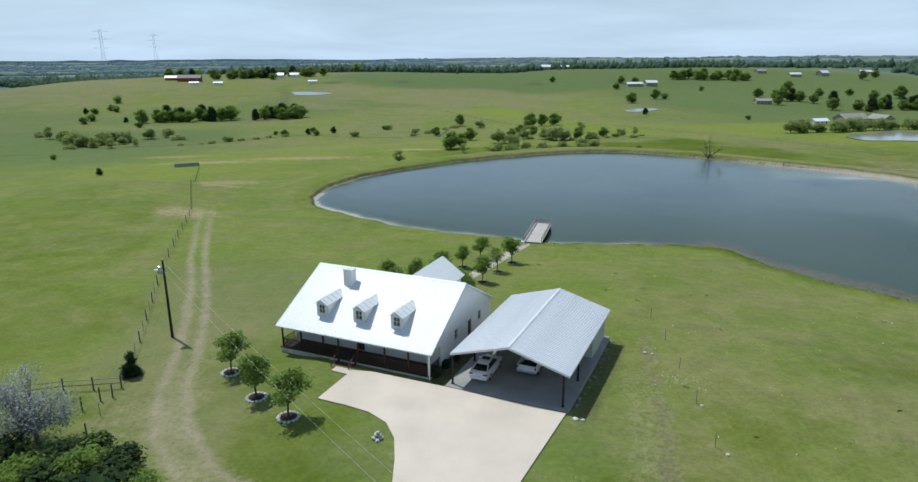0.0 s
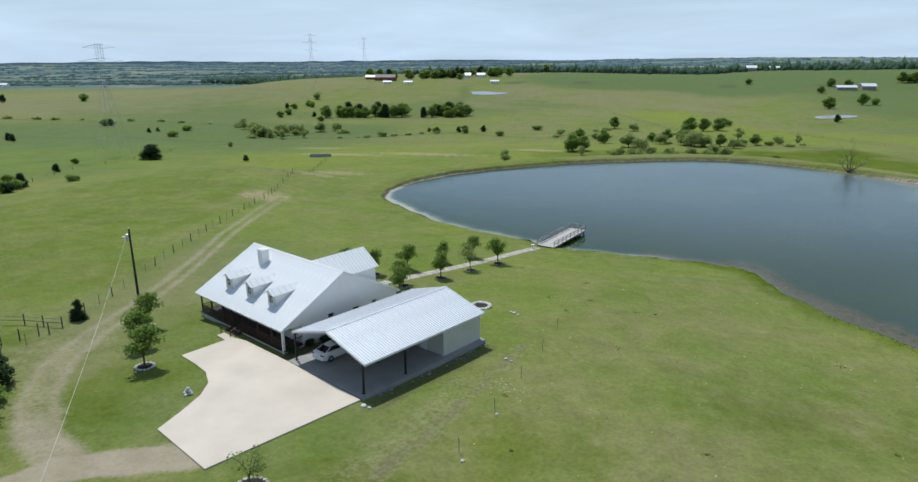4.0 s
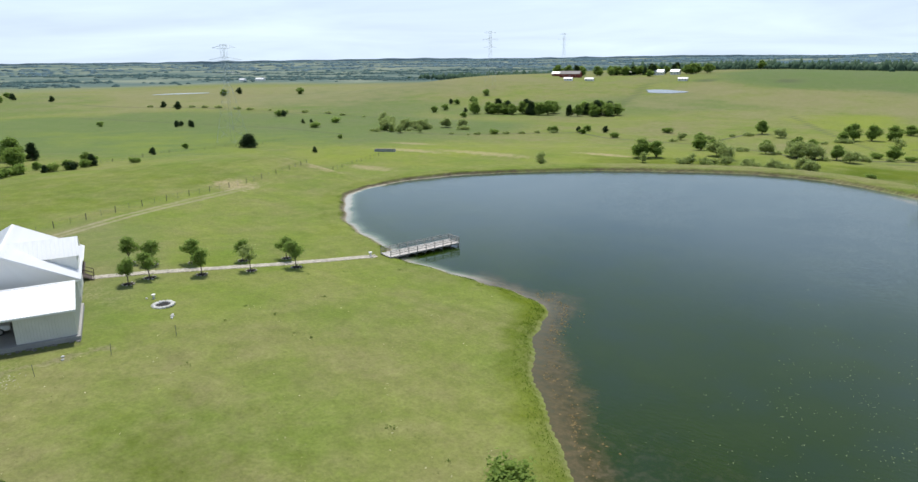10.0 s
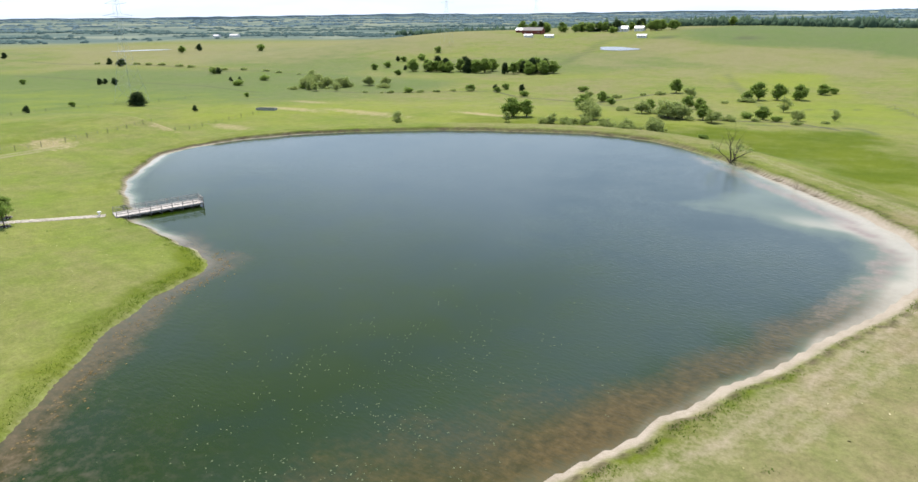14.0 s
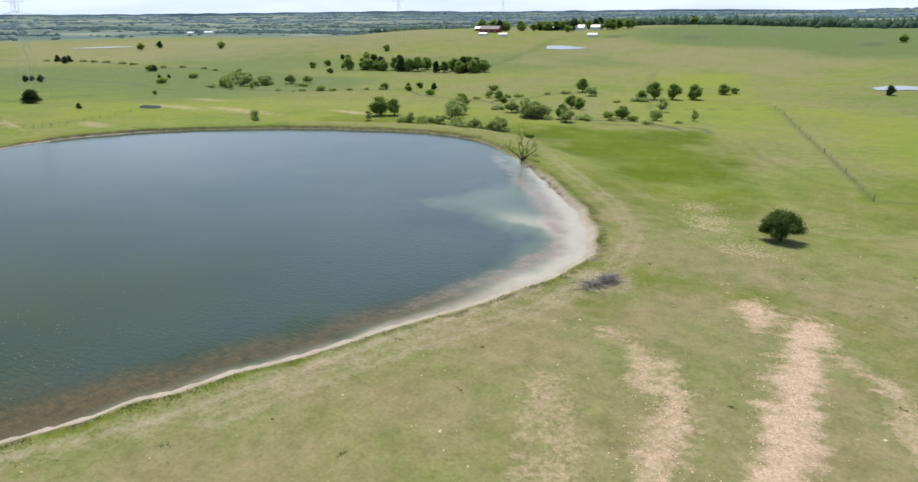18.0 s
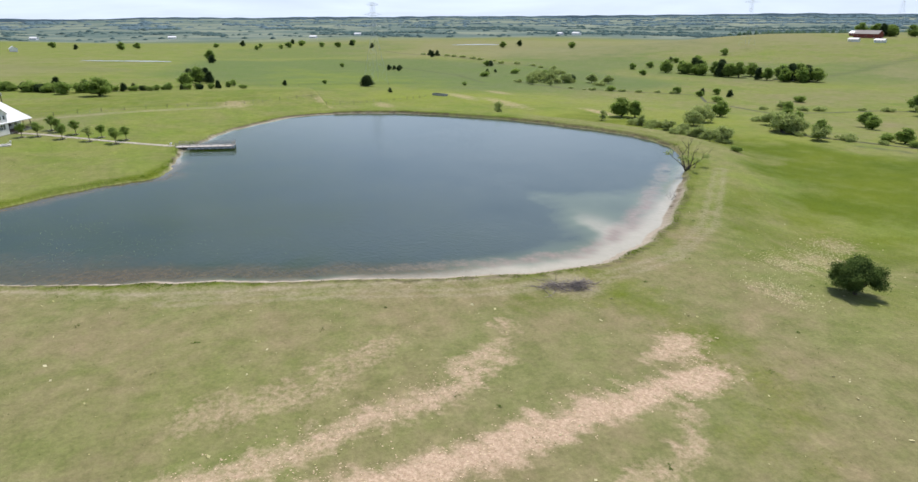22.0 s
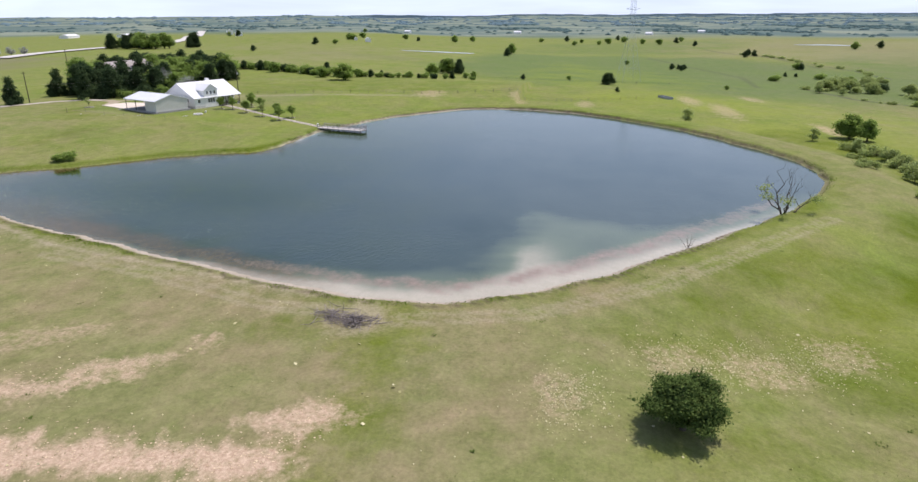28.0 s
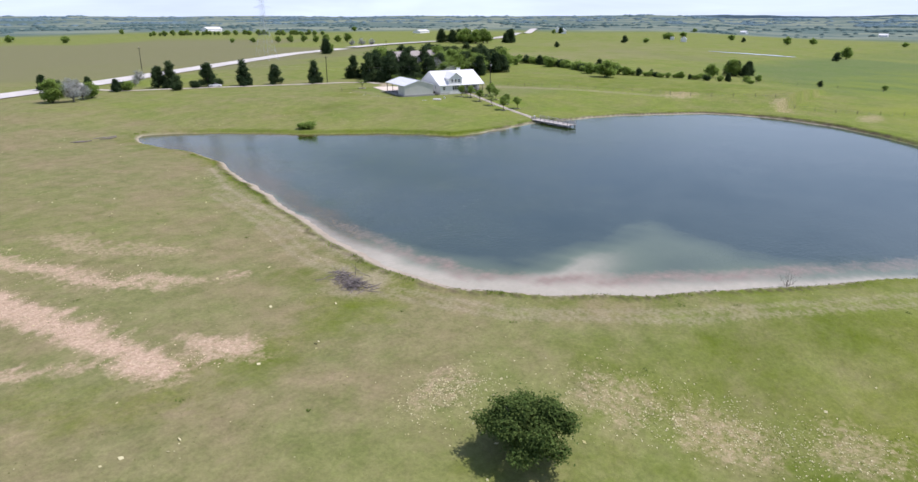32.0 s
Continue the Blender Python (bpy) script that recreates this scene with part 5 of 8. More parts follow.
stops = [x for x in px if x < 8] + [None] + [x for x in px if x > 8] + [LONG - 0.45]
for a, b in zip(stops, stops[1:]):
    if a is not None and b is not None:
        railing(house, (a, 0.42), (b, 0.42), FLOOR)
railing(house, (0.42, 0.5), (0.42, FRONT), FLOOR)
railing(house, (LONG - 0.42, 0.5), (LONG - 0.42, FRONT), FLOOR)
steps = part("steps", Geo().box(7.45, -0.05, G0 - 0.1, 7.53, 0.25, FLOOR).box(9.37, -0.05, G0 - 0.1, 9.45, 0.25, FLOOR), M["red_wood"], house, "red-brown wooden front steps")
for i in range(4):
    z = FLOOR - 0.15 * (i + 1)
    part("tread", Geo().box(7.45, -0.05 - 0.28 * (i + 1), z - 0.04, 9.45, 0.24 - 0.28 * (i + 1), z, cut=0.008), M["red_wood"], steps)
for x in (7.4, 9.42):
    part("stringer", Geo().add([(x, 0.2, FLOOR - 0.3), (x + 0.06, 0.2, FLOOR - 0.3), (x, -1.2, G0 - 0.02), (x + 0.06, -1.2, G0 - 0.02), (x, 0.2, FLOOR), (x + 0.06, 0.2, FLOOR), (x, -1.2, G0 + 0.2), (x + 0.06, -1.2, G0 + 0.2)],
         [(0, 2, 3, 1), (4, 5, 7, 6), (0, 1, 5, 4), (2, 6, 7, 3), (0, 4, 6, 2), (1, 3, 7, 5)]), M["red_wood"], steps)
    part("handrail", Geo().box(x, -1.2, G0 + 0.2, x + 0.07, -1.12, G0 + 1.0).tube((x + 0.035, 0.3, FLOOR + 0.88), (x + 0.035, -1.16, G0 + 1.0), 0.04, n=6).tube((x + 0.035, 0.3, FLOOR + 0.45), (x + 0.035, -1.16, G0 + 0.58), 0.03, n=6), M["red_wood"], steps)
# rear porch
rear = part("rear_deck", Geo().box(SIDE0, REARP + 0.02, FLOOR - 0.1, WING0 - 0.05, DEEP - 0.1, FLOOR), M["dark_wood"], house, "dark wooden rear deck under the roof")
for x in (0.5, 3.2, 5.9, 8.6):
    part("porch_post", post, None, house, m=pose(x, BACK - 0.02, FLOOR))
    part("pier", Geo().box(x - 0.1, BACK - 0.12, G0 - 0.5, x + 0.1, BACK + 0.08, FLOOR - 0.1), M["dark_wood"], rear)
for a, b in ((0.5, 3.2), (3.2, 5.9)):
    railing(house, (a, BACK), (b, BACK), FLOOR)
rst = part("steps", Geo().box(6.2, BACK + 0.3, G0 - 0.5, 6.26, BACK + 0.36, FLOOR), M["dark_wood"], house, "dark rear steps")
for i in range(4):
    z = FLOOR - 0.17 * (i + 1)
    part("tread", Geo().box(6.2, BACK + 0.2 + 0.28 * i, z - 0.04, 8.2, BACK + 0.5 + 0.28 * i, z, cut=0.008), M["dark_wood"], rst)
for x in (6.15, 8.2):
    part("handrail", Geo().tube((x, BACK + 0.1, FLOOR + 0.9), (x, BACK + 1.35, G0 + 1.0), 0.04, n=6).box(x - 0.04, BACK + 1.3, G0 - 0.4, x + 0.04, BACK + 1.38, G0 + 1.02).tube((x, BACK + 0.1, FLOOR + 0.4), (x, BACK + 1.35, G0 + 0.5), 0.03, n=6), M["dark_wood"], rst)

# ---- carport with its closed store ----
CAR = Matrix.Translation((-0.45, 54.75, 0)) @ rot(-23.4)
PAD, CE, CR, CL, CD = 0.84, 3.93, 5.55, 11.15, 16.5
carport = thing("carport", CAR, "open metal carport with galvalume roof and closed rear store", "carport")
part("slab", Geo().box(-0.35, -0.5, G0 - 0.4, CL + 0.1, CD + 0.1, PAD, cut=0.03), M["slab"], carport, "grey concrete floor slab")
for x, y in ((0.15, 0.2), (CL - 0.55, 0.2), (0.15, 5.4), (CL - 0.55, 5.4), (0.15, 10.5)):
    cp = part("post", Geo().box(x - 0.08, y - 0.08, PAD, x + 0.08, y + 0.08, CE - 0.1, cut=0.012), M["steel"], carport, "dark steel post")
    part("base_plate", Geo().box(x - 0.15, y - 0.15, PAD, x + 0.15, y + 0.15, PAD + 0.02), M["steel"], cp)
part("frame", Geo().box(0.05, 0.1, CE - 0.3, 0.25, CD - 0.3, CE - 0.1).box(CL - 0.65, 0.1, CE - 0.3, CL - 0.45, CD - 0.3, CE - 0.1), M["steel"], carport)
RUN = CL / 2
for y in (0.25, 2.8, 5.4, 8.0, 10.5):
    part("rafter", Geo().add([(0.1, y - 0.06, CE - 0.22), (0.1, y + 0.06, CE - 0.22), (RUN, y - 0.06, CR - 0.22), (RUN, y + 0.06, CR - 0.22), (0.1, y - 0.06, CE - 0.06), (0.1, y + 0.06, CE - 0.06), (RUN, y - 0.06, CR - 0.06), (RUN, y + 0.06, CR - 0.06)],
         [(0, 1, 3, 2), (4, 6, 7, 5), (0, 2, 6, 4), (1, 5, 7, 3)]).add([(CL - 0.5, y - 0.06, CE - 0.14), (CL - 0.5, y + 0.06, CE - 0.14), (RUN, y - 0.06, CR - 0.22), (RUN, y + 0.06, CR - 0.22), (CL - 0.5, y - 0.06, CE), (CL - 0.5, y + 0.06, CE), (RUN, y - 0.06, CR - 0.06), (RUN, y + 0.06, CR - 0.06)],
         [(2, 3, 1, 0), (5, 7, 6, 4), (4, 6, 2, 0), (3, 7, 5, 1)]), M["steel"], carport)
croof = part("roof", Geo().add([(0, 0, CE - 0.03), (RUN, 0, CR - 0.03), (CL, 0, CE - 0.03), (0, CD, CE - 0.03), (RUN, CD, CR - 0.03), (CL, CD, CE - 0.03)], [(0, 1, 4, 3), (1, 2, 5, 4)]), M["roof_zinc"], carport, "ribbed galvalume roof")
n = 18
cw = CD / n
cs = ribbed_sheet(cw, math.hypot(RUN, CR - CE), 3, 0.055).mesh("roof_panel", M["roof_zinc"])
ct = math.degrees(math.atan2(CR - CE, RUN))
for i in range(n):
    part("roof_panel", cs, None, croof, m=pose(0, (i + 1) * cw, CE - 0.02, 0, 0, -90) @ pose(0, 0, 0, ct))
    part("roof_panel", cs, None, croof, m=pose(CL, i * cw, CE - 0.02, 0, 0, 90) @ pose(0, 0, 0, ct))
part("ridge_cap", Geo().add([(RUN - 0.13, -0.02, CR + 0.02), (RUN, -0.02, CR + 0.07), (RUN + 0.13, -0.02, CR + 0.02), (RUN - 0.13, CD + 0.02, CR + 0.02), (RUN, CD + 0.02, CR + 0.07), (RUN + 0.13, CD + 0.02, CR + 0.02)],
     [(0, 1, 4, 3), (1, 2, 5, 4), (2, 1, 0), (3, 4, 5)]), M["roof_zinc"], croof)
for y in (-0.04, CD - 0.02):
    part("rake_trim", Geo().add([(0, y, CE - 0.18), (RUN, y, CR - 0.18), (CL, y, CE - 0.18), (0, y, CE + 0.03), (RUN, y, CR + 0.03), (CL, y, CE + 0.03)] + [(0, y + 0.06, CE - 0.18), (RUN, y + 0.06, CR - 0.18), (CL, y + 0.06, CE - 0.18), (0, y + 0.06, CE + 0.03), (RUN, y + 0.06, CR + 0.03), (CL, y + 0.06, CE + 0.03)],
         [(0, 1, 4, 3), (1, 2, 5, 4), (9, 10, 7, 6), (10, 11, 8, 7), (3, 4, 10, 9), (4, 5, 11, 10), (6, 7, 1, 0), (7, 8, 2, 1)]), M["roof_zinc"], carport)
for x in (-0.03, CL - 0.02):
    part("eave_trim", Geo().box(x, 0, CE - 0.2, x + 0.05, CD, CE), M["roof_zinc"], carport)
S0 = 10.6
STORE = ((0.2, S0, CL - 0.55, S0 + 0.12), (0.2, CD - 0.32, CL - 0.45, CD - 0.2), (0.2, S0 + 0.12, 0.32, CD - 0.32), (CL - 0.57, S0, CL - 0.45, CD - 0.32))
for x0, y0, x1, y1 in STORE:
    part("wall", Geo().box(x0, y0, PAD, x1, y1, CE - 0.12), M["cream"], carport, "cream ribbed metal wall")
for y in (S0 + 0.06, CD - 0.26):
    part("gable", Geo().add([(0.2, y - 0.06, CE - 0.12), (CL - 0.5, y - 0.06, CE - 0.12), (RUN, y - 0.06, CR - 0.1), (0.2, y + 0.06, CE - 0.12), (CL - 0.5, y + 0.06, CE - 0.12), (RUN, y + 0.06, CR - 0.1)],
         [(0, 1, 2), (5, 4, 3), (0, 3, 4, 1), (1, 4, 5, 2), (2, 5, 3, 0)]), M["cream"], carport)
rib = Geo().add([(-0.03, 0, 0), (-0.015, 0.025, 0), (0.015, 0.025, 0), (0.03, 0, 0), (-0.03, 0, 1), (-0.015, 0.025, 1), (0.015, 0.025, 1), (0.03, 0, 1)], [(0, 4, 5, 1), (1, 5, 6, 2), (2, 6, 7, 3), (4, 7, 6, 5)]).mesh("wall_rib", M["cream"])
for i in range(19):
    part("wall_rib", rib, None, carport, m=pose(CL - 0.45, S0 + 0.15 + i * 0.3, PAD, 0, 0, -90) @ Matrix.Diagonal((1, 1, CE - 0.12 - PAD, 1)))
for i in range(34):
    x = 0.4 + i * 0.3
    part("wall_rib", rib, None, carport, m=pose(x, CD - 0.2, PAD) @ Matrix.Diagonal((1, 1, CE - 0.12 - PAD + (CR - CE) * (1 - abs(x - RUN) / RUN) - 0.02, 1)))
part("door", Geo().box(7.4, S0 - 0.05, PAD, 8.4, S0, PAD + 2.1), M["trim"], carport, "white store door")

# ---- yard: driveway, path, dock ----
rng = np.random.RandomState(11)


def on_ground(x, y, turn=0.0, lift=0.0, size=1.0):
    return pose(x, y, ground_at(x, y) + lift, 0, 0, turn) @ Matrix.Diagonal((size, size, size, 1))


def chain(pts, step):
    """Places along a line of points, about step apart, with the heading at each."""
    out = []
    for a, b in zip(pts, pts[1:]):
        a, b = Vector(a), Vector(b)
        n = max(1, round((b - a).length / step))
        for i in range(n):
            out.append((*a.lerp(b, i / n), math.degrees(math.atan2(b.y - a.y, b.x - a.x))))
    return out


drive = [(3.2, 36.9), (9.5, 49.75), (0.5, 53.75), (-1.2, 54.5), (-8.1, 57.35), (-9.6, 57.55), (-11.75, 58.45), (-12.1, 57.6), (-10.4, 56.8), (-12.2, 52.2), (-9.4, 51.0), (-7.3, 49.9), (-5.6, 48.2), (-4.7, 46.0), (-4.35, 43.2), (-4.2, 40.2)]
tagged(part("driveway", Geo().prism(drive, 0.45, 0.78), M["concrete"]), "pale concrete driveway fanning out to the carport", "driveway", kind="structure")


def strip(pts, width, lift, step, curve=True):
    """A ribbon of ground cover along a line, lying on the land."""
    g = Geo()
    line = chain(pts, step)
    for x, y, a in line:
        r = radians(a + 90)
        for s in (-1, 0, 1):
            px_, py_ = x + math.cos(r) * width / 2 * s, y + math.sin(r) * width / 2 * s
            g.v.append((px_, py_, ground_at(px_, py_) + lift + (0.03 if s == 0 else 0)))
    g.f = [(3 * i + k, 3 * i + 3 + k, 3 * i + 4 + k, 3 * i + 1 + k) for i in range(len(line) - 1) for k in (0, 1)]
    g.f = [tuple(reversed(q)) for q in g.f]
    return g


walkline = [(-5.4, 76.0), (-1.8, 83.3), (1.8, 91.3), (5.4, 100.2), (9.1, 109.3), (11.9, 115.0)]
path = tagged(part("path", strip(walkline, 1.7, 0.02, 0.8), M["gravel"]), "flagstone path from the house to the dock", "path", kind="structure")
flags = []
for k in range(6):
    r = np.random.RandomState(k)
    n = 7
    flags.append(Geo().prism([(math.cos(2 * math.pi * i / n) * r.uniform(0.30, 0.42), math.sin(2 * math.pi * i / n) * r.uniform(0.28, 0.38)) for i in range(n)], 0, 0.07).mesh("flagstone", M["stone"]))
for x, y, a in chain(walkline, 0.68):
    for s in (-0.42, 0.42):
        px_, py_ = x - math.sin(radians(a)) * s + rng.uniform(-0.06, 0.06), y + math.cos(radians(a)) * s + rng.uniform(-0.06, 0.06)
        part("flagstone", flags[rng.randint(6)], None, path, m=pose(px_, py_, ground_at(px_, py_) + 0.015, 0, 0, rng.uniform(0, 360)))

# the dock
DECK, DL, DW = -2.72, 14.8, 3.4
dock = thing("dock", Matrix.Translation((12.95, 115.6, 0)) @ rot(75.9), "weathered grey timber fishing dock with railings", "dock")
db = Geo().box(0, 0, 0, 0.14, DW, 0.04, cut=0.006).mesh("deck_board", M["deck_wood"])
for i in range(100):
    part("deck_board", db, None, dock, m=pose(i * 0.148, -DW / 2 + rng.uniform(-0.02, 0.02), DECK - 0.04))
for y in (-DW / 2 + 0.1, -0.06, DW / 2 - 0.22):
    part("joist", Geo().box(0.05, y, DECK - 0.26, DL - 0.05, y + 0.12, DECK - 0.045), M["grey_wood"], dock)
pile = Geo().tube((0, 0, WATER - 1.5), (0, 0, DECK - 0.05), 0.11, n=8).mesh("pile", M["post_wood"])
rpost = Geo().box(-0.05, -0.05, 0, 0.05, 0.05, 0.98, cut=0.008).mesh("rail_post", M["grey_wood"])
nb = 9
for s in (-1, 1):
    y = s * (DW / 2 - 0.06)
    for i in range(nb):
        x = 0.15 + (DL - 0.3) * i / (nb - 1)
        part("rail_post", rpost, None, dock, m=pose(x, y, DECK))
        if i:
            part("pile", pile, None, dock, m=pose(x, s * (DW / 2 - 0.35), 0))
            part("brace", Geo().tube((x, s * (DW / 2 - 0.35), WATER + 0.1), (x - 1.2, s * (DW / 2 - 0.35), DECK - 0.15), 0.05, n=5), M["grey_wood"], dock)
    for z in (0.36, 0.68, 0.95):
        part("rail", Geo().box(0.1, y - 0.03, DECK + z, DL - 0.1, y + 0.03, DECK + z + (0.05 if z > 0.9 else 0.1)), M["grey_wood"], dock)
for z in (0.36, 0.68, 0.95):
    part("rail", Geo().box(DL - 0.16, -DW / 2 + 0.1, DECK + z, DL - 0.1, DW / 2 - 0.1, DECK + z + (0.05 if z > 0.9 else 0.1)), M["grey_wood"], dock)
for y in (-0.55, 0.55):
    part("rail_post", rpost, None, dock, m=pose(DL - 0.13, y, DECK))


def stone_mesh(name, seed, r, mat, flat=0.7):
    q = np.random.RandomState(seed)
    b = bmesh.new()
    bmesh.ops.create_icosphere(b, subdivisions=1, radius=r)
    for v in b.verts:
        v.co *= q.uniform(0.78, 1.15)
        v.co.z *= flat
    me = bpy.data.meshes.new(name)
    b.to_mesh(me)
    b.free()
    me.materials.append(mat)
    return me


rocks = [stone_mesh("stone", k, 0.2, M["white_stone"]) for k in range(4)]
greys = [stone_mesh("stone", 9 + k, 0.2, M["stone"]) for k in range(4)]


def stone_ring(name, x, y, r, n, label, category, inner="mulch", meshes=None, group="", size=1.0):
    ring = thing(name, on_ground(x, y), label, category, group)
    for i in range(n):
        a = 2 * math.pi * i / n
        part("stone", (meshes or rocks)[rng.randint(4)], None, ring, m=pose(math.cos(a) * r, math.sin(a) * r, 0.06 * size, 0, 0, rng.uniform(0, 360)) @ Matrix.Diagonal((size, size, size, 1)))
    pts = [(math.cos(a) * (r - 0.05), math.sin(a) * (r - 0.05)) for a in np.arange(14) / 14 * 2 * math.pi]
    g = Geo().add([(px_, py_, 0.05) for px_, py_ in pts] + [(px_ * 0.5, py_ * 0.5, 0.13) for px_, py_ in pts] + [(0, 0, 0.15)],
                  [(i, (i + 1) % 14, 14 + (i + 1) % 14, 14 + i) for i in range(14)] + [(14 + i, 14 + (i + 1) % 14, 28) for i in range(14)])
    part("mulch" if inner == "mulch" else "ash_bed", g, M[inner], ring)
    return ring


stone_ring("fire_pit", 12.5, 76.8, 1.15, 17, "round fire pit ringed with pale stones on the lawn", "fire pit", "ash", size=1.75)
for k, (x, y, s) in enumerate(((17.1, 75.6, 0.9), (17.7, 75.2, 0.7), (16.6, 75.9, 0.6), (9.3, 77.2, 0.9), (8.6, 76.6, 0.6), (19.5, 62.5, 0.8), (20.2, 62.2, 0.6), (21.6, 51.5, 0.6), (10.2, 49.0, 0.9), (10.8, 48.9, 0.7), (21, 44, 0.7))):
    tagged(part("rock", rocks[k % 4], None, m=on_ground(x, y, k * 40, 0.05, s * 1.5)), "pale limestone rock lying on the grass", "rock", "loose rocks in the yard")
stack = thing("stone_stack", on_ground(-6.0, 45.9), "small stack of white limestone blocks at the drive's edge", "stone stack")
for k, (x, y, z, s) in enumerate(((-0.26, 0, 0.1, 1.3), (0.24, 0.05, 0.1, 1.35), (0, 0.3, 0.1, 1.2), (0.02, -0.28, 0.1, 1.1), (-0.1, 0.1, 0.36, 1.25), (0.16, 0.02, 0.36, 1.1), (0.02, 0.06, 0.6, 1.0))):
    part("stone", rocks[k % 4], None, stack, m=pose(x, y, z, 0, 0, k * 67) @ Matrix.Diagonal((s, s, s, 1)))
# rubble along the carport's slab
rubble = [stone_mesh("stone", 19 + k, 0.2, M["rubble"]) for k in range(4)]
for k in range(46):
    u, v = CL + 0.25 + abs(rng.normal(0, 0.25)), rng.uniform(1, CD)
    q = CAR @ Vector((u, v, 0))
    tagged(part("rock", rubble[k % 4], None, m=on_ground(q.x, q.y, k * 50, 0.03, rng.uniform(0.45, 1.3))), "rubble stone against the carport slab", "rock", "rubble along the slab")
for k in range(60):
    x, y = 21.2 + rng.normal(0, 1.1), 56.5 + rng.normal(0, 0.7)
    tagged(part("rock", greys[k % 4], None, m=on_ground(x, y, k * 50, -0.02, rng.uniform(0.2, 0.5))), "small broken stone scattered in the grass", "rock", "broken stone in the yard")
# white urns and a bucket
for x, y, s in ((9.1, 77.3, 0.8), (11.0, 114.0, 1.0)):
    urn = thing("garden_urn", on_ground(x, y, size=s), "small white garden urn standing on the grass", "urn")
    part("bowl", Geo().loft([[(math.cos(a) * r, math.sin(a) * r, z) for a in np.arange(12) / 12 * 2 * math.pi] for r, z in ((0.08, 0.3), (0.24, 0.42), (0.3, 0.62), (0.34, 0.7), (0.27, 0.7))]), M["trim"], urn, smooth=True)
    part("foot", Geo().loft([[(math.cos(a) * r, math.sin(a) * r, z) for a in np.arange(12) / 12 * 2 * math.pi] for r, z in ((0.22, -0.05), (0.2, 0.05), (0.09, 0.14), (0.08, 0.3))]), M["trim"], urn, smooth=True)


# ---- vehicles ----
def wheel(car, x, y, r, out):
    w = part("wheel", Geo().tube((x, y - 0.11, r), (x, y + 0.11, r), r, n=18), M["tyre"], car)
    part("rim", Geo().tube((x, y + out * 0.09, r), (x, y + out * 0.125, r), r * 0.66, r * 0.6, n=14), M["rim"], w)


def body_rings(profile, half):
    """Cross-sections along x: (x, low, belt height, roof height, roof half-width)."""
    rings = []
    for x, low, belt, top, tw in profile:
        h = half * (0.93 if abs(x) > profile[-1][0] * 0.9 else 1.0)
        rings.append([(x, -h * 0.94, low), (x, -h, low + 0.25), (x, -h * 0.985, belt), (x, -tw, top), (x, tw, top), (x, h * 0.985, belt), (x, h, low + 0.25), (x, h * 0.94, low)])
    return rings


def sedan(m, label):
    car = thing("sedan_car", m, label, "car")
    part("body", Geo().loft(body_rings([(-2.36, 0.42, 0.86, 0.9, 0.74), (-2.2, 0.26, 0.98, 1.04, 0.76), (-1.55, 0.22, 1.0, 1.06, 0.76), (-1.2, 0.22, 0.98, 1.05, 0.78), (0.75, 0.22, 0.93, 0.98, 0.78), (1.2, 0.22, 0.9, 0.95, 0.76), (2.0, 0.24, 0.76, 0.8, 0.7), (2.36, 0.36, 0.62, 0.66, 0.6)], 0.92)), M["car_white"], car)
    part("greenhouse", Geo().loft([[(x, -w, z0), (x, -t, z1), (x, t, z1), (x, w, z0)] for x, w, t, z0, z1 in ((-1.95, 0.76, 0.7, 1.0, 1.03), (-1.0, 0.78, 0.58, 1.0, 1.42), (-0.1, 0.79, 0.6, 0.97, 1.46), (0.45, 0.79, 0.58, 0.95, 1.38), (1.25, 0.76, 0.7, 0.9, 0.93))]), M["tint"], car, "dark tinted windows")
    part("roof", Geo().loft([[(x, -w, z), (x, -w * 0.9, z + 0.035), (x, w * 0.9, z + 0.035), (x, w, z)] for x, w, z in ((-1.15, 0.6, 1.36), (-0.7, 0.61, 1.435), (-0.1, 0.61, 1.455), (0.4, 0.59, 1.39))]), M["car_white"], car)
    part("sunroof", Geo().box(-0.35, -0.4, 1.488, 0.3, 0.4, 1.496), M["tint"], car)
    for s in (-1, 1):
        part("pillar", Geo().tube((-1.15, s * 0.6, 1.37), (-1.95, s * 0.755, 1.02), 0.045, n=5).tube((0.4, s * 0.59, 1.4), (1.22, s * 0.74, 0.93), 0.035, n=5), M["car_white"], car)
        part("mirror", Geo().box(0.75, s * 0.98 - 0.08, 0.98, 0.9, s * 0.98 + 0.08, 1.1), M["car_white"], car)
        part("tail_lamp", Geo().box(-2.375, s * 0.68 - 0.19, 0.8, -2.2, s * 0.68 + 0.19, 0.93), M["lamp_red"], car)
        part("headlamp", Geo().box(2.1, s * 0.6 - 0.16, 0.62, 2.345, s * 0.6 + 0.16, 0.73), M["lamp_clear"], car)
        for x in (-1.38, 1.42):
            wheel(car, x, s * 0.82, 0.33, s)
    part("bumper", Geo().box(-2.43, -0.8, 0.38, -2.3, 0.8, 0.58, cut=0.04), M["car_white"], car)
    part("number_plate", Geo().box(-2.44, -0.26, 0.6, -2.37, 0.26, 0.73), M["lamp_clear"], car)
    return car


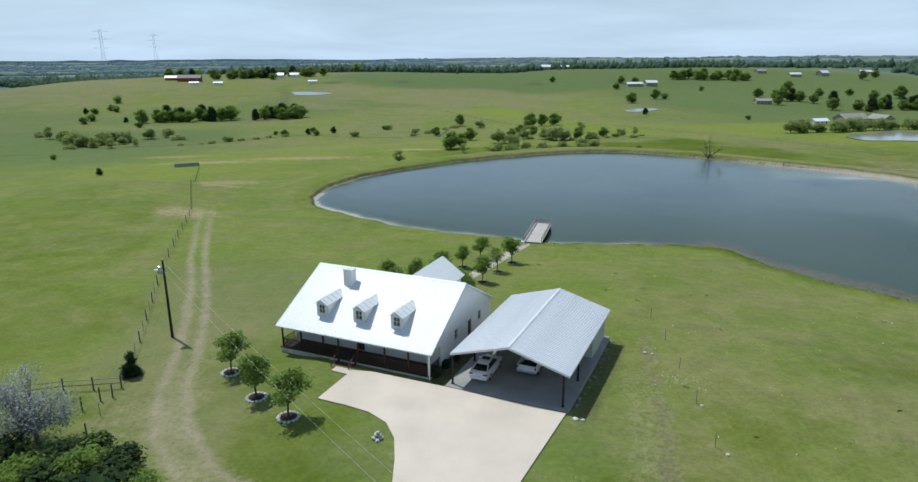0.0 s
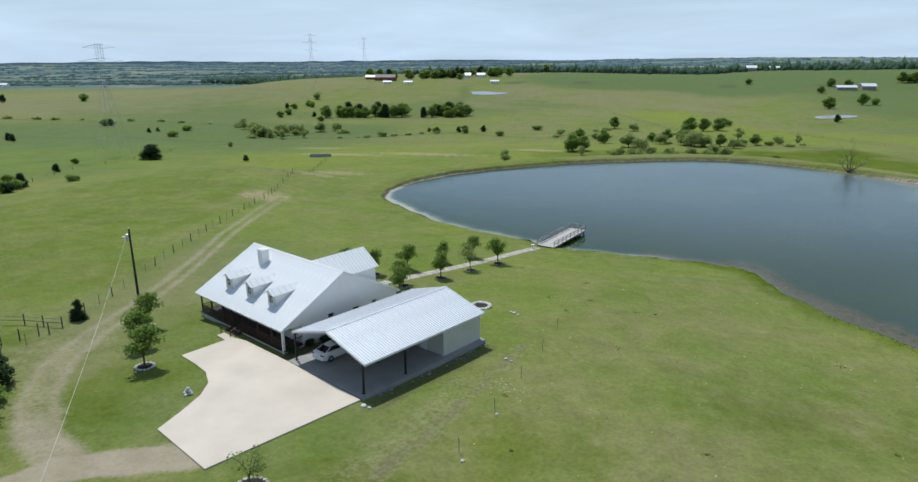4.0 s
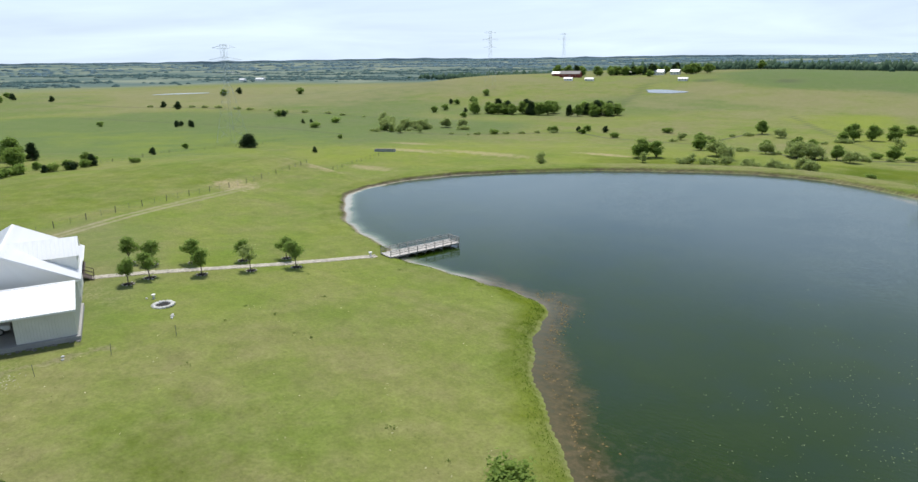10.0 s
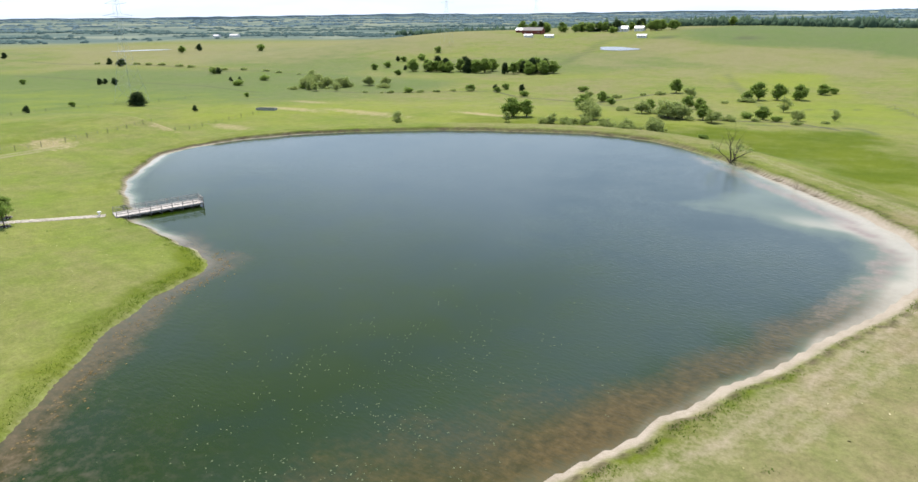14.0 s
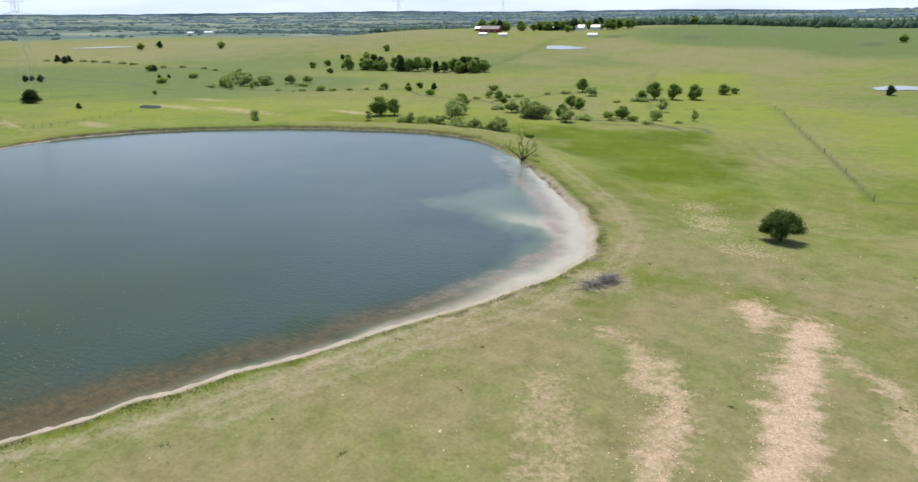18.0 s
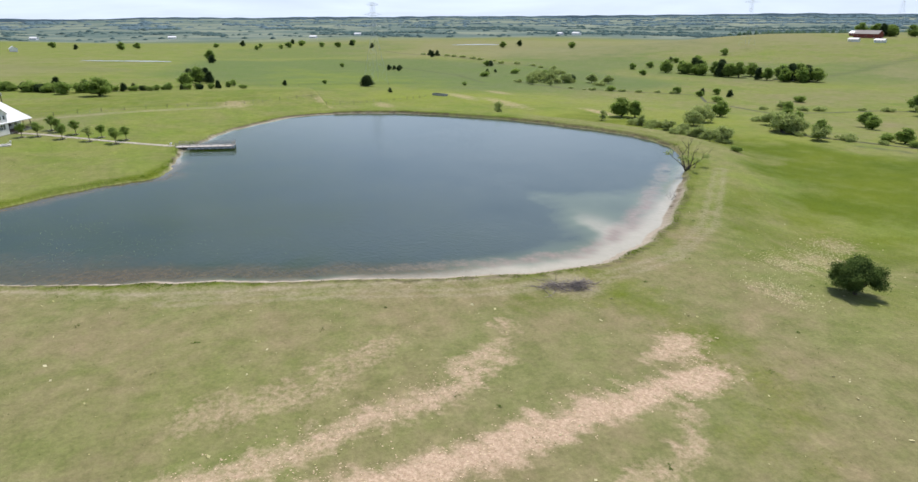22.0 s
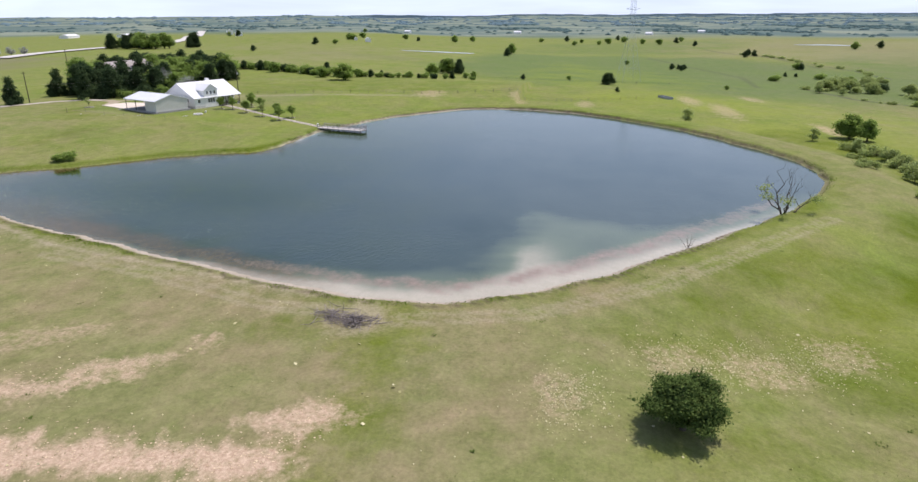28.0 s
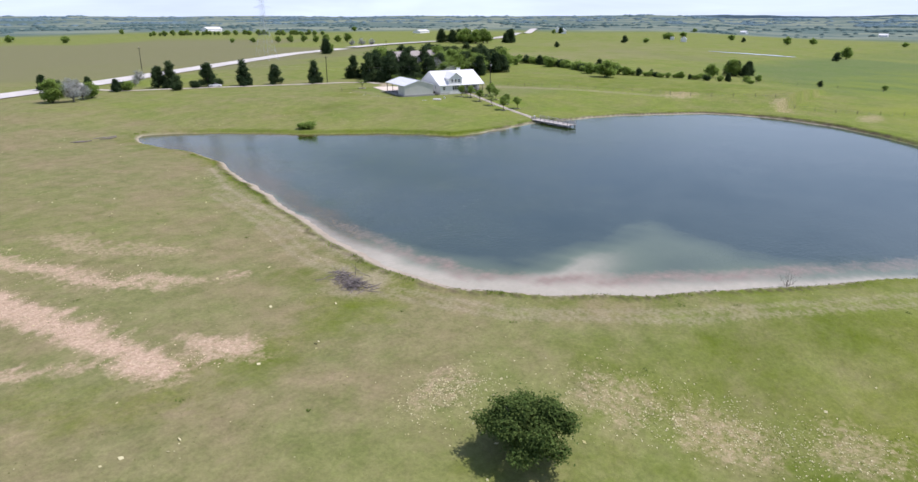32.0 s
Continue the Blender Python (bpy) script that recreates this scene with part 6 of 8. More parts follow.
def pickup(m, label):
    car = thing("pickup_truck", m, label, "truck")
    part("body", Geo().loft(body_rings([(-0.62, 0.42, 1.12, 1.14, 0.86), (1.3, 0.42, 1.12, 1.14, 0.86), (1.6, 0.42, 1.1, 1.14, 0.84), (2.5, 0.42, 1.02, 1.08, 0.8), (2.72, 0.5, 0.94, 0.98, 0.74)], 0.98)), M["car_white"], car)
    part("cab", Geo().loft([[(x, -w, z0), (x, -t, z1), (x, t, z1), (x, w, z0)] for x, w, t, z0, z1 in ((-0.66, 0.9, 0.74, 1.1, 1.76), (-0.4, 0.9, 0.72, 1.1, 1.84), (0.6, 0.9, 0.72, 1.1, 1.84), (0.9, 0.9, 0.7, 1.1, 1.74), (1.55, 0.88, 0.8, 1.08, 1.12))]), M["tint"], car, "dark cab windows")
    part("roof", Geo().box(-0.6, -0.74, 1.82, 0.75, 0.74, 1.9, cut=0.04), M["car_white"], car)
    for s in (-1, 1):
        part("pillar", Geo().tube((-0.62, s * 0.9, 1.1), (-0.62, s * 0.74, 1.84), 0.07, n=5).tube((0.3, s * 0.91, 1.1), (0.3, s * 0.74, 1.84), 0.045, n=5).tube((1.5, s * 0.86, 1.1), (0.8, s * 0.72, 1.8), 0.045, n=5), M["car_white"], car)
        part("bed_side", Geo().box(-2.72, s * 0.92 - 0.06, 0.45, -0.62, s * 0.92 + 0.06, 1.14, cut=0.03), M["car_white"], car)
        part("tail_lamp", Geo().box(-2.76, s * 0.88 - 0.07, 0.78, -2.7, s * 0.88 + 0.07, 1.05), M["lamp_red"], car)
        part("headlamp", Geo().box(2.6, s * 0.68 - 0.2, 0.74, 2.76, s * 0.68 + 0.2, 0.92), M["lamp_clear"], car)
        part("mirror", Geo().box(0.95, s * 1.1 - 0.12, 1.15, 1.08, s * 1.1 + 0.1, 1.38), M["car_trim"], car)
        for x in (-1.75, 1.75):
            wheel(car, x, s * 0.86, 0.39, s)
    part("bed_floor", Geo().box(-2.68, -0.86, 0.6, -0.64, 0.86, 0.66), M["car_trim"], car)
    part("tailgate", Geo().box(-2.76, -0.84, 0.6, -2.68, 0.84, 1.13, cut=0.02), M["car_white"], car)
    part("bumper", Geo().box(-2.92, -0.9, 0.44, -2.74, 0.9, 0.6, cut=0.03), M["rim"], car, "chrome rear bumper")
    part("grille", Geo().box(2.7, -0.45, 0.62, 2.78, 0.45, 0.92), M["car_trim"], car)
    return car


sedan(Matrix.Translation((2.95, 57.2, PAD)) @ rot(66.6 + 2), "white sedan with tinted glass parked under the carport")
pickup(Matrix.Translation((7.75, 58.8, PAD)) @ rot(66.6), "white pickup truck parked under the carport")
sedan(on_ground(38.5, -12.5, 150), "white car standing under the trees by the lane")

# ---- fences, poles and wires ----
fpost = Geo().tube((0, 0, -0.3), (0, 0, 1.35), 0.075, 0.065, n=7).mesh("fence_post", M["post_wood"])
tpost = Geo().box(-0.02, -0.02, -0.2, 0.02, 0.02, 1.3).mesh("fence_post", M["rust"])


def wire_fence(pts, step, label, every=3, strands=(0.35, 0.65, 0.95, 1.25)):
    line = chain(pts, step)
    f = thing("wire_fence", on_ground(*line[0][:2]), label, "fence")
    o = f.matrix_world.inverted()
    tops = []
    for i, (x, y, a) in enumerate(line):
        g = ground_at(x, y)
        tops.append((x, y, g))
        part("fence_post", fpost if i % every == 0 else tpost, None, f, m=o @ pose(x, y, g, rng.uniform(-3, 3), rng.uniform(-3, 3), a))
    for z in strands:
        w = Geo()
        for (ax, ay, az), (bx, by, bz) in zip(tops, tops[1:]):
            w.tube((ax, ay, az + z), (bx, by, bz + z), 0.008, n=3, m=o, caps=False)
        part("wire", w, M["rust"], f)
    return f


wire_fence([(-29.4, 46), (-31.6, 56), (-34.3, 64.8), (-40, 80.4), (-46.5, 100), (-56.5, 132), (-66, 155), (-78, 185), (-89, 217)], 3.4, "old wire fence on weathered posts along the track", 2)
wire_fence([(-133, 100), (-130, 126), (-155, 165), (-165, 210), (-182, 245)], 6, "far wire fence across the pasture")
wire_fence([(200, 252), (152, 240), (131.6, 292), (99.5, 385), (91, 404)], 8, "long straight wire fence beyond the dam")
wire_fence([(19.5, 38), (21.3, 52), (22.6, 66), (23.2, 80)], 9.0, "thin steel posts of an unfinished fence", 99, ())
rail_fence = thing("rail_fence", on_ground(-31, 54.5), "grey pipe corral rails beside the track", "fence")
o = rail_fence.matrix_world.inverted()
for a, b in (((-31, 54.5), (-33.4, 54.1)), ((-33.4, 54.1), (-36.0, 53.8)), ((-36.0, 53.8), (-40.5, 52.2))):
    ga, gb = ground_at(*a), ground_at(*b)
    part("fence_post", fpost, None, rail_fence, m=o @ pose(*a, ga))
    for z in (0.55, 1.05):
        part("rail", Geo().tube((*a, ga + z), (*b, gb + z), 0.045, n=6, m=o), M["grey_wood"] if z > 1 else M["post_wood"], rail_fence)
for x, y in ((-31.6, 52.0), (-32.2, 50.2), (-32.6, 48.4)):
    part("fence_post", fpost, None, rail_fence, m=o @ pose(x, y, ground_at(x, y)))
part("fence_post", fpost, None, rail_fence, m=o @ pose(-40.5, 52.2, ground_at(-40.5, 52.2)))


def utility_pole(x, y, high, label, lamp=False, lean=0.0):
    u = thing("utility_pole", on_ground(x, y), label, "utility pole", "poles along the service line")
    part("pole", Geo().tube((0, 0, -0.5), (lean, 0, high), 0.17, 0.11, n=10), M["pole_wood"], u)
    part("insulator", Geo().tube((lean, 0, high), (lean, 0, high + 0.22), 0.05, 0.03, n=8), M["trim"], u)
    if lamp:
        part("transformer", Geo().tube((lean - 0.42, 0, high - 1.5), (lean - 0.42, 0, high - 0.75), 0.26, n=12).tube((lean - 0.42, 0, high - 0.75), (lean - 0.42, 0, high - 0.68), 0.2, 0.05, n=12), M["rim"], u, "grey transformer can")
        part("arm", Geo().tube((lean, 0, high - 1.2), (lean - 0.5, -0.3, high - 1.0), 0.03, n=6).box(lean - 0.85, -0.45, high - 1.08, lean - 0.45, -0.2, high - 0.96), M["trim"], u, "yard lamp on a short arm")
    else:
        part("crossarm", Geo().box(-0.9, -0.05, high - 0.55, 0.9, 0.05, high - 0.43), M["pole_wood"], u)
    return u


utility_pole(-31.4, 66.2, 8.9, "dark creosoted pole with transformer and yard lamp", True)
utility_pole(0.0, 7.0, 10.2, "dark wooden pole beside the lane")
utility_pole(15.7, -116, 11, "dark wooden pole beyond the road")
utility_pole(-127, -86, 11, "dark wooden pole behind the grove")


def span(a, b, sag, r, label):
    g = Geo()
    a, b = Vector(a), Vector(b)
    last = a
    for i in range(1, 25):
        t = i / 24
        p = a.lerp(b, t) - Vector((0, 0, sag * 4 * t * (1 - t)))
        g.tube(last, p, r, n=4, caps=False)
        last = p
    return tagged(part("power_wire", g, M["wire"]), label, "wire", "service wires")


z1 = ground_at(-31.4, 66.2) + 8.9
utility_pole(38.2, -17.5, 9.2, "dark wooden pole behind a juniper")
z3 = ground_at(38.2, -17.5) + 9.1
span((-31.4, 66.2, z1 - 0.2), (38.0, -17.5, z3), 2.0, 0.007, "pale service wire between two poles")
span((-31.7, 66.0, z1 - 0.7), (37.5, -17.9, z3 - 0.5), 2.5, 0.007, "pale service wire between two poles")


def lattice_tower(x, y, high, turn):
    t = thing("lattice_tower", on_ground(x, y, turn), "tall galvanised lattice power pylon", "pylon", "power line pylons")
    half = lambda z: 4.2 * (1 - z / (high * 0.62)) + 1.0 if z < high * 0.62 else 1.0
    zs = [0, high * 0.16, high * 0.3, high * 0.42, high * 0.52, high * 0.62, high * 0.72, high * 0.82, high * 0.92, high]
    corners = lambda z: [Vector((sx * half(z), sy * half(z), z)) for sx, sy in ((-1, -1), (1, -1), (1, 1), (-1, 1))]
    for k in range(4):
        ring = [Vector((0.05 * math.cos(q * math.pi / 2), 0.05 * math.sin(q * math.pi / 2), 0)) for q in range(4)]
        part("leg", Geo().loft([[tuple(corners(z)[k] + o) for o in ring] for z in (0, high * 0.62, high)]), M["lattice"], t)
    for k in range(4):
        g = Geo()
        for a, b in zip(zs, zs[1:]):
            p, q = corners(a), corners(b)
            g.tube(p[k], q[(k + 1) % 4], 0.02, n=3, caps=False).tube(p[(k + 1) % 4], q[k], 0.02, n=3, caps=False).tube(q[k], q[(k + 1) % 4], 0.02, n=3, caps=False)
        part("lattice", g, M["lattice"], t)
    for z, w in ((high * 0.7, 7.5), (high * 0.84, 9.0), (high * 0.96, 6.5)):
        g = Geo()
        for s in (-1, 1):
            g.tube((0, s, z), (s * 0 + w, 0, z + 0.4), 0.045, n=3).tube((0, s, z), (-w, 0, z + 0.4), 0.045, n=3).tube((0, s, z + 1.6), (w, 0, z + 0.4), 0.045, n=3).tube((0, s, z + 1.6), (-w, 0, z + 0.4), 0.045, n=3)
        part("crossarm", g, M["lattice"], t)
    return t


for x, y, h, a in ((-186.5, 212.5, 44, 20), (-326, 604, 55, 15), (-430, 930, 58, 15), (-72, -135, 36, 20)):
    lattice_tower(x, y, h, a)
trough = thing("cattle_trough", on_ground(-96, 223, 25), "long dark steel cattle trough beside the fence", "trough")
part("tank", Geo().box(-4, -1.2, 0, 4, -1.1, 0.9).box(-4, 1.1, 0, 4, 1.2, 0.9).box(-4, -1.1, 0, -3.9, 1.1, 0.9).box(3.9, -1.1, 0, 4, 1.1, 0.9).box(-3.9, -1.1, 0.05, 3.9, 1.1, 0.1), surface("galvanised_tank", (0.30, 0.32, 0.34), 0.6, 0.2, 0.7, 2), trough)
part("trough_water", Geo().box(-3.9, -1.1, 0.1, 3.9, 1.1, 0.7), M["tint"], trough)

# ---- trees and bushes ----
def leaf_mesh(name, blobs, clumps, each, leaf, mat, seed, spread=0.35, shell=0.55):
    """Leaves in clumps over the outer part of a few round masses (x, y, z, rx, ry, rz)."""
    r = np.random.RandomState(seed)
    b = np.array(blobs, float)
    vol = b[:, 3] * b[:, 4] + b[:, 3] * b[:, 5]
    pick = r.choice(len(b), clumps, p=vol / vol.sum())
    d = r.normal(size=(clumps, 3))
    d /= np.linalg.norm(d, axis=1)[:, None]
    rad = (shell + (1 - shell) * r.uniform(size=clumps) ** 0.7) * r.uniform(0.85, 1.12, clumps)
    c = b[pick, :3] + d * b[pick, 3:] * rad[:, None]
    n = clumps * each
    cen = np.repeat(c, each, 0) + r.normal(size=(n, 3)) * spread * np.array([1, 1, 0.7])
    nor = np.repeat(d, each, 0) * 0.6 + r.normal(size=(n, 3)) * 0.7 + np.array([0, 0, 1.1])
    nor /= np.linalg.norm(nor, axis=1)[:, None]
    t = np.cross(nor, r.normal(size=(n, 3)))
    t /= np.linalg.norm(t, axis=1)[:, None] + 1e-9
    s = np.cross(nor, t)
    size = (leaf * r.uniform(0.55, 1.35, n))[:, None]
    v = np.stack([cen - t * size, cen + s * size * 0.62, cen + t * size, cen - s * size * 0.62], 1).reshape(-1, 3)
    me = bpy.data.meshes.new(name)
    me.vertices.add(4 * n)
    me.vertices.foreach_set("co", v.astype(np.float32).ravel())
    me.loops.add(4 * n)
    me.loops.foreach_set("vertex_index", np.arange(4 * n, dtype=np.int32))
    me.polygons.add(n)
    me.polygons.foreach_set("loop_start", np.arange(0, 4 * n, 4, dtype=np.int32))
    me.update(calc_edges=True)
    me.materials.append(mat)
    return me


def limbs(g, base, tip, r0, seed, forks=3, depth=2, bend=0.25):
    """A limb from base to tip that bends and forks."""
    q = random.Random(seed)
    base, tip = Vector(base), Vector(tip)
    a, ln = base, (tip - base).length
    for i in range(1, 5):
        b = base.lerp(tip, i / 4) + Vector((q.uniform(-1, 1), q.uniform(-1, 1), q.uniform(-0.5, 0.5))) * ln * bend * 0.25 * (i < 4 or 0.5)
        g.tube(a, b, r0 * (1 - 0.2 * (i - 1)), r0 * (1 - 0.2 * i), n=6 if depth else 4, caps=False)
        if depth and i >= 2:
            for k in range(max(1, forks // 2)):
                w = Vector((q.uniform(-1, 1), q.uniform(-1, 1), q.uniform(0.1, 0.9))).normalized()
                limbs(g, b, b + (w + (tip - base).normalized() * 0.6).normalized() * ln * q.uniform(0.35, 0.6), r0 * (1 - 0.2 * i) * 0.65 + 0.004, q.random(), forks, depth - 1, bend)
        a = b
    return g


PROTO = {}


def plant(kind, x, y, size=1.0, turn=None, label="", group="", lift=0.0, tall=1.0):
    """A copy of one of the plants below, standing at x, y."""
    turn = rng.uniform(0, 360) if turn is None else turn
    m = pose(x, y, ground_at(x, y) + lift, 0, 0, turn) @ Matrix.Diagonal((size, size, size * tall, 1))
    fresh = kind not in PROTO
    if fresh:
        PROTO[kind] = RECIPES[kind]()
        ob = PROTO[kind]
        ob.matrix_world = m
    else:
        ob = copy_thing(PROTO[kind], m)
    ob.matrix_basis = m
    return tagged(ob, label, "", group)


def tree_of(name, label, category, blobs, clumps, each, leaf, mat, trunk_h, r, seed, arms=7, spread=0.35, shell=0.55, bark="bark"):
    t = new(name)
    t.empty_display_size = 0.3
    tagged(t, label, category)
    g = Geo()
    q = random.Random(seed)
    g.tube((0, 0, -0.3), (0.05, 0.02, trunk_h), r * 1.25, r, n=8, caps=False)
    for i in range(arms):
        b = blobs[i % len(blobs)]
        tip = Vector(b[:3]) + Vector((q.uniform(-1, 1) * b[3], q.uniform(-1, 1) * b[4], q.uniform(-0.4, 0.6) * b[5])) * 0.6
        limbs(g, (0.05, 0.02, trunk_h * q.uniform(0.75, 1.0)), tip, r * 0.6, seed * 31 + i, 2, 1)
    part("trunk", g, M[bark], t)
    part("crown", leaf_mesh("crown", blobs, clumps, each, leaf, M[mat], seed, spread, shell), None, t)
    return t


def lumps(seed, n, cx, cz, rx, rz, r0, r1, cone=0.0):
    """Round masses that make up a crown with an uneven outline."""
    q = random.Random(seed)
    out = []
    for i in range(n):
        a, h = q.uniform(0, 6.283), q.uniform(-1, 1)
        k = math.sqrt(max(0.0, 1 - h * h)) * q.uniform(0.35, 1.0) * (1 - cone * (h + 1) / 2) if cone < 0.4 else (1 - (0.5 + 0.5 * cone) * (h + 1) / 2) * q.uniform(0.35, 1.0)
        rr = q.uniform(r0, r1) * (1 - 0.5 * cone * (h + 1) / 2)
        out.append((cx + math.cos(a) * rx * k, math.sin(a) * rx * k, cz + h * rz, rr, rr, rr * q.uniform(0.6, 0.85)))
    return out


RECIPES = {
    "young_a": lambda: tree_of("young_oak", "young oak with a rounded green crown on the lawn", "tree", lumps(1, 9, 0.1, 2.75, 1.15, 0.85, 0.5, 0.85), 260, 9, 0.13, "oak", 1.3, 0.07, 1, 8, 0.2),
    "young_b": lambda: tree_of("young_oak", "young oak with a loose green crown on the lawn", "tree", lumps(2, 8, -0.1, 2.6, 1.25, 0.75, 0.45, 0.8), 220, 9, 0.13, "oak", 1.25, 0.07, 2, 8, 0.2),
    "young_pale": lambda: tree_of("young_elm", "young tree with thin pale green leaves", "tree", lumps(3, 8, 0.0, 2.7, 1.2, 0.8, 0.4, 0.75), 130, 8, 0.12, "willow", 1.4, 0.06, 3, 9, 0.2),
    "sapling": lambda: tree_of("sapling", "thin leafy sapling in a stone ring", "tree", lumps(4, 7, 0.0, 2.1, 1.1, 0.7, 0.35, 0.6), 70, 6, 0.11, "willow", 1.0, 0.045, 4, 9, 0.2),
    "lone": lambda: tree_of("juniper_tree", "broad dark juniper standing alone in the pasture", "tree", lumps(5, 24, 0.0, 2.5, 2.45, 1.4, 0.42, 0.9, 0.05) + [(-2.3, 0.5, 1.7, 0.9, 0.8, 0.6), (2.4, -0.7, 1.9, 0.9, 0.8, 0.6), (0.5, 0.6, 4.0, 0.9, 0.9, 0.6), (-1.1, -0.8, 3.8, 0.8, 0.8, 0.6), (1.6, 0.3, 3.6, 0.9, 0.8, 0.6), (2.5, 1.2, 2.8, 0.8, 0.8, 0.5), (-2.2, -1.3, 2.8, 0.9, 0.9, 0.6), (0.4, -2.4, 1.8, 0.9, 0.8, 0.6), (-0.8, 2.4, 1.9, 0.9, 0.9, 0.6), (1.2, -1.9, 3.0, 0.8, 0.8, 0.6), (-1.6, 1.6, 3.1, 0.8, 0.8, 0.6)], 2100, 14, 0.11, "lone_juniper", 1.0, 0.24, 5, 16, 0.3, 0.45),
    "juniper_a": lambda: tree_of("juniper_tree", "dark dense juniper tree", "tree", lumps(6, 34, 0.0, 3.7, 2.6, 3.1, 0.9, 1.5, 0.55), 980, 10, 0.22, "juniper", 1.6, 0.22, 6, 10, 0.35),
    "juniper_b": lambda: tree_of("juniper_tree", "dark juniper with a pointed crown", "tree", lumps(7, 36, 0.0, 4.0, 2.5, 3.6, 0.8, 1.35, 0.8), 980, 10, 0.22, "juniper", 1.5, 0.22, 7, 10, 0.35),
    "oak_a": lambda: tree_of("oak_tree", "broad green oak tree", "tree", lumps(8, 20, 0.0, 4.1, 3.4, 2.2, 1.0, 1.8, 0.1), 600, 10, 0.27, "oak", 2.0, 0.26, 8, 12, 0.45),
    "oak_b": lambda: tree_of("oak_tree", "green oak tree with an uneven crown", "tree", lumps(9, 18, 0.3, 3.7, 3.1, 2.3, 0.9, 1.7, 0.2), 480, 10, 0.30, "bush", 1.9, 0.24, 9, 12, 0.45),
    "willow_a": lambda: tree_of("willow_tree", "light green willow thicket", "willow", lumps(10, 16, 0.0, 2.6, 3.0, 1.4, 0.8, 1.5), 420, 9, 0.22, "willow", 0.8, 0.12, 10, 14, 0.4),
    "willow_b": lambda: tree_of("willow_tree", "sparse light green willow", "willow", lumps(11, 12, 0.0, 2.9, 2.2, 1.6, 0.6, 1.1), 200, 8, 0.20, "willow", 1.0, 0.10, 11, 14, 0.4),
    "brush": lambda: tree_of("brush_thicket", "low grey-green brush along the creek", "bush", lumps(21, 16, 0.0, 1.0, 3.4, 0.7, 0.5, 1.0), 260, 8, 0.20, "willow", 0.3, 0.07, 21, 12, 0.4, 0.4),
    "bush_a": lambda: tree_of("bush", "low rounded bush with green leaves", "bush", lumps(12, 12, 0.0, 0.95, 1.3, 0.5, 0.5, 0.9), 240, 9, 0.16, "bush", 0.3, 0.06, 12, 10, 0.25, 0.5),
    "bush_b": lambda: tree_of("bush", "low dark green juniper bush", "bush", lumps(13, 12, 0.0, 1.0, 1.2, 0.6, 0.5, 0.9), 240, 9, 0.18, "juniper", 0.3, 0.06, 13, 10, 0.25, 0.5),
    "small_tree": lambda: tree_of("small_tree", "small green tree far out in the pasture", "tree", lumps(14, 12, 0.0, 1.9, 1.7, 1.2, 0.6, 1.1, 0.2), 190, 8, 0.27, "oak", 0.6, 0.14, 14, 6, 0.35),
    "small_cedar": lambda: tree_of("cedar_tree", "small dark cedar far out in the pasture", "tree", lumps(15, 12, 0.0, 2.0, 1.5, 1.3, 0.6, 1.1, 0.45), 190, 8, 0.26, "juniper", 0.7, 0.12, 15, 6, 0.3),
    "pale": lambda: tree_of("leafless_tree", "leafless pale grey thorny tree", "tree", lumps(16, 18, 0.0, 3.2, 2.6, 2.0, 0.8, 1.4), 900, 10, 0.075, "twigs", 1.2, 0.15, 16, 48, 0.4, 0.3, "dead"),
}

# trees in the yard
for k, (x, y, kind, s) in enumerate(((-21.9, 57.7, "young_a", 1.05), (-17.8, 52.6, "young_b", 1.08), (-14.0, 49.1, "young_a", 1.1))):
    stone_ring("planter_ring", x, y, 0.85, 15, "ring of whitewashed stones filled with dark mulch", "planter", group="stone planters")
    plant(kind, x, y, s, group="young trees in stone rings", lift=0.05)
stone_ring("planter_ring", 7.8, 36.1, 1.25, 20, "wide ring of pale stones filled with dark mulch", "planter", group="stone planters", meshes=greys)
plant("sapling", 7.8, 36.1, 1.0, lift=0.05)
for x, y, kind, s in ((-9.0, 82.6, "young_a", 1.0), (0.9, 77.8, "young_b", 0.95), (0.1, 81.2, "young_a", 0.95), (-6.0, 84.6, "young_b", 1.0), (-3.0, 89.6, "young_a", 1.0), (3.2, 87.4, "young_b", 1.0), (0.3, 96.2, "young_b", 0.9),
                      (5.6, 94.1, "young_pale", 1.05), (3.1, 102.5, "young_a", 0.95), (8.2, 100.6, "young_a", 1.08)):
    stone_ring("tree_bed", x, y, 0.8, 9, "round bed of dark mulch edged with stones", "tree bed", group="tree beds beside the path", meshes=greys, size=0.8)
    plant(kind, x, y, s, group="young trees along the path", lift=0.05)
plant("juniper_b", -31.2, 56.9, 0.32, label="small dark cedar beside the track", tall=1.0)
plant("bush_a", 66.5, 77.0, 1.45, tall=0.75, label="green bush on the pond's bank")
plant("lone", 145.3, 199.8, 0.97, tall=1.06)
for x, y, s in ((-1.9, 56.6, 0.42), (-1.0, 58.6, 0.36), (-0.2, 60.6, 0.40), (0.7, 62.8, 0.34), (2.4, 66.6, 0.38)):
    plant("bush_b", x, y, s, group="shrubs along the gable wall", label="small dark shrub in the bed beside the house")
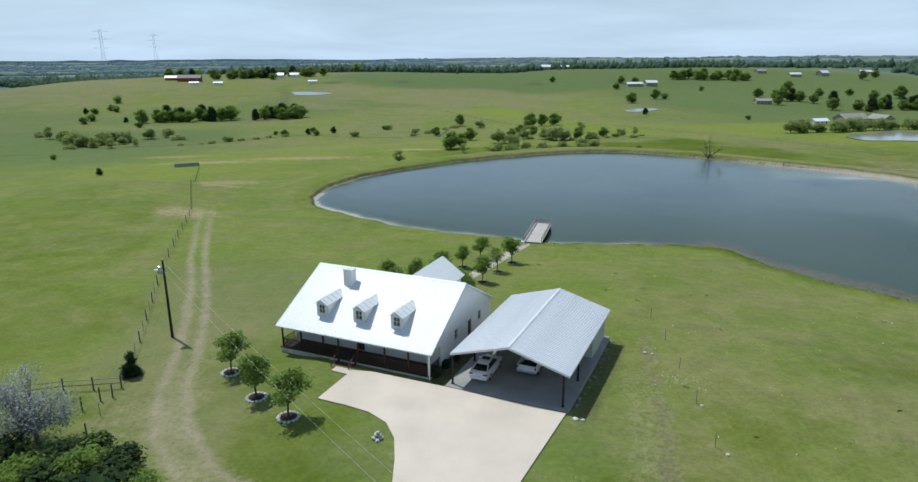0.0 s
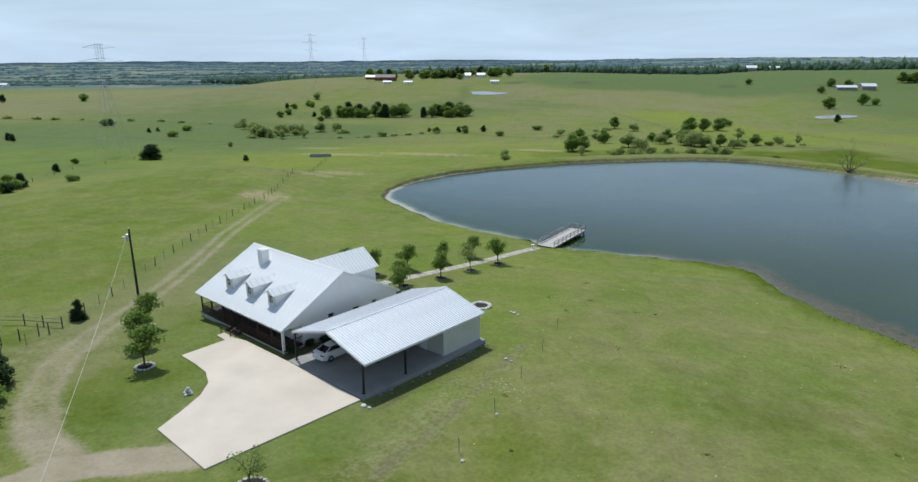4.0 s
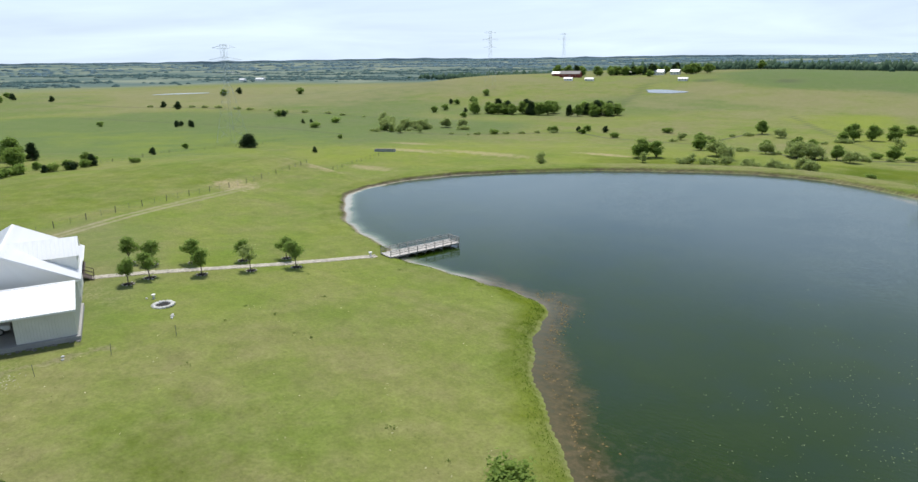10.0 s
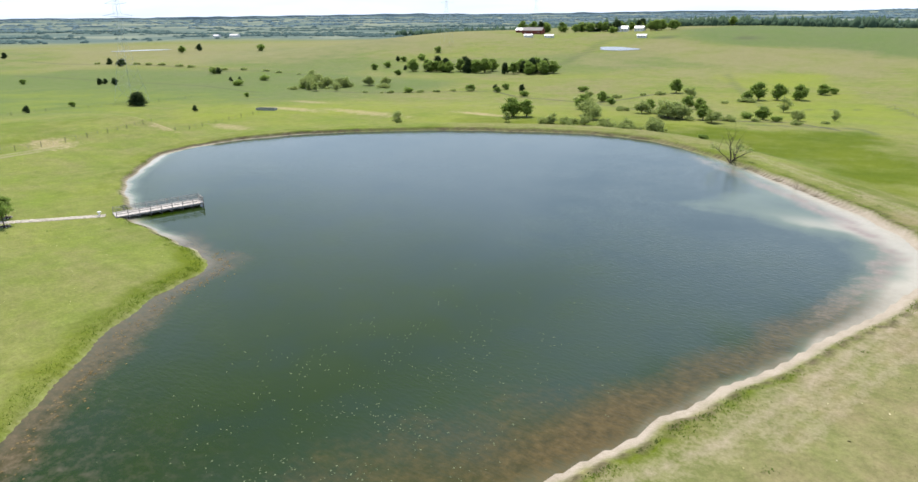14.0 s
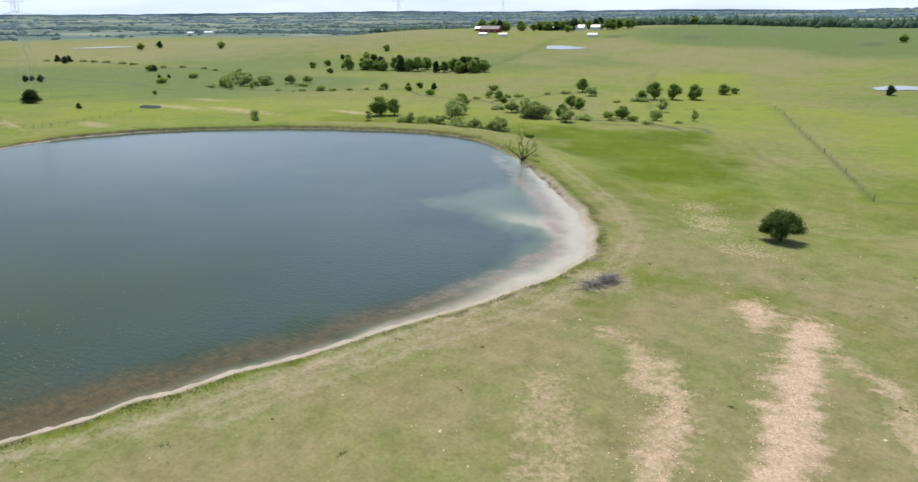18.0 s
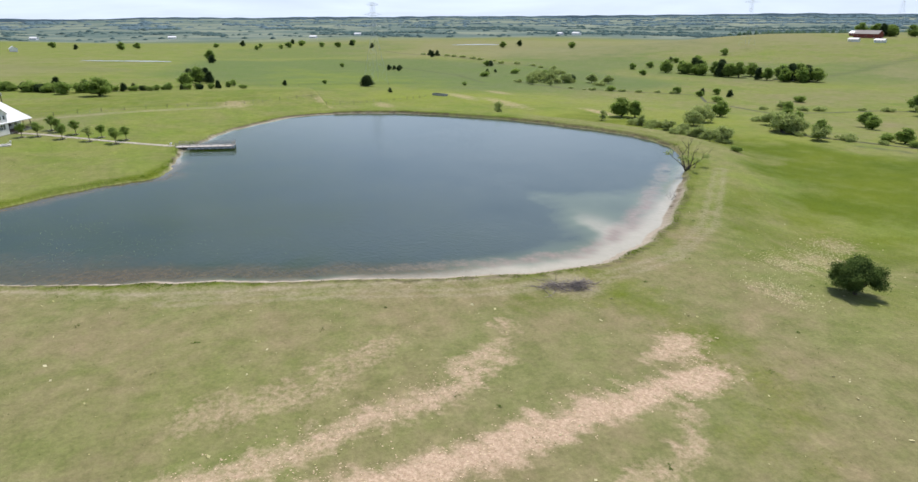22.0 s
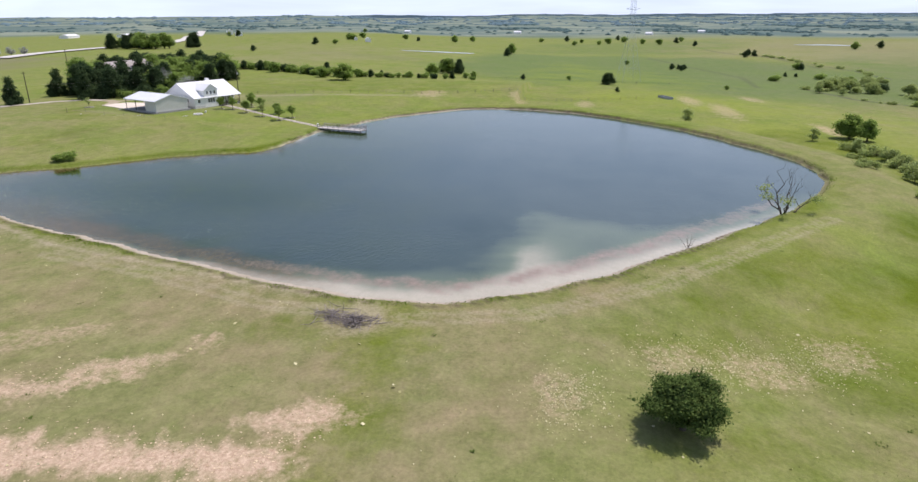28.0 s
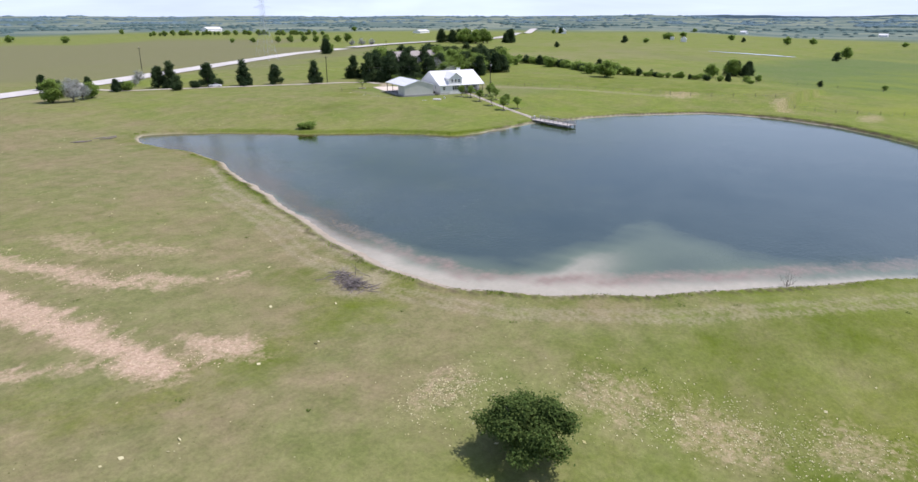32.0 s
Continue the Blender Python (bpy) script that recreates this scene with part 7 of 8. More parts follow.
# row along the lane
for k, (x, y, s) in enumerate(((5.2, 5.4, 1.05), (17.2, -4.0, 0.95), (28.6, -8.5, 1.15), (39.6, -15.6, 1.1), (50.5, -22.8, 1.15), (53.5, -26.5, 1.0))):
    plant(("juniper_b", "juniper_a")[k % 2], x, y, s * 1.05, group="junipers along the lane")
for x, y in ((54.5, -12), (45, -15.5), (34, -17.5)):
    plant("bush_b", x, y, 1.3, group="bushes along the lane")
# the grove beside the house, with its neighbour
GROVE = [(-12, 19), (-17, 26), (-22, 34), (-26, 39), (-30, 36), (-22, 22), (-30, 27), (-38, 30), (-34, 18), (-44, 22), (-20, 12), (-30, 10), (-42, 12), (-50, 32), (-56, 20), (-62, 28), (-68, 16), (-58, 8), (-74, 26), (-80, 12), (-86, 22),
         (-72, 4), (-94, 14), (-90, 2), (-100, 22), (-104, 8), (-52, -16), (-84, -14), (-64, -26), (-98, -8)]
for k, (x, y) in enumerate(GROVE):
    kind = ("juniper_b", "juniper_a", "juniper_b", "juniper_a", "juniper_b")[k % 5] if x > -48 and y < 33 else ("juniper_a", "oak_a", "juniper_b", "oak_b", "oak_b")[k % 5]
    near = math.hypot(x, y - 30) < 45
    plant(kind, x, y, rng.uniform(0.9, 1.1) * (0.5 if y > 30 and x > -40 else 0.9 if y > 30 else 1.3 if near else 1.5), group="trees of the grove beside the house", label="tree in the dark grove beside the house")
for k in range(34):
    a, b = rng.uniform(0, 1), rng.uniform(0, 1)
    x, y = -60 - 52 * a, 30 - 10 * a - 46 * b
    if math.hypot(x + 55, (y - 3) * 1.4) > 17:
        plant(("juniper_b", "juniper_a", "oak_a", "juniper_a", "oak_b")[k % 5], x, y, rng.uniform(1.1, 1.6), group="trees of the grove beside the house", label="tree in the dark grove beside the house")
for k in range(18):
    plant(("juniper_a", "oak_a", "juniper_b", "oak_b")[k % 4], -40 - 50 * rng.uniform(0, 1), 27 + 10 * rng.uniform(-0.6, 1), rng.uniform(0.95, 1.3), group="trees of the grove beside the house", label="tree in the dark grove beside the house")
for k, (x, y, s) in enumerate(((-24.5, 41.5, 1.0), (-22, 38.5, 1.05), (-27.5, 43.2, 0.95), (-29.5, 42.2, 1.0), (-26.5, 41.0, 1.15), (-24, 39, 1.2), (-19.5, 36, 1.1), (-30.5, 40, 1.2), (-28, 39, 1.3), (-20.5, 33.5, 1.3), (-17.5, 32.5, 1.2), (-33, 42, 1.1), (-14, 24, 1.5), (-18, 30, 1.5), (-48, 34, 1.6), (-27, 31, 1.6))):
    plant(("bush_b", "bush_a", "bush_b")[k % 3], x, y, s, group="undergrowth of the grove")
plant("pale", -33.0, 45.4, 1.12, label="leafless pale grey tree at the grove's edge")
plant("pale", -45, 26, 1.5, label="leafless pale grey tree among dark junipers")
for x, y, s in ((-19, 2, 1.2), (-23, 7, 1.35), (-21, 14, 1.3), (-26, 17, 0.95), (-27, 24, 0.85), (-33, 22, 0.75), (-36, 30, 1.2), (-31, 4, 1.4), (-38, 6, 1.45), (-41, 16, 0.8), (-48, 26, 1.35), (-66, -8, 1.5), (-74, -2, 1.55), (-80, 4, 1.5), (-70, 14, 1.45), (-92, -12, 1.5)):
    plant("juniper_b" if int(x) % 2 else "juniper_a", x, y, s, group="trees of the grove beside the house", label="tall dark juniper at the grove's edge")
# hedge row behind the house
HEDGE = [(-137, 3), (-132, 10), (-140, 20), (-143, 25), (-130, 33), (-132, 42), (-126, 50), (-133, 60), (-120, 60), (-111, 67), (-128, 72), (-118, 82), (-126, 91), (-121, 98), (-126, 105), (-133, 112), (-124, 118), (-128, 126), (-123, 137), (-139, 131), (-150, 133)]
for k, (x, y) in enumerate(HEDGE):
    plant(("oak_b", "small_tree", "juniper_a", "bush_a", "small_tree")[k % 5], x, y, (0.75, 1.3, 0.75, 2.0, 1.5)[k % 5] * rng.uniform(0.8, 1.15) * (0.62 if y > 88 else 1.0), group="trees of the hedge row")
for k, (x, y, a) in enumerate(chain([(-148, -4), (-145, 21), (-134, 36), (-127, 52), (-119, 66), (-119, 84), (-122, 100), (-125, 118), (-129, 132)], 4.2)):
    plant(("bush_b", "small_tree", "bush_a", "small_cedar", "bush_a")[k % 5], x + rng.normal(0, 1.2), y + rng.normal(0, 1.0), (1.9, 1.25, 1.7, 1.1, 2.1)[k % 5] * rng.uniform(0.75, 1.15) * (0.6 if y > 88 else 1.0), group="bushes of the hedge row")
plant("oak_a", -166, 116, 1.1, label="tall dark tree at the end of the hedge")
plant("oak_b", -149, 111, 0.95, label="broad tree at the end of the hedge")
plant("oak_b", -99, 81.5, 1.5, label="wide low green tree before the hedge", tall=0.75)
for x, y, s in ((-168, 117, 1.0), (-173, 112, 0.9), (-178, 120, 0.95), (-166, 122, 0.8)):
    plant("juniper_a", x, y, s, group="dark clump behind the hedge row")
# single trees in the pasture
plant("juniper_a", -156, 201, 1.35, label="dark spreading cedar alone in the pasture", tall=0.56)
SINGLES = [(-154, 158, 0.9), (-172, 181, 0.8), (-304, 257, 1.3), (-310, 254, 1.1), (-346, 220, 1.2), (-395, 121, 2.2), (-460, -82, 2.4), (-600, -92, 2.6), (-317, 337, 1.5), (-264, 313, 0.9), (-166, 260, 0.8), (-116, 204, 0.75),
           (-452, 328, 2.0), (-578, 553, 3.0), (-637, 507, 2.6), (-474, 340, 1.9), (-105, 362, 0.9), (-88, 364, 1.1), (-75, 371, 1.2), (-250, 429, 1.8), (-228, 440, 1.2), (-281, 486, 1.4), (-289, 547, 2.2), (-330, -83, 1.6)]
for k, (x, y, s) in enumerate(SINGLES):
    plant(("small_cedar", "small_tree", "small_cedar")[k % 3], x, y, s * 0.8, group="single trees in the pasture")
# creek thickets beyond the dam
CREEK = [(-1, 252, "willow_b", 0.9), (24, 261, "willow_a", 0.95), (31, 262, "willow_a", 0.9), (38, 262, "willow_a", 1.0), (46, 263, "willow_b", 1.1), (14, 258, "willow_b", 0.9), (44, 293, "willow_a", 1.5), (50, 296, "oak_a", 0.95),
         (55, 290, "willow_a", 1.2), (22, 316, "oak_b", 0.9), (28, 341, "oak_a", 1.0), (-16, 350, "oak_b", 1.0), (-28, 358, "willow_a", 1.1), (-4, 408, "oak_a", 1.3), (8, 396, "willow_a", 1.4), (65, 312, "oak_b", 0.95), (75, 318, "willow_a", 1.1),
         (84, 330, "willow_b", 1.0), (36, 392, "oak_b", 1.0)]
for x, y, kind, s in CREEK:
    plant(kind, x, y, s * 0.74, group="thickets along the creek")
for x, y, kind, s in ((58, 440, "oak_b", 1.1), (62, 446, "small_tree", 1.3), (60, 312, "bush_a", 1.6), (70, 309, "bush_a", 1.4), (-47, 387, "bush_a", 2.2), (-166, 304, "willow_b", 1.2), (-178, 318, "willow_a", 1.1), (-183, 333, "willow_b", 1.1),
                      (-158, 312, "willow_b", 1.0), (-188, 312, "bush_a", 1.5), (-22.5, 221.5, "willow_b", 1.15), (-234, 300, "bush_a", 2.5), (-250, 330, "bush_a", 2.5), (-120, 330, "bush_a", 2.0), (-60, 350, "bush_a", 2.0)):
    plant(kind, x, y, s * 0.85, group="bushes along the creek", tall=0.85)
for x, y, kind, s in ((-190, 317, "willow_a", 1.5), (-184, 312, "willow_a", 1.3), (-196, 324, "willow_a", 1.4), (-203, 330, "oak_b", 0.9), (-178, 322, "willow_a", 1.4), (-210, 340, "willow_a", 1.2), (-172, 330, "willow_a", 1.3), (-168, 345, "willow_a", 1.2), (-181, 338, "bush_b", 2.0), (-160, 352, "willow_a", 1.1), (-150, 340, "brush", 1.2), (-221, 346, "willow_b", 1.3),
                      (-232, 356, "brush", 1.3), (-6, 263, "oak_b", 1.05), (-2, 266, "oak_a", 0.8), (14, 282, "willow_a", 1.3), (20, 274, "willow_a", 1.1), (2, 300, "oak_b", 0.9), (39, 400, "oak_a", 1.1), (46, 405, "oak_a", 1.0), (54, 411, "oak_b", 1.1), (61, 356, "willow_b", 1.1)):
    plant(kind, x, y, s, group="thickets along the creek")
# low brush on the creek's banks
BRUSH = (((-526, 342), (-426, 352), (-363, 358), (-308, 369), (-249, 371)), 20, 1.0), (((-184, 302), (-172, 316), (-168, 332), (-160, 345)), 12, 1.1), (((-138, 312), (-115, 334), (-92, 360)), 9, 0.7), (((-30, 352), (-18, 372), (-10, 397), (0, 409)), 11, 1.0), (((10, 258), (24, 261), (40, 263), (52, 262)), 6, 1.0), (((16, 300), (28, 300), (44, 290), (58, 299), (76, 310), (92, 322)), 9, 0.9), (((30, 380), (46, 395)), 7, 0.9)
for pts, every, s in BRUSH:
    for x, y, a in chain(pts, every):
        plant("brush", x + rng.normal(0, 2), y + rng.normal(0, 2), s * rng.uniform(0.4, 1.05), group="brush along the creek")
for pts in (((-526, 342), (-426, 352), (-363, 358), (-308, 369), (-249, 371)), ((-182, 303), (-138, 312), (-115, 334), (-87, 362), (-60, 344), (-15, 341), (20, 312), (42, 290), (54, 296), (75, 309), (95, 297)), ((-15, 341), (-12, 370), (-10, 397), (10, 415))):
    tagged(part("creek_bed", strip(pts, 1.5, 0.05, 5), M["creek"]), "narrow dark eroded creek bed", "creek", kind="structure")
for x, y, kind, s in ((-176, 307, "willow_b", 1.2), (-170, 322, "willow_a", 1.0), (-166, 344, "willow_b", 1.3), (-275, 487, "small_tree", 1.6), (-272, 506, "small_tree", 1.8), (-266, 500, "small_tree", 1.7), (-256, 448, "small_tree", 1.8), (-203, 406, "small_tree", 1.4),
                      (-99, 357, "small_tree", 1.3), (-87, 373, "small_tree", 1.2), (-82, 358, "small_tree", 1.1), (26, 300, "willow_a", 1.2), (40, 291, "willow_a", 1.7), (36, 296, "willow_a", 1.5), (34, 337, "oak_b", 0.9), (-7, 341, "small_tree", 1.1), (-321, 335, "small_tree", 1.7), (-263, 319, "small_cedar", 0.8),
                      (-444, 119, "oak_a", 1.6), (-306, 249, "small_cedar", 1.3), (-298, 254, "small_cedar", 1.2), (66, 251, "bush_a", 1.0), (50, 256, "willow_a", 1.0), (47, 263, "willow_a", 1.1), (44, 249, "brush", 0.9)):
    plant(kind, x, y, s * 0.82, group="trees along the creek")
# woods and willows to the north-east
for k, (x, y, a) in enumerate(chain([(158, 327), (168, 326), (180, 325), (194, 332), (212, 336), (228, 332)], 4.4)):
    plant(("willow_a", "bush_a", "willow_a")[k % 3], x + rng.uniform(-2, 2), y + rng.uniform(-3, 3), rng.uniform(1.0, 1.6), group="willows by the eastern sheds")
for x, y, kind, s in ((134, 545, "oak_b", 1.35), (163, 583, "oak_a", 1.2), (172, 586, "small_tree", 1.6), (126, 470, "small_cedar", 1.2), (186, 440, "small_tree", 0.9), (182, 735, "oak_b", 1.2), (168, 738, "oak_b", 1.3), (96, 760, "oak_b", 1.0), (330, 700, "oak_a", 1.3), (352, 740, "oak_b", 1.3), (240, 690, "small_tree", 1.4), (250, 540, "oak_a", 1.0), (500, 860, "oak_a", 1.6), (540, 900, "oak_b", 1.5)):
    plant(kind, x, y, s, group="trees of the eastern fields")
# trees beyond the highway
for k, (x, y, kind, s) in enumerate(((-256, -374, "oak_b", 1.0), (-266, -366, "oak_b", 1.1), (-275, -356, "oak_a", 1.0), (-283, -346, "oak_b", 1.1), (-291, -338, "oak_a", 1.1), (-299, -330, "oak_b", 1.1), (-305, -322, "oak_a", 1.25), (-240, -395, "small_tree", 1.5), (-225, -410, "small_tree", 1.3),
                                     (-248, -238, "pale", 1.2), (-256, -234, "pale", 1.1), (-240, -243, "pale", 1.0), (-140, -158, "juniper_a", 1.0), (85, -50, "juniper_a", 0.75), (83, -45, "bush_b", 1.9), (80, -40, "pale", 0.85), (77, -41, "pale", 0.75), (72, -43, "juniper_a", 0.6), (68, -28, "bush_b", 1.6), (57, -38, "pale", 0.6))):
    plant(kind, x, y, s, group="trees beside the highway")
for k in range(52):
    plant(("oak_a", "oak_b")[k % 2], -290 - 200 * k / 51 + rng.uniform(-8, 8), -704 + 118 * k / 51 + rng.uniform(-14, 14), rng.uniform(0.7, 1.1), group="wood beyond the brown field")
for k in range(28):
    plant(("juniper_a", "oak_a", "juniper_a")[k % 3], -372 + rng.uniform(-28, 28), -208 + rng.uniform(-38, 40), rng.uniform(1.2, 1.9), group="wood behind the highway")
# a loose row of small trees far to the west
for k, (x, y) in enumerate(((-787, 123), (-804, 158), (-694, 172), (-713, 202), (-854, 231), (-787, 237), (-745, 260), (-771, 305), (-733, 280), (-835, 320), (-675, -124), (-690, -110), (-488, -72), (-501, 341), (-740, 215), (-760, 180), (-700, 320), (-725, -60), (-810, 20))):
    plant(("small_tree", "small_cedar", "small_tree")[k % 3], x, y, rng.uniform(1.4, 2.3), group="trees of the far western pasture")
# two dark clumps in the middle distance
for k in range(34):
    x, y = (-212 + k * 2.7 + rng.uniform(-2, 2), 438 + k * 1.2 + rng.uniform(-10, 10)) if k < 19 else (-145 + (k - 19) * 1.9, 460 + (k - 19) * 0.7 + rng.uniform(-9, 9))
    plant(("oak_b", "oak_b", "oak_a", "juniper_a")[k % 4], x, y, rng.uniform(1.0, 1.45), group="oaks of the far clumps")
# by the road
for x, y, kind, s in ((97, -9, "oak_b", 1.1), (92, -6, "pale", 1.1), (88, -9, "pale", 0.9), (84, -12, "oak_b", 0.8), (70, -25, "juniper_a", 0.6), (66, -27, "bush_a", 1.8), (49, -52, "pale", 0.9), (-140, -160, "juniper_a", 1.4), (-146, -164, "oak_b", 1.2)):
    plant(kind, x, y, s, group="thicket beside the road")


def snag(name, x, y, size, seed, stems, label, leaves=0):
    """A dead or dying tree of bare stems."""
    t = thing(name, on_ground(x, y, 0, -0.1, size), label, "tree")
    q = random.Random(seed)
    ends = []
    for i in range(stems):
        a = i * 6.283 / stems + q.uniform(-0.3, 0.3)
        out, up_ = (q.uniform(3.0, 4.4), q.uniform(2.6, 4.0)) if i % 2 == 0 else (q.uniform(0.4, 2.0), q.uniform(4.6, 6.8))
        tip = (math.cos(a) * out, math.sin(a) * out, up_)
        part("stem", limbs(Geo(), (math.cos(a) * 0.12, math.sin(a) * 0.12, 0), tip, 0.13, seed * 7 + i, 3, 2, 0.35), M["bark"], t)
        ends.append(tip)
    if leaves:
        part("crown", leaf_mesh("crown", [(*e, 0.9, 0.9, 0.5) for e in ends[::2][:leaves]] + [(0, 0, 2.6, 1.0, 1.0, 0.6)], 90, 7, 0.14, M["willow"], seed, 0.25), None, t, "few yellow-green leaves")
    return t


snag("dying_tree", 82.6, 223.0, 1.1, 3, 7, "half-bare tree of many stems at the water's edge", 4)
snag("dead_shrub", 100.5, 206.0, 0.28, 5, 6, "small bare shrub standing in the shallows")
# brush pile
heap = thing("brush_pile", on_ground(132.3, 167.2), "heap of bleached grey cut branches", "brush pile")
for k in range(150):
    a, d = rng.uniform(0, 6.283), abs(rng.normal(0, 1.5))
    c = Vector((math.sin(a) * d * 0.65 + (0.3 if k % 3 else -0.5), math.cos(a) * d * 1.1 + (1.2 if k % 3 else -1.7), max(0.08, 0.75 - d * 0.3) * rng.uniform(0.2, 1.0)))
    w = Vector((rng.normal(), rng.normal(), rng.normal() * 0.22)).normalized() * rng.uniform(0.6, 1.7)
    g = Geo().tube(c - w, c, 0.02, 0.035, n=4, caps=False).tube(c, c + w + Vector((rng.normal(), rng.normal(), 0)) * 0.2, 0.035, 0.012, n=4, caps=False)
    g.v = [(x_, y_, max(z_, 0.02)) for x_, y_, z_ in g.v]
    part("branch", g, M["dead"], heap)
fell = thing("fallen_log", on_ground(110.5, 51), "grey driftwood logs lying at the pond's end", "log")
for k in range(7):
    a = rng.uniform(-0.3, 0.3)
    x0, y0 = rng.uniform(-6, 4), rng.uniform(-1.5, 1.5)
    part("branch", Geo().tube((x0, y0, 0.15), (x0 + 3 * math.cos(a), y0 + 3 * math.sin(a), 0.2), 0.12, 0.06, n=6), M["dead"], fell)


# ---- ground cover too fine to count ----
def scatter(name, xs, ys, size, mat, label, category, seed, flat=0.4, lift=0.04, water=False, tall=0.0):
    """Small leaves or flakes over the land as one mesh."""
    r = np.random.RandomState(seed)
    n = len(xs)
    z = np.full(n, WATER + 0.012) if water else height(xs, ys)[0] + lift
    c = np.stack([xs, ys, z], 1)
    nor = np.stack([r.normal(size=n) * flat, r.normal(size=n) * flat, np.ones(n)], 1)
    if tall:
        nor = np.stack([r.normal(size=n), r.normal(size=n), r.uniform(0, 0.3, n)], 1)
    nor /= np.linalg.norm(nor, axis=1)[:, None]
    t = np.cross(nor, r.normal(size=(n, 3)))
    if tall:
        t = np.stack([r.normal(size=n) * 0.35, r.normal(size=n) * 0.35, np.ones(n)], 1)
    t /= np.linalg.norm(t, axis=1)[:, None]
    s = np.cross(nor, t)
    s /= np.linalg.norm(s, axis=1)[:, None]
    k = (np.asarray(size) * r.uniform(0.5, 1.5, n))[:, None]
    if tall:
        v = np.stack([c - s * k * 0.35, c + s * k * 0.35, c + t * k * tall + s * k * 0.08, c + t * k * tall - s * k * 0.08], 1)
    else:
        v = np.stack([c - t * k, c + s * k * 0.7, c + t * k, c - s * k * 0.7], 1)
    me = bpy.data.meshes.new(name)
    me.vertices.add(4 * n)
    me.vertices.foreach_set("co", v.reshape(-1, 3).astype(np.float32).ravel())
    me.loops.add(4 * n)
    me.loops.foreach_set("vertex_index", np.arange(4 * n, dtype=np.int32))
    me.polygons.add(n)
    me.polygons.foreach_set("loop_start", np.arange(0, 4 * n, 4, dtype=np.int32))
    me.update(calc_edges=True)
    me.materials.append(mat)
    return tagged(new(name, me), label, category, kind="stuff")


r = np.random.RandomState(77)
# shore grass
seg = r.randint(0, len(SHORELINE), 22000)
nxt = SHORELINE[(seg + 1) % len(SHORELINE)]
t_ = r.uniform(size=len(seg))[:, None]
sp_ = SHORELINE[seg] * (1 - t_) + nxt * t_
dirn = nxt - SHORELINE[seg]
dirn /= np.linalg.norm(dirn, axis=1)[:, None] + 1e-9
ang = np.degrees(np.arctan2(sp_[:, 1] - 165, sp_[:, 0] - 45))
southern = (ang > -102) & (ang < -70)
outw = np.stack([-dirn[:, 1], dirn[:, 0]], 1)
off = np.where(southern, 0.5 + 1.9 * r.uniform(size=len(seg)) ** 1.6, 0.6 + np.abs(r.normal(0, 0.7, len(seg)))) + 1.4 * ((ang > -55) & (ang < 45))
test = shore_distance(*(sp_ + outw * 1.0).T)
outw *= np.where(test > 0, 1, -1)[:, None]
keep = southern | (waves(sp_[:, 0], sp_[:, 1], 9, 61) > 0.2)
sp_ = (sp_ + outw * off[:, None])[keep]
scatter("shore_grass", sp_[:, 0], sp_[:, 1], 0.12, M["reed"], "bright green grass along the pond's edge", "grass", 1, tall=0.8, lift=0.0)
# dark turf and clods at the cut edge of the banks
seg = r.randint(0, len(SHORELINE), 9000)
t_ = r.uniform(size=len(seg))[:, None]
nxt = SHORELINE[(seg + 1) % len(SHORELINE)]
sp_ = SHORELINE[seg] * (1 - t_) + nxt * t_
dirn = nxt - SHORELINE[seg]
dirn /= np.linalg.norm(dirn, axis=1)[:, None] + 1e-9
outw = np.stack([-dirn[:, 1], dirn[:, 0]], 1)
outw *= np.where(shore_distance(*(sp_ + outw).T) > 0, 1, -1)[:, None]
ang = np.degrees(np.arctan2(sp_[:, 1] - 165, sp_[:, 0] - 45))
beachy = (ang > -60) & (ang < 40)
off = np.where(beachy, 2.0, 0.75) + r.normal(0, 0.22, len(seg))
keep = (waves(sp_[:, 0], sp_[:, 1], 5, 73) + r.normal(0, 0.3, len(seg)) > 0.0) & ((ang > -60) | (ang < -102))
sp_ = (sp_ + outw * off[:, None])[keep]
scatter("bank_turf", sp_[:, 0], sp_[:, 1], 0.15, M["clump"], "dark turf hanging over the eroded bank", "grass", 12, tall=0.6, lift=-0.02)
# pasture tufts near the walk's ground
n = 70000
xs, ys = r.uniform(-20, 185, n), r.uniform(25, 225, n)
ok = (shore_distance(xs, ys) > 3) & (waves(xs, ys, 7, 63) + r.normal(0, 0.5, n) > 0.35) & ~((xs < 19) & (ys < 74))
scatter("pasture_tufts", xs[ok], ys[ok], 0.13, M["tuft"], "short grass tufts over the pasture", "grass", 2, tall=0.45, lift=0.0)
# dark weed clumps over lawn and pasture
n = 260
cx_, cy_ = r.uniform(8, 182, n), r.uniform(30, 222, n)
ok = (shore_distance(cx_, cy_) > 4) & (waves(cx_, cy_, 22, 71) + r.normal(0, 0.4, n) > 0.0) & ~((cx_ < 20) & (cy_ < 75))
cx_, cy_ = np.repeat(cx_[ok], 16), np.repeat(cy_[ok], 16)
cs_ = np.repeat(r.uniform(0.10, 0.34, ok.sum()), 16)
scatter("weed_clumps", cx_ + r.normal(0, 1, len(cx_)) * cs_, cy_ + r.normal(0, 1, len(cx_)) * cs_, 0.075, M["clump"], "dark green weed clumps in the grass", "weeds", 9, 0.5, lift=0.06)
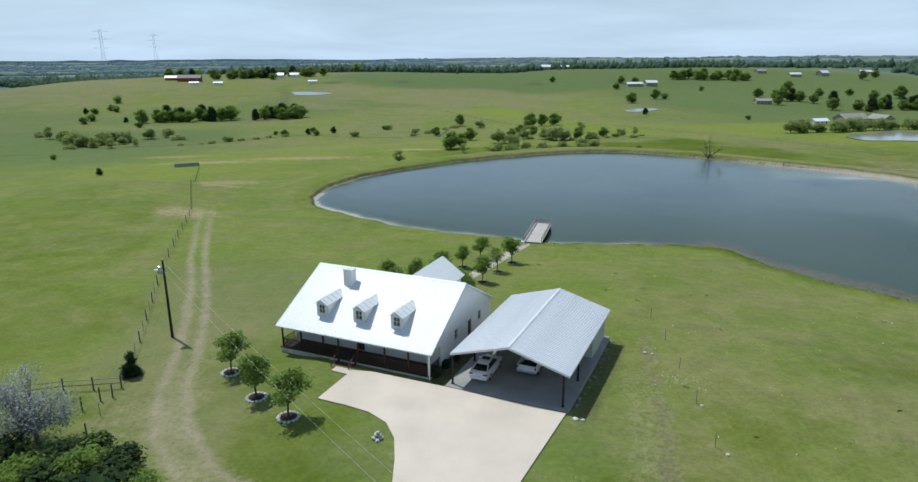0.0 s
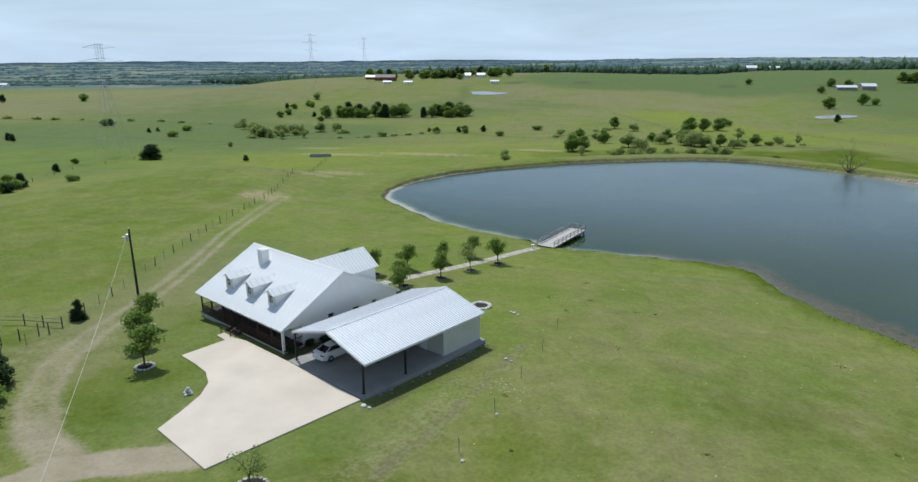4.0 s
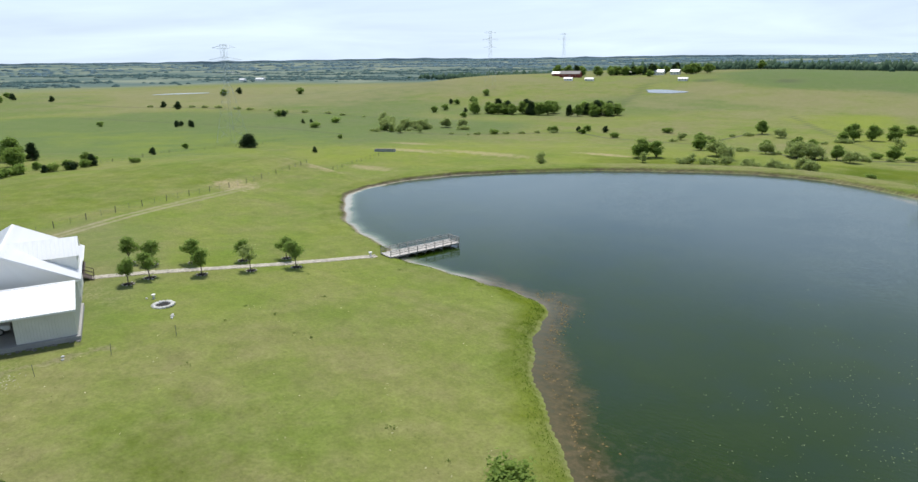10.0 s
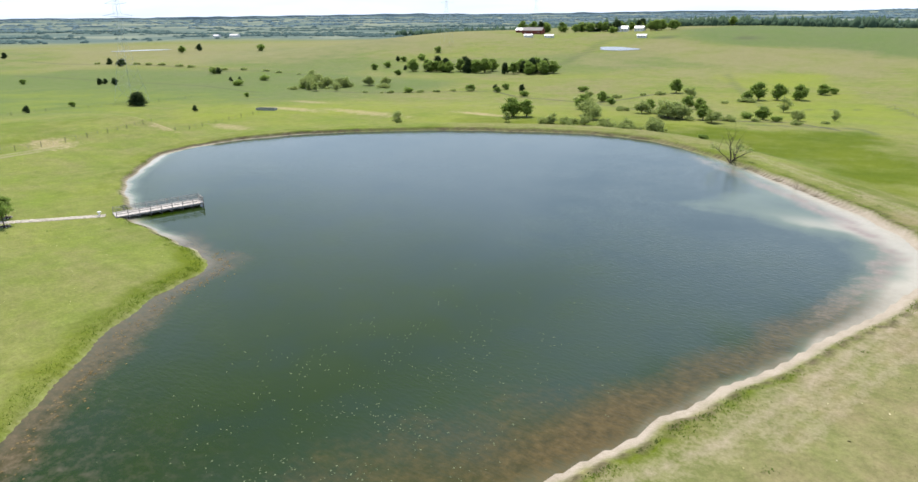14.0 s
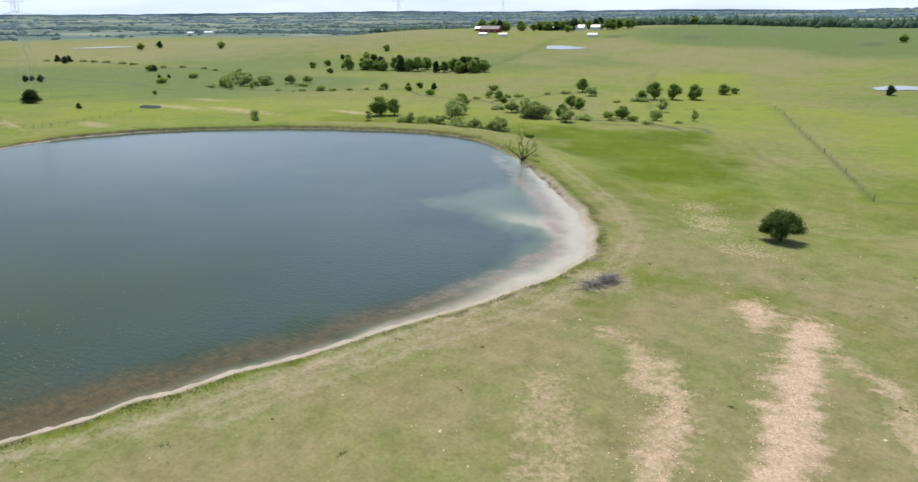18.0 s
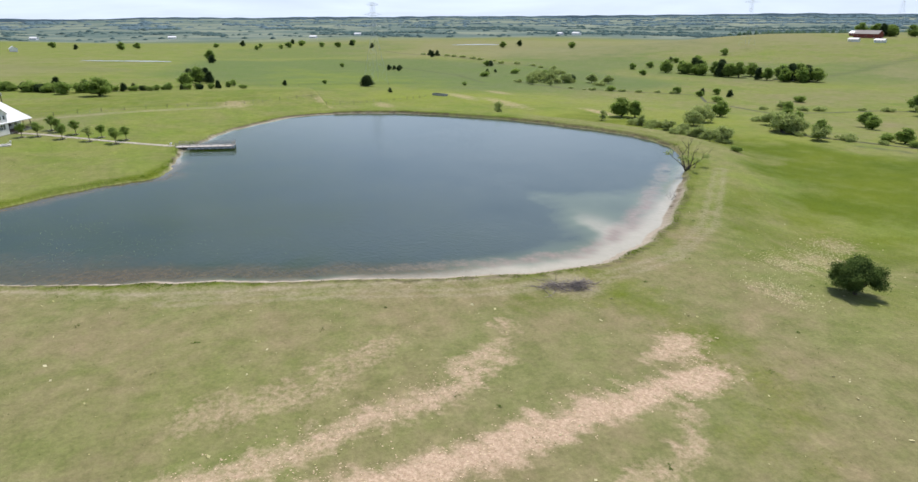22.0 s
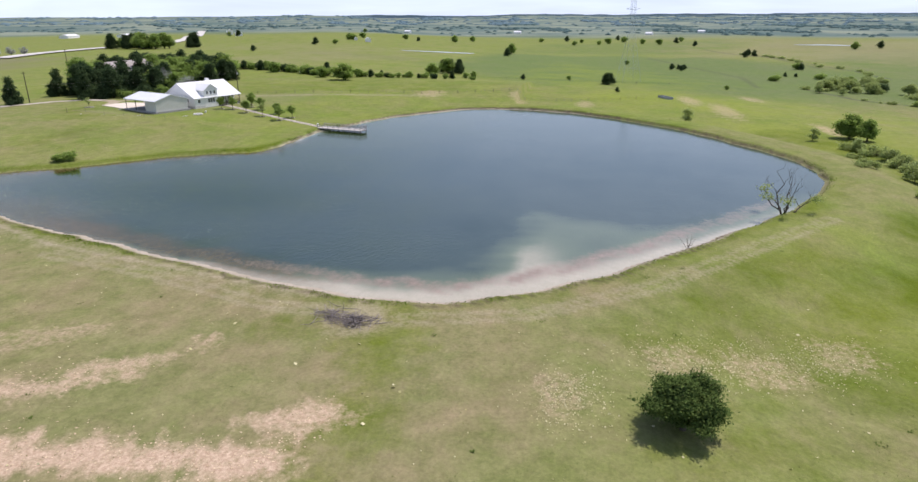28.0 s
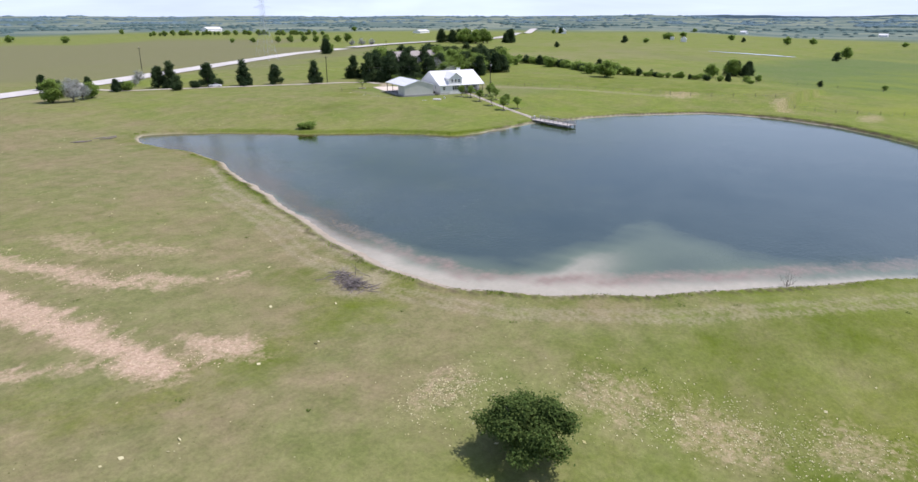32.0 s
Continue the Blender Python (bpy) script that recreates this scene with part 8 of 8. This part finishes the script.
# pale weed heads and stones
n = 7000
xs, ys = r.uniform(20, 185, n), r.uniform(30, 225, n)
ok = (shore_distance(xs, ys) > 4) & (waves(xs, ys, 9, 65) + r.normal(0, 0.25, n) > 0.35)
scatter("weed_heads", xs[ok], ys[ok], np.where(xs[ok] > 108, r.choice([0.07, 0.11, 0.19], ok.sum(), p=[0.5, 0.35, 0.15]), 0.07), M["weed"], "pale weed heads dotted over the pasture", "weeds", 3, lift=0.05)
k = r.uniform(0, 1, 2000)
xs = np.concatenate([135 - 9 * k + r.normal(0, 2.4, 2000), r.normal(143, 2.5, 700)])
ys = np.concatenate([198 + 22 * k + r.normal(0, 2.2, 2000), r.normal(191, 1.8, 700)])
scatter("pale_litter", xs, ys, 0.065, M["weed"], "bleached grass litter and small stones", "litter", 4, lift=0.05)
line = np.array(chain([(160, 122), (160, 144), (157, 158), (156, 169), (150, 171)], 0.05) + chain([(157, 118), (155, 130), (151, 141), (147, 150)], 0.06))[:, :2]
xs, ys = line[:, 0] + r.normal(0, 1.7, len(line)), line[:, 1] + r.normal(0, 1.2, len(line))
scatter("straw_litter", xs, ys, 0.075, leafage("straw", (0.33, 0.24, 0.14), (0.62, 0.50, 0.34), 0.1), "loose straw lying in windrows", "straw", 5, 0.12, lift=0.03)
# small pale specks lying flat on the pond
n = 2200
xs, ys = r.normal(91, 9, n), r.normal(102, 15, n)
ok = (shore_distance(xs, ys) < -3) & (waves(xs, ys, 9, 67) + r.normal(0, 0.5, n) > 0.1)
scatter("floating_specks", xs[ok], ys[ok], 0.065, M["pond_specks"], "small pale specks lying on the pond", "specks", 6, 0.02, water=True)
# weed mats in the western shallows
n = 26000
k = r.randint(0, len(SHORELINE), n)
sp_ = SHORELINE[k] + r.normal(0, 2.0, (n, 2))
dd = -shore_distance(sp_[:, 0], sp_[:, 1])
an = np.degrees(np.arctan2(sp_[:, 1] - 165, sp_[:, 0] - 45))
ok = (dd > 1.2) & (dd < 5.2) & (an > -93) & (an < -66) & (waves(sp_[:, 0], sp_[:, 1], 3, 69) + r.normal(0, 0.35, n) > 0.1)
scatter("weed_mats", sp_[ok, 0], sp_[ok, 1], 0.12, leafage("dry_pond_weed", (0.07, 0.050, 0.022), (0.175, 0.130, 0.062), 0.0), "brown mats of pond weed in the shallows", "pond weed", 8, 0.02, water=True)

# ---- road, neighbours and the distance ----
tagged(part("road", strip([(215, 22), (150, -15), (101, -41), (65, -60), (9, -95), (-124, -178), (-210, -211)], 13.0, 0.25, 14), M["road"]), "pale sun-bleached country highway", "road", kind="structure")
tagged(part("road", strip([(-209, -210.6), (-270, -234), (-370, -256), (-500, -268), (-560, -290), (-700, -366), (-860, -455), (-1000, -535)], 13.0, 0.8, 14), M["road"]), "far stretch of the pale country highway", "road", kind="structure")
tagged(part("lane", strip([(-9.5, 28), (-9.5, 20), (-3, 13), (25.4, -2.0), (52, -17.5), (68, -26), (75, -53)], 3.2, 0.10, 2.5), M["gravel"]), "pale gravel lane between driveway and highway", "lane", kind="structure")


def gable_house(name, x, y, turn, w, d, wall, rise, walls, roofs, label, category="house", group="", windows=4):
    h = thing(name, on_ground(x, y, turn), label, category, group)
    part("wall", Geo().box(-w / 2, -d / 2, -0.6, w / 2, d / 2, wall), M[walls], h)
    for s in (-1, 1):
        x0, x1 = sorted((s * w / 2, s * (w / 2 - 0.12)))
        part("gable", Geo().loft([[(gx_, -d / 2, wall), (gx_, d / 2, wall), (gx_, 0, wall + rise)] for gx_ in (x0, x1)]), M[walls], h)
    e = 0.5
    for s in (-1, 1):
        g = Geo().add([(-w / 2 - e, s * (d / 2 + e), wall - rise * e / (d / 2)), (w / 2 + e, s * (d / 2 + e), wall - rise * e / (d / 2)), (w / 2 + e, 0, wall + rise), (-w / 2 - e, 0, wall + rise)] +
                      [(-w / 2 - e, s * (d / 2 + e), wall - rise * e / (d / 2) + 0.15), (w / 2 + e, s * (d / 2 + e), wall - rise * e / (d / 2) + 0.15), (w / 2 + e, 0, wall + rise + 0.15), (-w / 2 - e, 0, wall + rise + 0.15)],
                      [(3, 2, 1, 0), (4, 5, 6, 7), (0, 1, 5, 4), (1, 2, 6, 5), (3, 0, 4, 7)])
        part("roof", g, M[roofs], h)
        for i in range(windows):
            cx = -w / 2 + (i + 0.5) * w / windows
            wd = part("window", Geo().box(cx - 0.6, s * (d / 2 + 0.03) - 0.05, 1.0, cx + 0.6, s * (d / 2 + 0.03) + 0.05, 2.2), M["trim"], h)
            part("pane", Geo().box(cx - 0.5, s * (d / 2 + 0.09) - 0.01, 1.1, cx + 0.5, s * (d / 2 + 0.09) + 0.01, 2.1), M["tint"], wd)
    return h


gable_house("neighbour_house", -57, 2, -8, 25, 12, 5.4, 4.6, "tan_wall", "brown_roof", "brown-roofed house half hidden in dark junipers")
for x, y, a, w, d, wl_h, rs_, walls, roofs in ((-281, 687, 10, 9, 4, 2.2, 1.0, "trim", "roof_white"), (-258, 692, 10, 9, 4, 2.2, 1.0, "trim", "roof_white"), (-166, 719, 10, 9, 4, 2.2, 1.0, "trim", "roof_white"), (-303, 730, 10, 24, 9, 4, 3, "barn_red", "brown_roof"),
                                                (-330, 748, 15, 14, 8, 3, 2, "barn_red", "roof_zinc"), (-223, 794, 5, 11, 7, 3.6, 2.4, "trim", "roof_zinc"), (-206, 800, 5, 10, 7, 3.5, 2, "trim", "roof_white"), (-262, 800, 8, 12, 7, 3, 2, "trim", "roof_zinc"),
                                                (176, 712, 8, 17, 8, 2.6, 1.6, "tan_wall", "roof_zinc"), (196, 722, 8, 12, 9, 3.6, 2.2, "tan_wall", "roof_zinc"), (203, 384, 15, 9, 5, 2.6, 1.2, "trim", "roof_white"), (222, 386, 15, 16, 9, 3.6, 2.6, "tan_wall", "brown_roof"),
                                                (238, 384, 100, 12, 8, 3.2, 2.2, "tan_wall", "brown_roof"), (240, 545, 0, 12, 7, 2.6, 1.6, "tan_wall", "brown_roof"), (420, 872, 0, 14, 8, 3, 2, "tan_wall", "roof_zinc"), (470, 900, 30, 16, 9, 4, 3, "tan_wall", "roof_zinc"), (560, 960, 0, 16, 9, 3, 2, "tan_wall", "roof_zinc"),
                                                (390, 905, 12, 13, 8, 3, 2, "tan_wall", "brown_roof"), (150, 1060, 0, 16, 9, 3.4, 2, "tan_wall", "roof_zinc"), (120, 1045, 0, 14, 10, 5, 3, "tan_wall", "roof_zinc"),
                                                (-560, -60, 20, 9, 6, 3, 2, "trim", "roof_zinc"), (-640, -520, 20, 40, 12, 3, 2, "trim", "roof_white"), (-690, -470, 20, 36, 12, 3, 2, "trim", "roof_white"), (-590, -85, 20, 5, 4, 2.4, 1.0, "trim", "roof_white"),
                                                (-1040, 815, 20, 18, 9, 3, 2, "trim", "roof_white"), (-1062, 790, 20, 12, 8, 3, 2, "trim", "roof_zinc"), (-1150, 300, 60, 13, 8, 3, 2, "trim", "roof_white"), (-1320, 420, 60, 14, 8, 3, 2, "trim", "roof_white"), (-760, -330, 30, 22, 10, 5, 3, "trim", "roof_white"),
                                                (-860, -400, 30, 16, 10, 5, 4, "trim", "roof_white"), (-1250, 40, 90, 14, 8, 3, 2, "trim", "roof_white"), (-1180, -180, 70, 12, 8, 3, 2, "trim", "roof_white"), (-500, -900, 20, 40, 14, 4, 3, "trim", "roof_white")):
    gable_house("farm_building", x, y, a, w, d, wl_h, rs_, walls, roofs, "far farm building with a pale metal roof" if walls != "barn_red" else "far long red barn", "farm building", "farm buildings in the distance", 3)


def far_pond(x, y, rx, ry, turn):
    a = np.arange(36) / 36 * 2 * math.pi
    k = 1 + 0.12 * np.sin(3 * a + x) + 0.06 * np.sin(5 * a)
    c, s = math.cos(radians(turn)), math.sin(radians(turn))
    u, v = np.cos(a) * rx * k, np.sin(a) * ry * k
    px_, py_ = x + u * c - v * s, y + u * s + v * c
    hz = height(px_, py_)[0]
    g = Geo()
    g.v = [(p, q, z + 0.25) for p, q, z in zip(px_, py_, hz)] + [(x, y, float(hz.mean()) + 0.3)]
    g.f = [(i, (i + 1) % 36, 36) for i in range(36)]
    return tagged(part("far_pond", g, POND_FAR), "pale silvery stock pond in the far pasture", "pond", kind="structure")


POND_FAR = surface("far_pond_water", (0.30, 0.31, 0.30), 0.12, 0, 0.8, 0.02, fine=0.2, ior=1.33)
for q in ((-707, 470, 34, 11, 55), (-150, 634, 18, 12, 5), (-404, 60, 33, 7, 102), (190, 294, 29, 17, 52), (128, 492, 14, 7, 20)):
    far_pond(*q)


def woods(name, seed, n, rings, mat, label, belts=()):
    """Distant woods as one mesh of small leafy lumps."""
    q = np.random.RandomState(seed)
    rad, az = np.exp(q.uniform(math.log(rings[0]), math.log(rings[1]), n * 5)), q.uniform(-math.pi, math.pi, n * 5)
    xs, ys = 45 + np.cos(az) * rad, 120 + np.sin(az) * rad
    if belts:
        pick, along = q.randint(0, len(belts), n * 5), q.uniform(0, 1, n * 5)
        bl = np.array(belts, float)[pick]
        xs = bl[:, 0] + (bl[:, 2] - bl[:, 0]) * along + q.normal(0, 1, n * 5) * bl[:, 4]
        ys = bl[:, 1] + (bl[:, 3] - bl[:, 1]) * along + q.normal(0, 1, n * 5) * bl[:, 5]
        rad = np.hypot(xs - 45, ys - 120)
    f = waves(xs, ys, 420, 81) + 0.7 * waves(xs, ys, 150, 83) + q.normal(0, 0.04, n * 5)
    g = waves(xs, ys, 260, 85)
    yaw = np.degrees(np.arctan2(45 - xs, ys - 120))
    bar = 0.62 - 0.42 * smooth(52, 38, yaw) * smooth(-2, 8, yaw) + 0.18 * smooth(-2, -14, yaw) + 0.12 * smooth(75, 95, yaw) + 0.25 * smooth(1500, 1250, rad) * smooth(60, 75, yaw)
    ok = np.arange(n) if belts else np.nonzero((f > bar) | (np.abs(g) < 0.015))[0][:n]
    xs, ys, ss = xs[ok], ys[ok], q.uniform(3.0, 5.2, len(ok)) * rad[ok] / 1500
    z = height(xs, ys)[0]
    b = bmesh.new()
    bmesh.ops.create_icosphere(b, subdivisions=1, radius=1)
    bv = np.array([v.co[:] for v in b.verts])
    bf = np.array([[v.index for v in f.verts] for f in b.faces])
    b.free()
    V = np.repeat(bv[None], len(xs), 0) * (1 + q.normal(0, 0.16, (len(xs), len(bv), 1)))
    V[:, :, 2] = V[:, :, 2] * (2.7 if belts else 1.1) - 0.35
    V[:, :, 2] *= q.uniform(0.5, 1.35, (len(xs), 1)) if belts else 1.0
    V = V * ss[:, None, None] * np.stack([np.full(len(xs), 1.7), np.full(len(xs), 1.7), (1500 / rad[ok]) ** 0.6], 1)[:, None, :] + np.stack([xs, ys, z], 1)[:, None, :]
    F = (bf[None] + (np.arange(len(xs)) * len(bv))[:, None, None]).reshape(-1, 3)
    me = bpy.data.meshes.new(name)
    me.vertices.add(V.size // 3)
    me.vertices.foreach_set("co", V.astype(np.float32).ravel())
    me.loops.add(F.size)
    me.loops.foreach_set("vertex_index", F.astype(np.int32).ravel())
    me.polygons.add(len(F))
    me.polygons.foreach_set("loop_start", np.arange(0, F.size, 3, dtype=np.int32))
    me.update(calc_edges=True)
    me.shade_smooth()
    me.materials.append(mat)
    return tagged(new(name, me), label, "woods", kind="stuff")


# haze sits in the leaf colours, bluer in the farther ring
woods("far_woods", 5, 12000, (1180, 2300), M["woods"], "dark woods and hedges beyond the pastures, tinted with painted haze")
woods("farthest_woods", 8, 16000, (2200, 4500), M["hazed_woods"], "woods out to the horizon, blue-green from painted haze")
woods("wood_belts", 6, 4200, (1000, 2000), M["wood_belt"], "dark wood belts behind the far farm",
      ((-760, 1060, -520, 1120, 30, 30), (-700, 1180, -420, 1240, 40, 40), (-330, 1010, -170, 1030, 24, 20), (-170, 1040, 120, 1075, 24, 22), (120, 1090, 380, 1060, 26, 22), (-330, 1330, -60, 1420, 25, 30), (330, 1180, 760, 1080, 30, 25), (640, 980, 760, 900, 20, 20)))
for k in range(40):
    a = rng.uniform(0, 1)
    plant(("oak_a", "juniper_a", "oak_b")[k % 3], -345 + 165 * a + rng.uniform(-8, 8), 752 + 62 * a + rng.uniform(-4, 26), rng.uniform(1.1, 1.8), group="trees round the far farm", label="dark tree beside the far farm")
for k in range(24):
    plant(("oak_b", "oak_a", "juniper_a")[k % 3], 275 + 130 * rng.uniform(0, 1), 485 + 45 * rng.uniform(-1, 1), rng.uniform(0.9, 1.4), group="trees round the eastern houses", label="tree beside the eastern houses")
plant("oak_a", -163, 985, 1.6, label="tall tree before the far wood belt")
for k in range(26):
    plant(("oak_a", "oak_b", "juniper_a")[k % 3], 262 + 150 * rng.uniform(0, 1), 560 + 60 * rng.uniform(-1, 1), rng.uniform(1.0, 1.6), group="trees round the eastern houses", label="tree beside the eastern houses")
for k in range(18):
    plant(("oak_a", "oak_b")[k % 2], 250 + 90 * k / 17 + rng.uniform(-4, 4), 816 + 10 * k / 17 + rng.uniform(-12, 12), rng.uniform(1.3, 1.8), group="oaks of the north-eastern wood")


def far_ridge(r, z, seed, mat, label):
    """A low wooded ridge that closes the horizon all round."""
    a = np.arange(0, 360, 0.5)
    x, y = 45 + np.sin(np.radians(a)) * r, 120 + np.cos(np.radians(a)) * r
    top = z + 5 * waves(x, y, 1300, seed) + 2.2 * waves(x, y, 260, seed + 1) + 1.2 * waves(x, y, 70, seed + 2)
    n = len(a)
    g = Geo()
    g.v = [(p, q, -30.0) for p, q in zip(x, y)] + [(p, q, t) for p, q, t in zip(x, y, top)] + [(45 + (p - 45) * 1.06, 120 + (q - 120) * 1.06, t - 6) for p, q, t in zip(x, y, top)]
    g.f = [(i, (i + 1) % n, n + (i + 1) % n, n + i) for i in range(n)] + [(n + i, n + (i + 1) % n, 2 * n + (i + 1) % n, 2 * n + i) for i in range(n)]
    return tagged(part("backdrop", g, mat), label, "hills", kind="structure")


# backdrop hills; their pale blue is aerial haze painted into the base colour
far_ridge(4620, 25, 101, surface("hazed_far_hills", (0.26, 0.33, 0.37), 1.0, 0, 0.85, 0.004, fine=0.02), "distant hills on the horizon, pale blue from painted haze")
# single trees and thickets of the far fields
k = 0
while k < 40:
    rad, az = math.exp(rng.uniform(math.log(560), math.log(1250))), rng.uniform(-math.pi, math.pi)
    x, y = 45 + math.cos(az) * rad, 120 + math.sin(az) * rad
    if waves(np.array([x]), np.array([y]), 170, 91)[0] + rng.normal(0, 0.3) > 0.35:
        plant(("small_tree", "oak_b", "small_cedar")[k % 3], x, y, rng.uniform(1.4, 2.4) * (0.6 if k % 3 == 1 else 1.0), group="trees of the far fields")
        k += 1
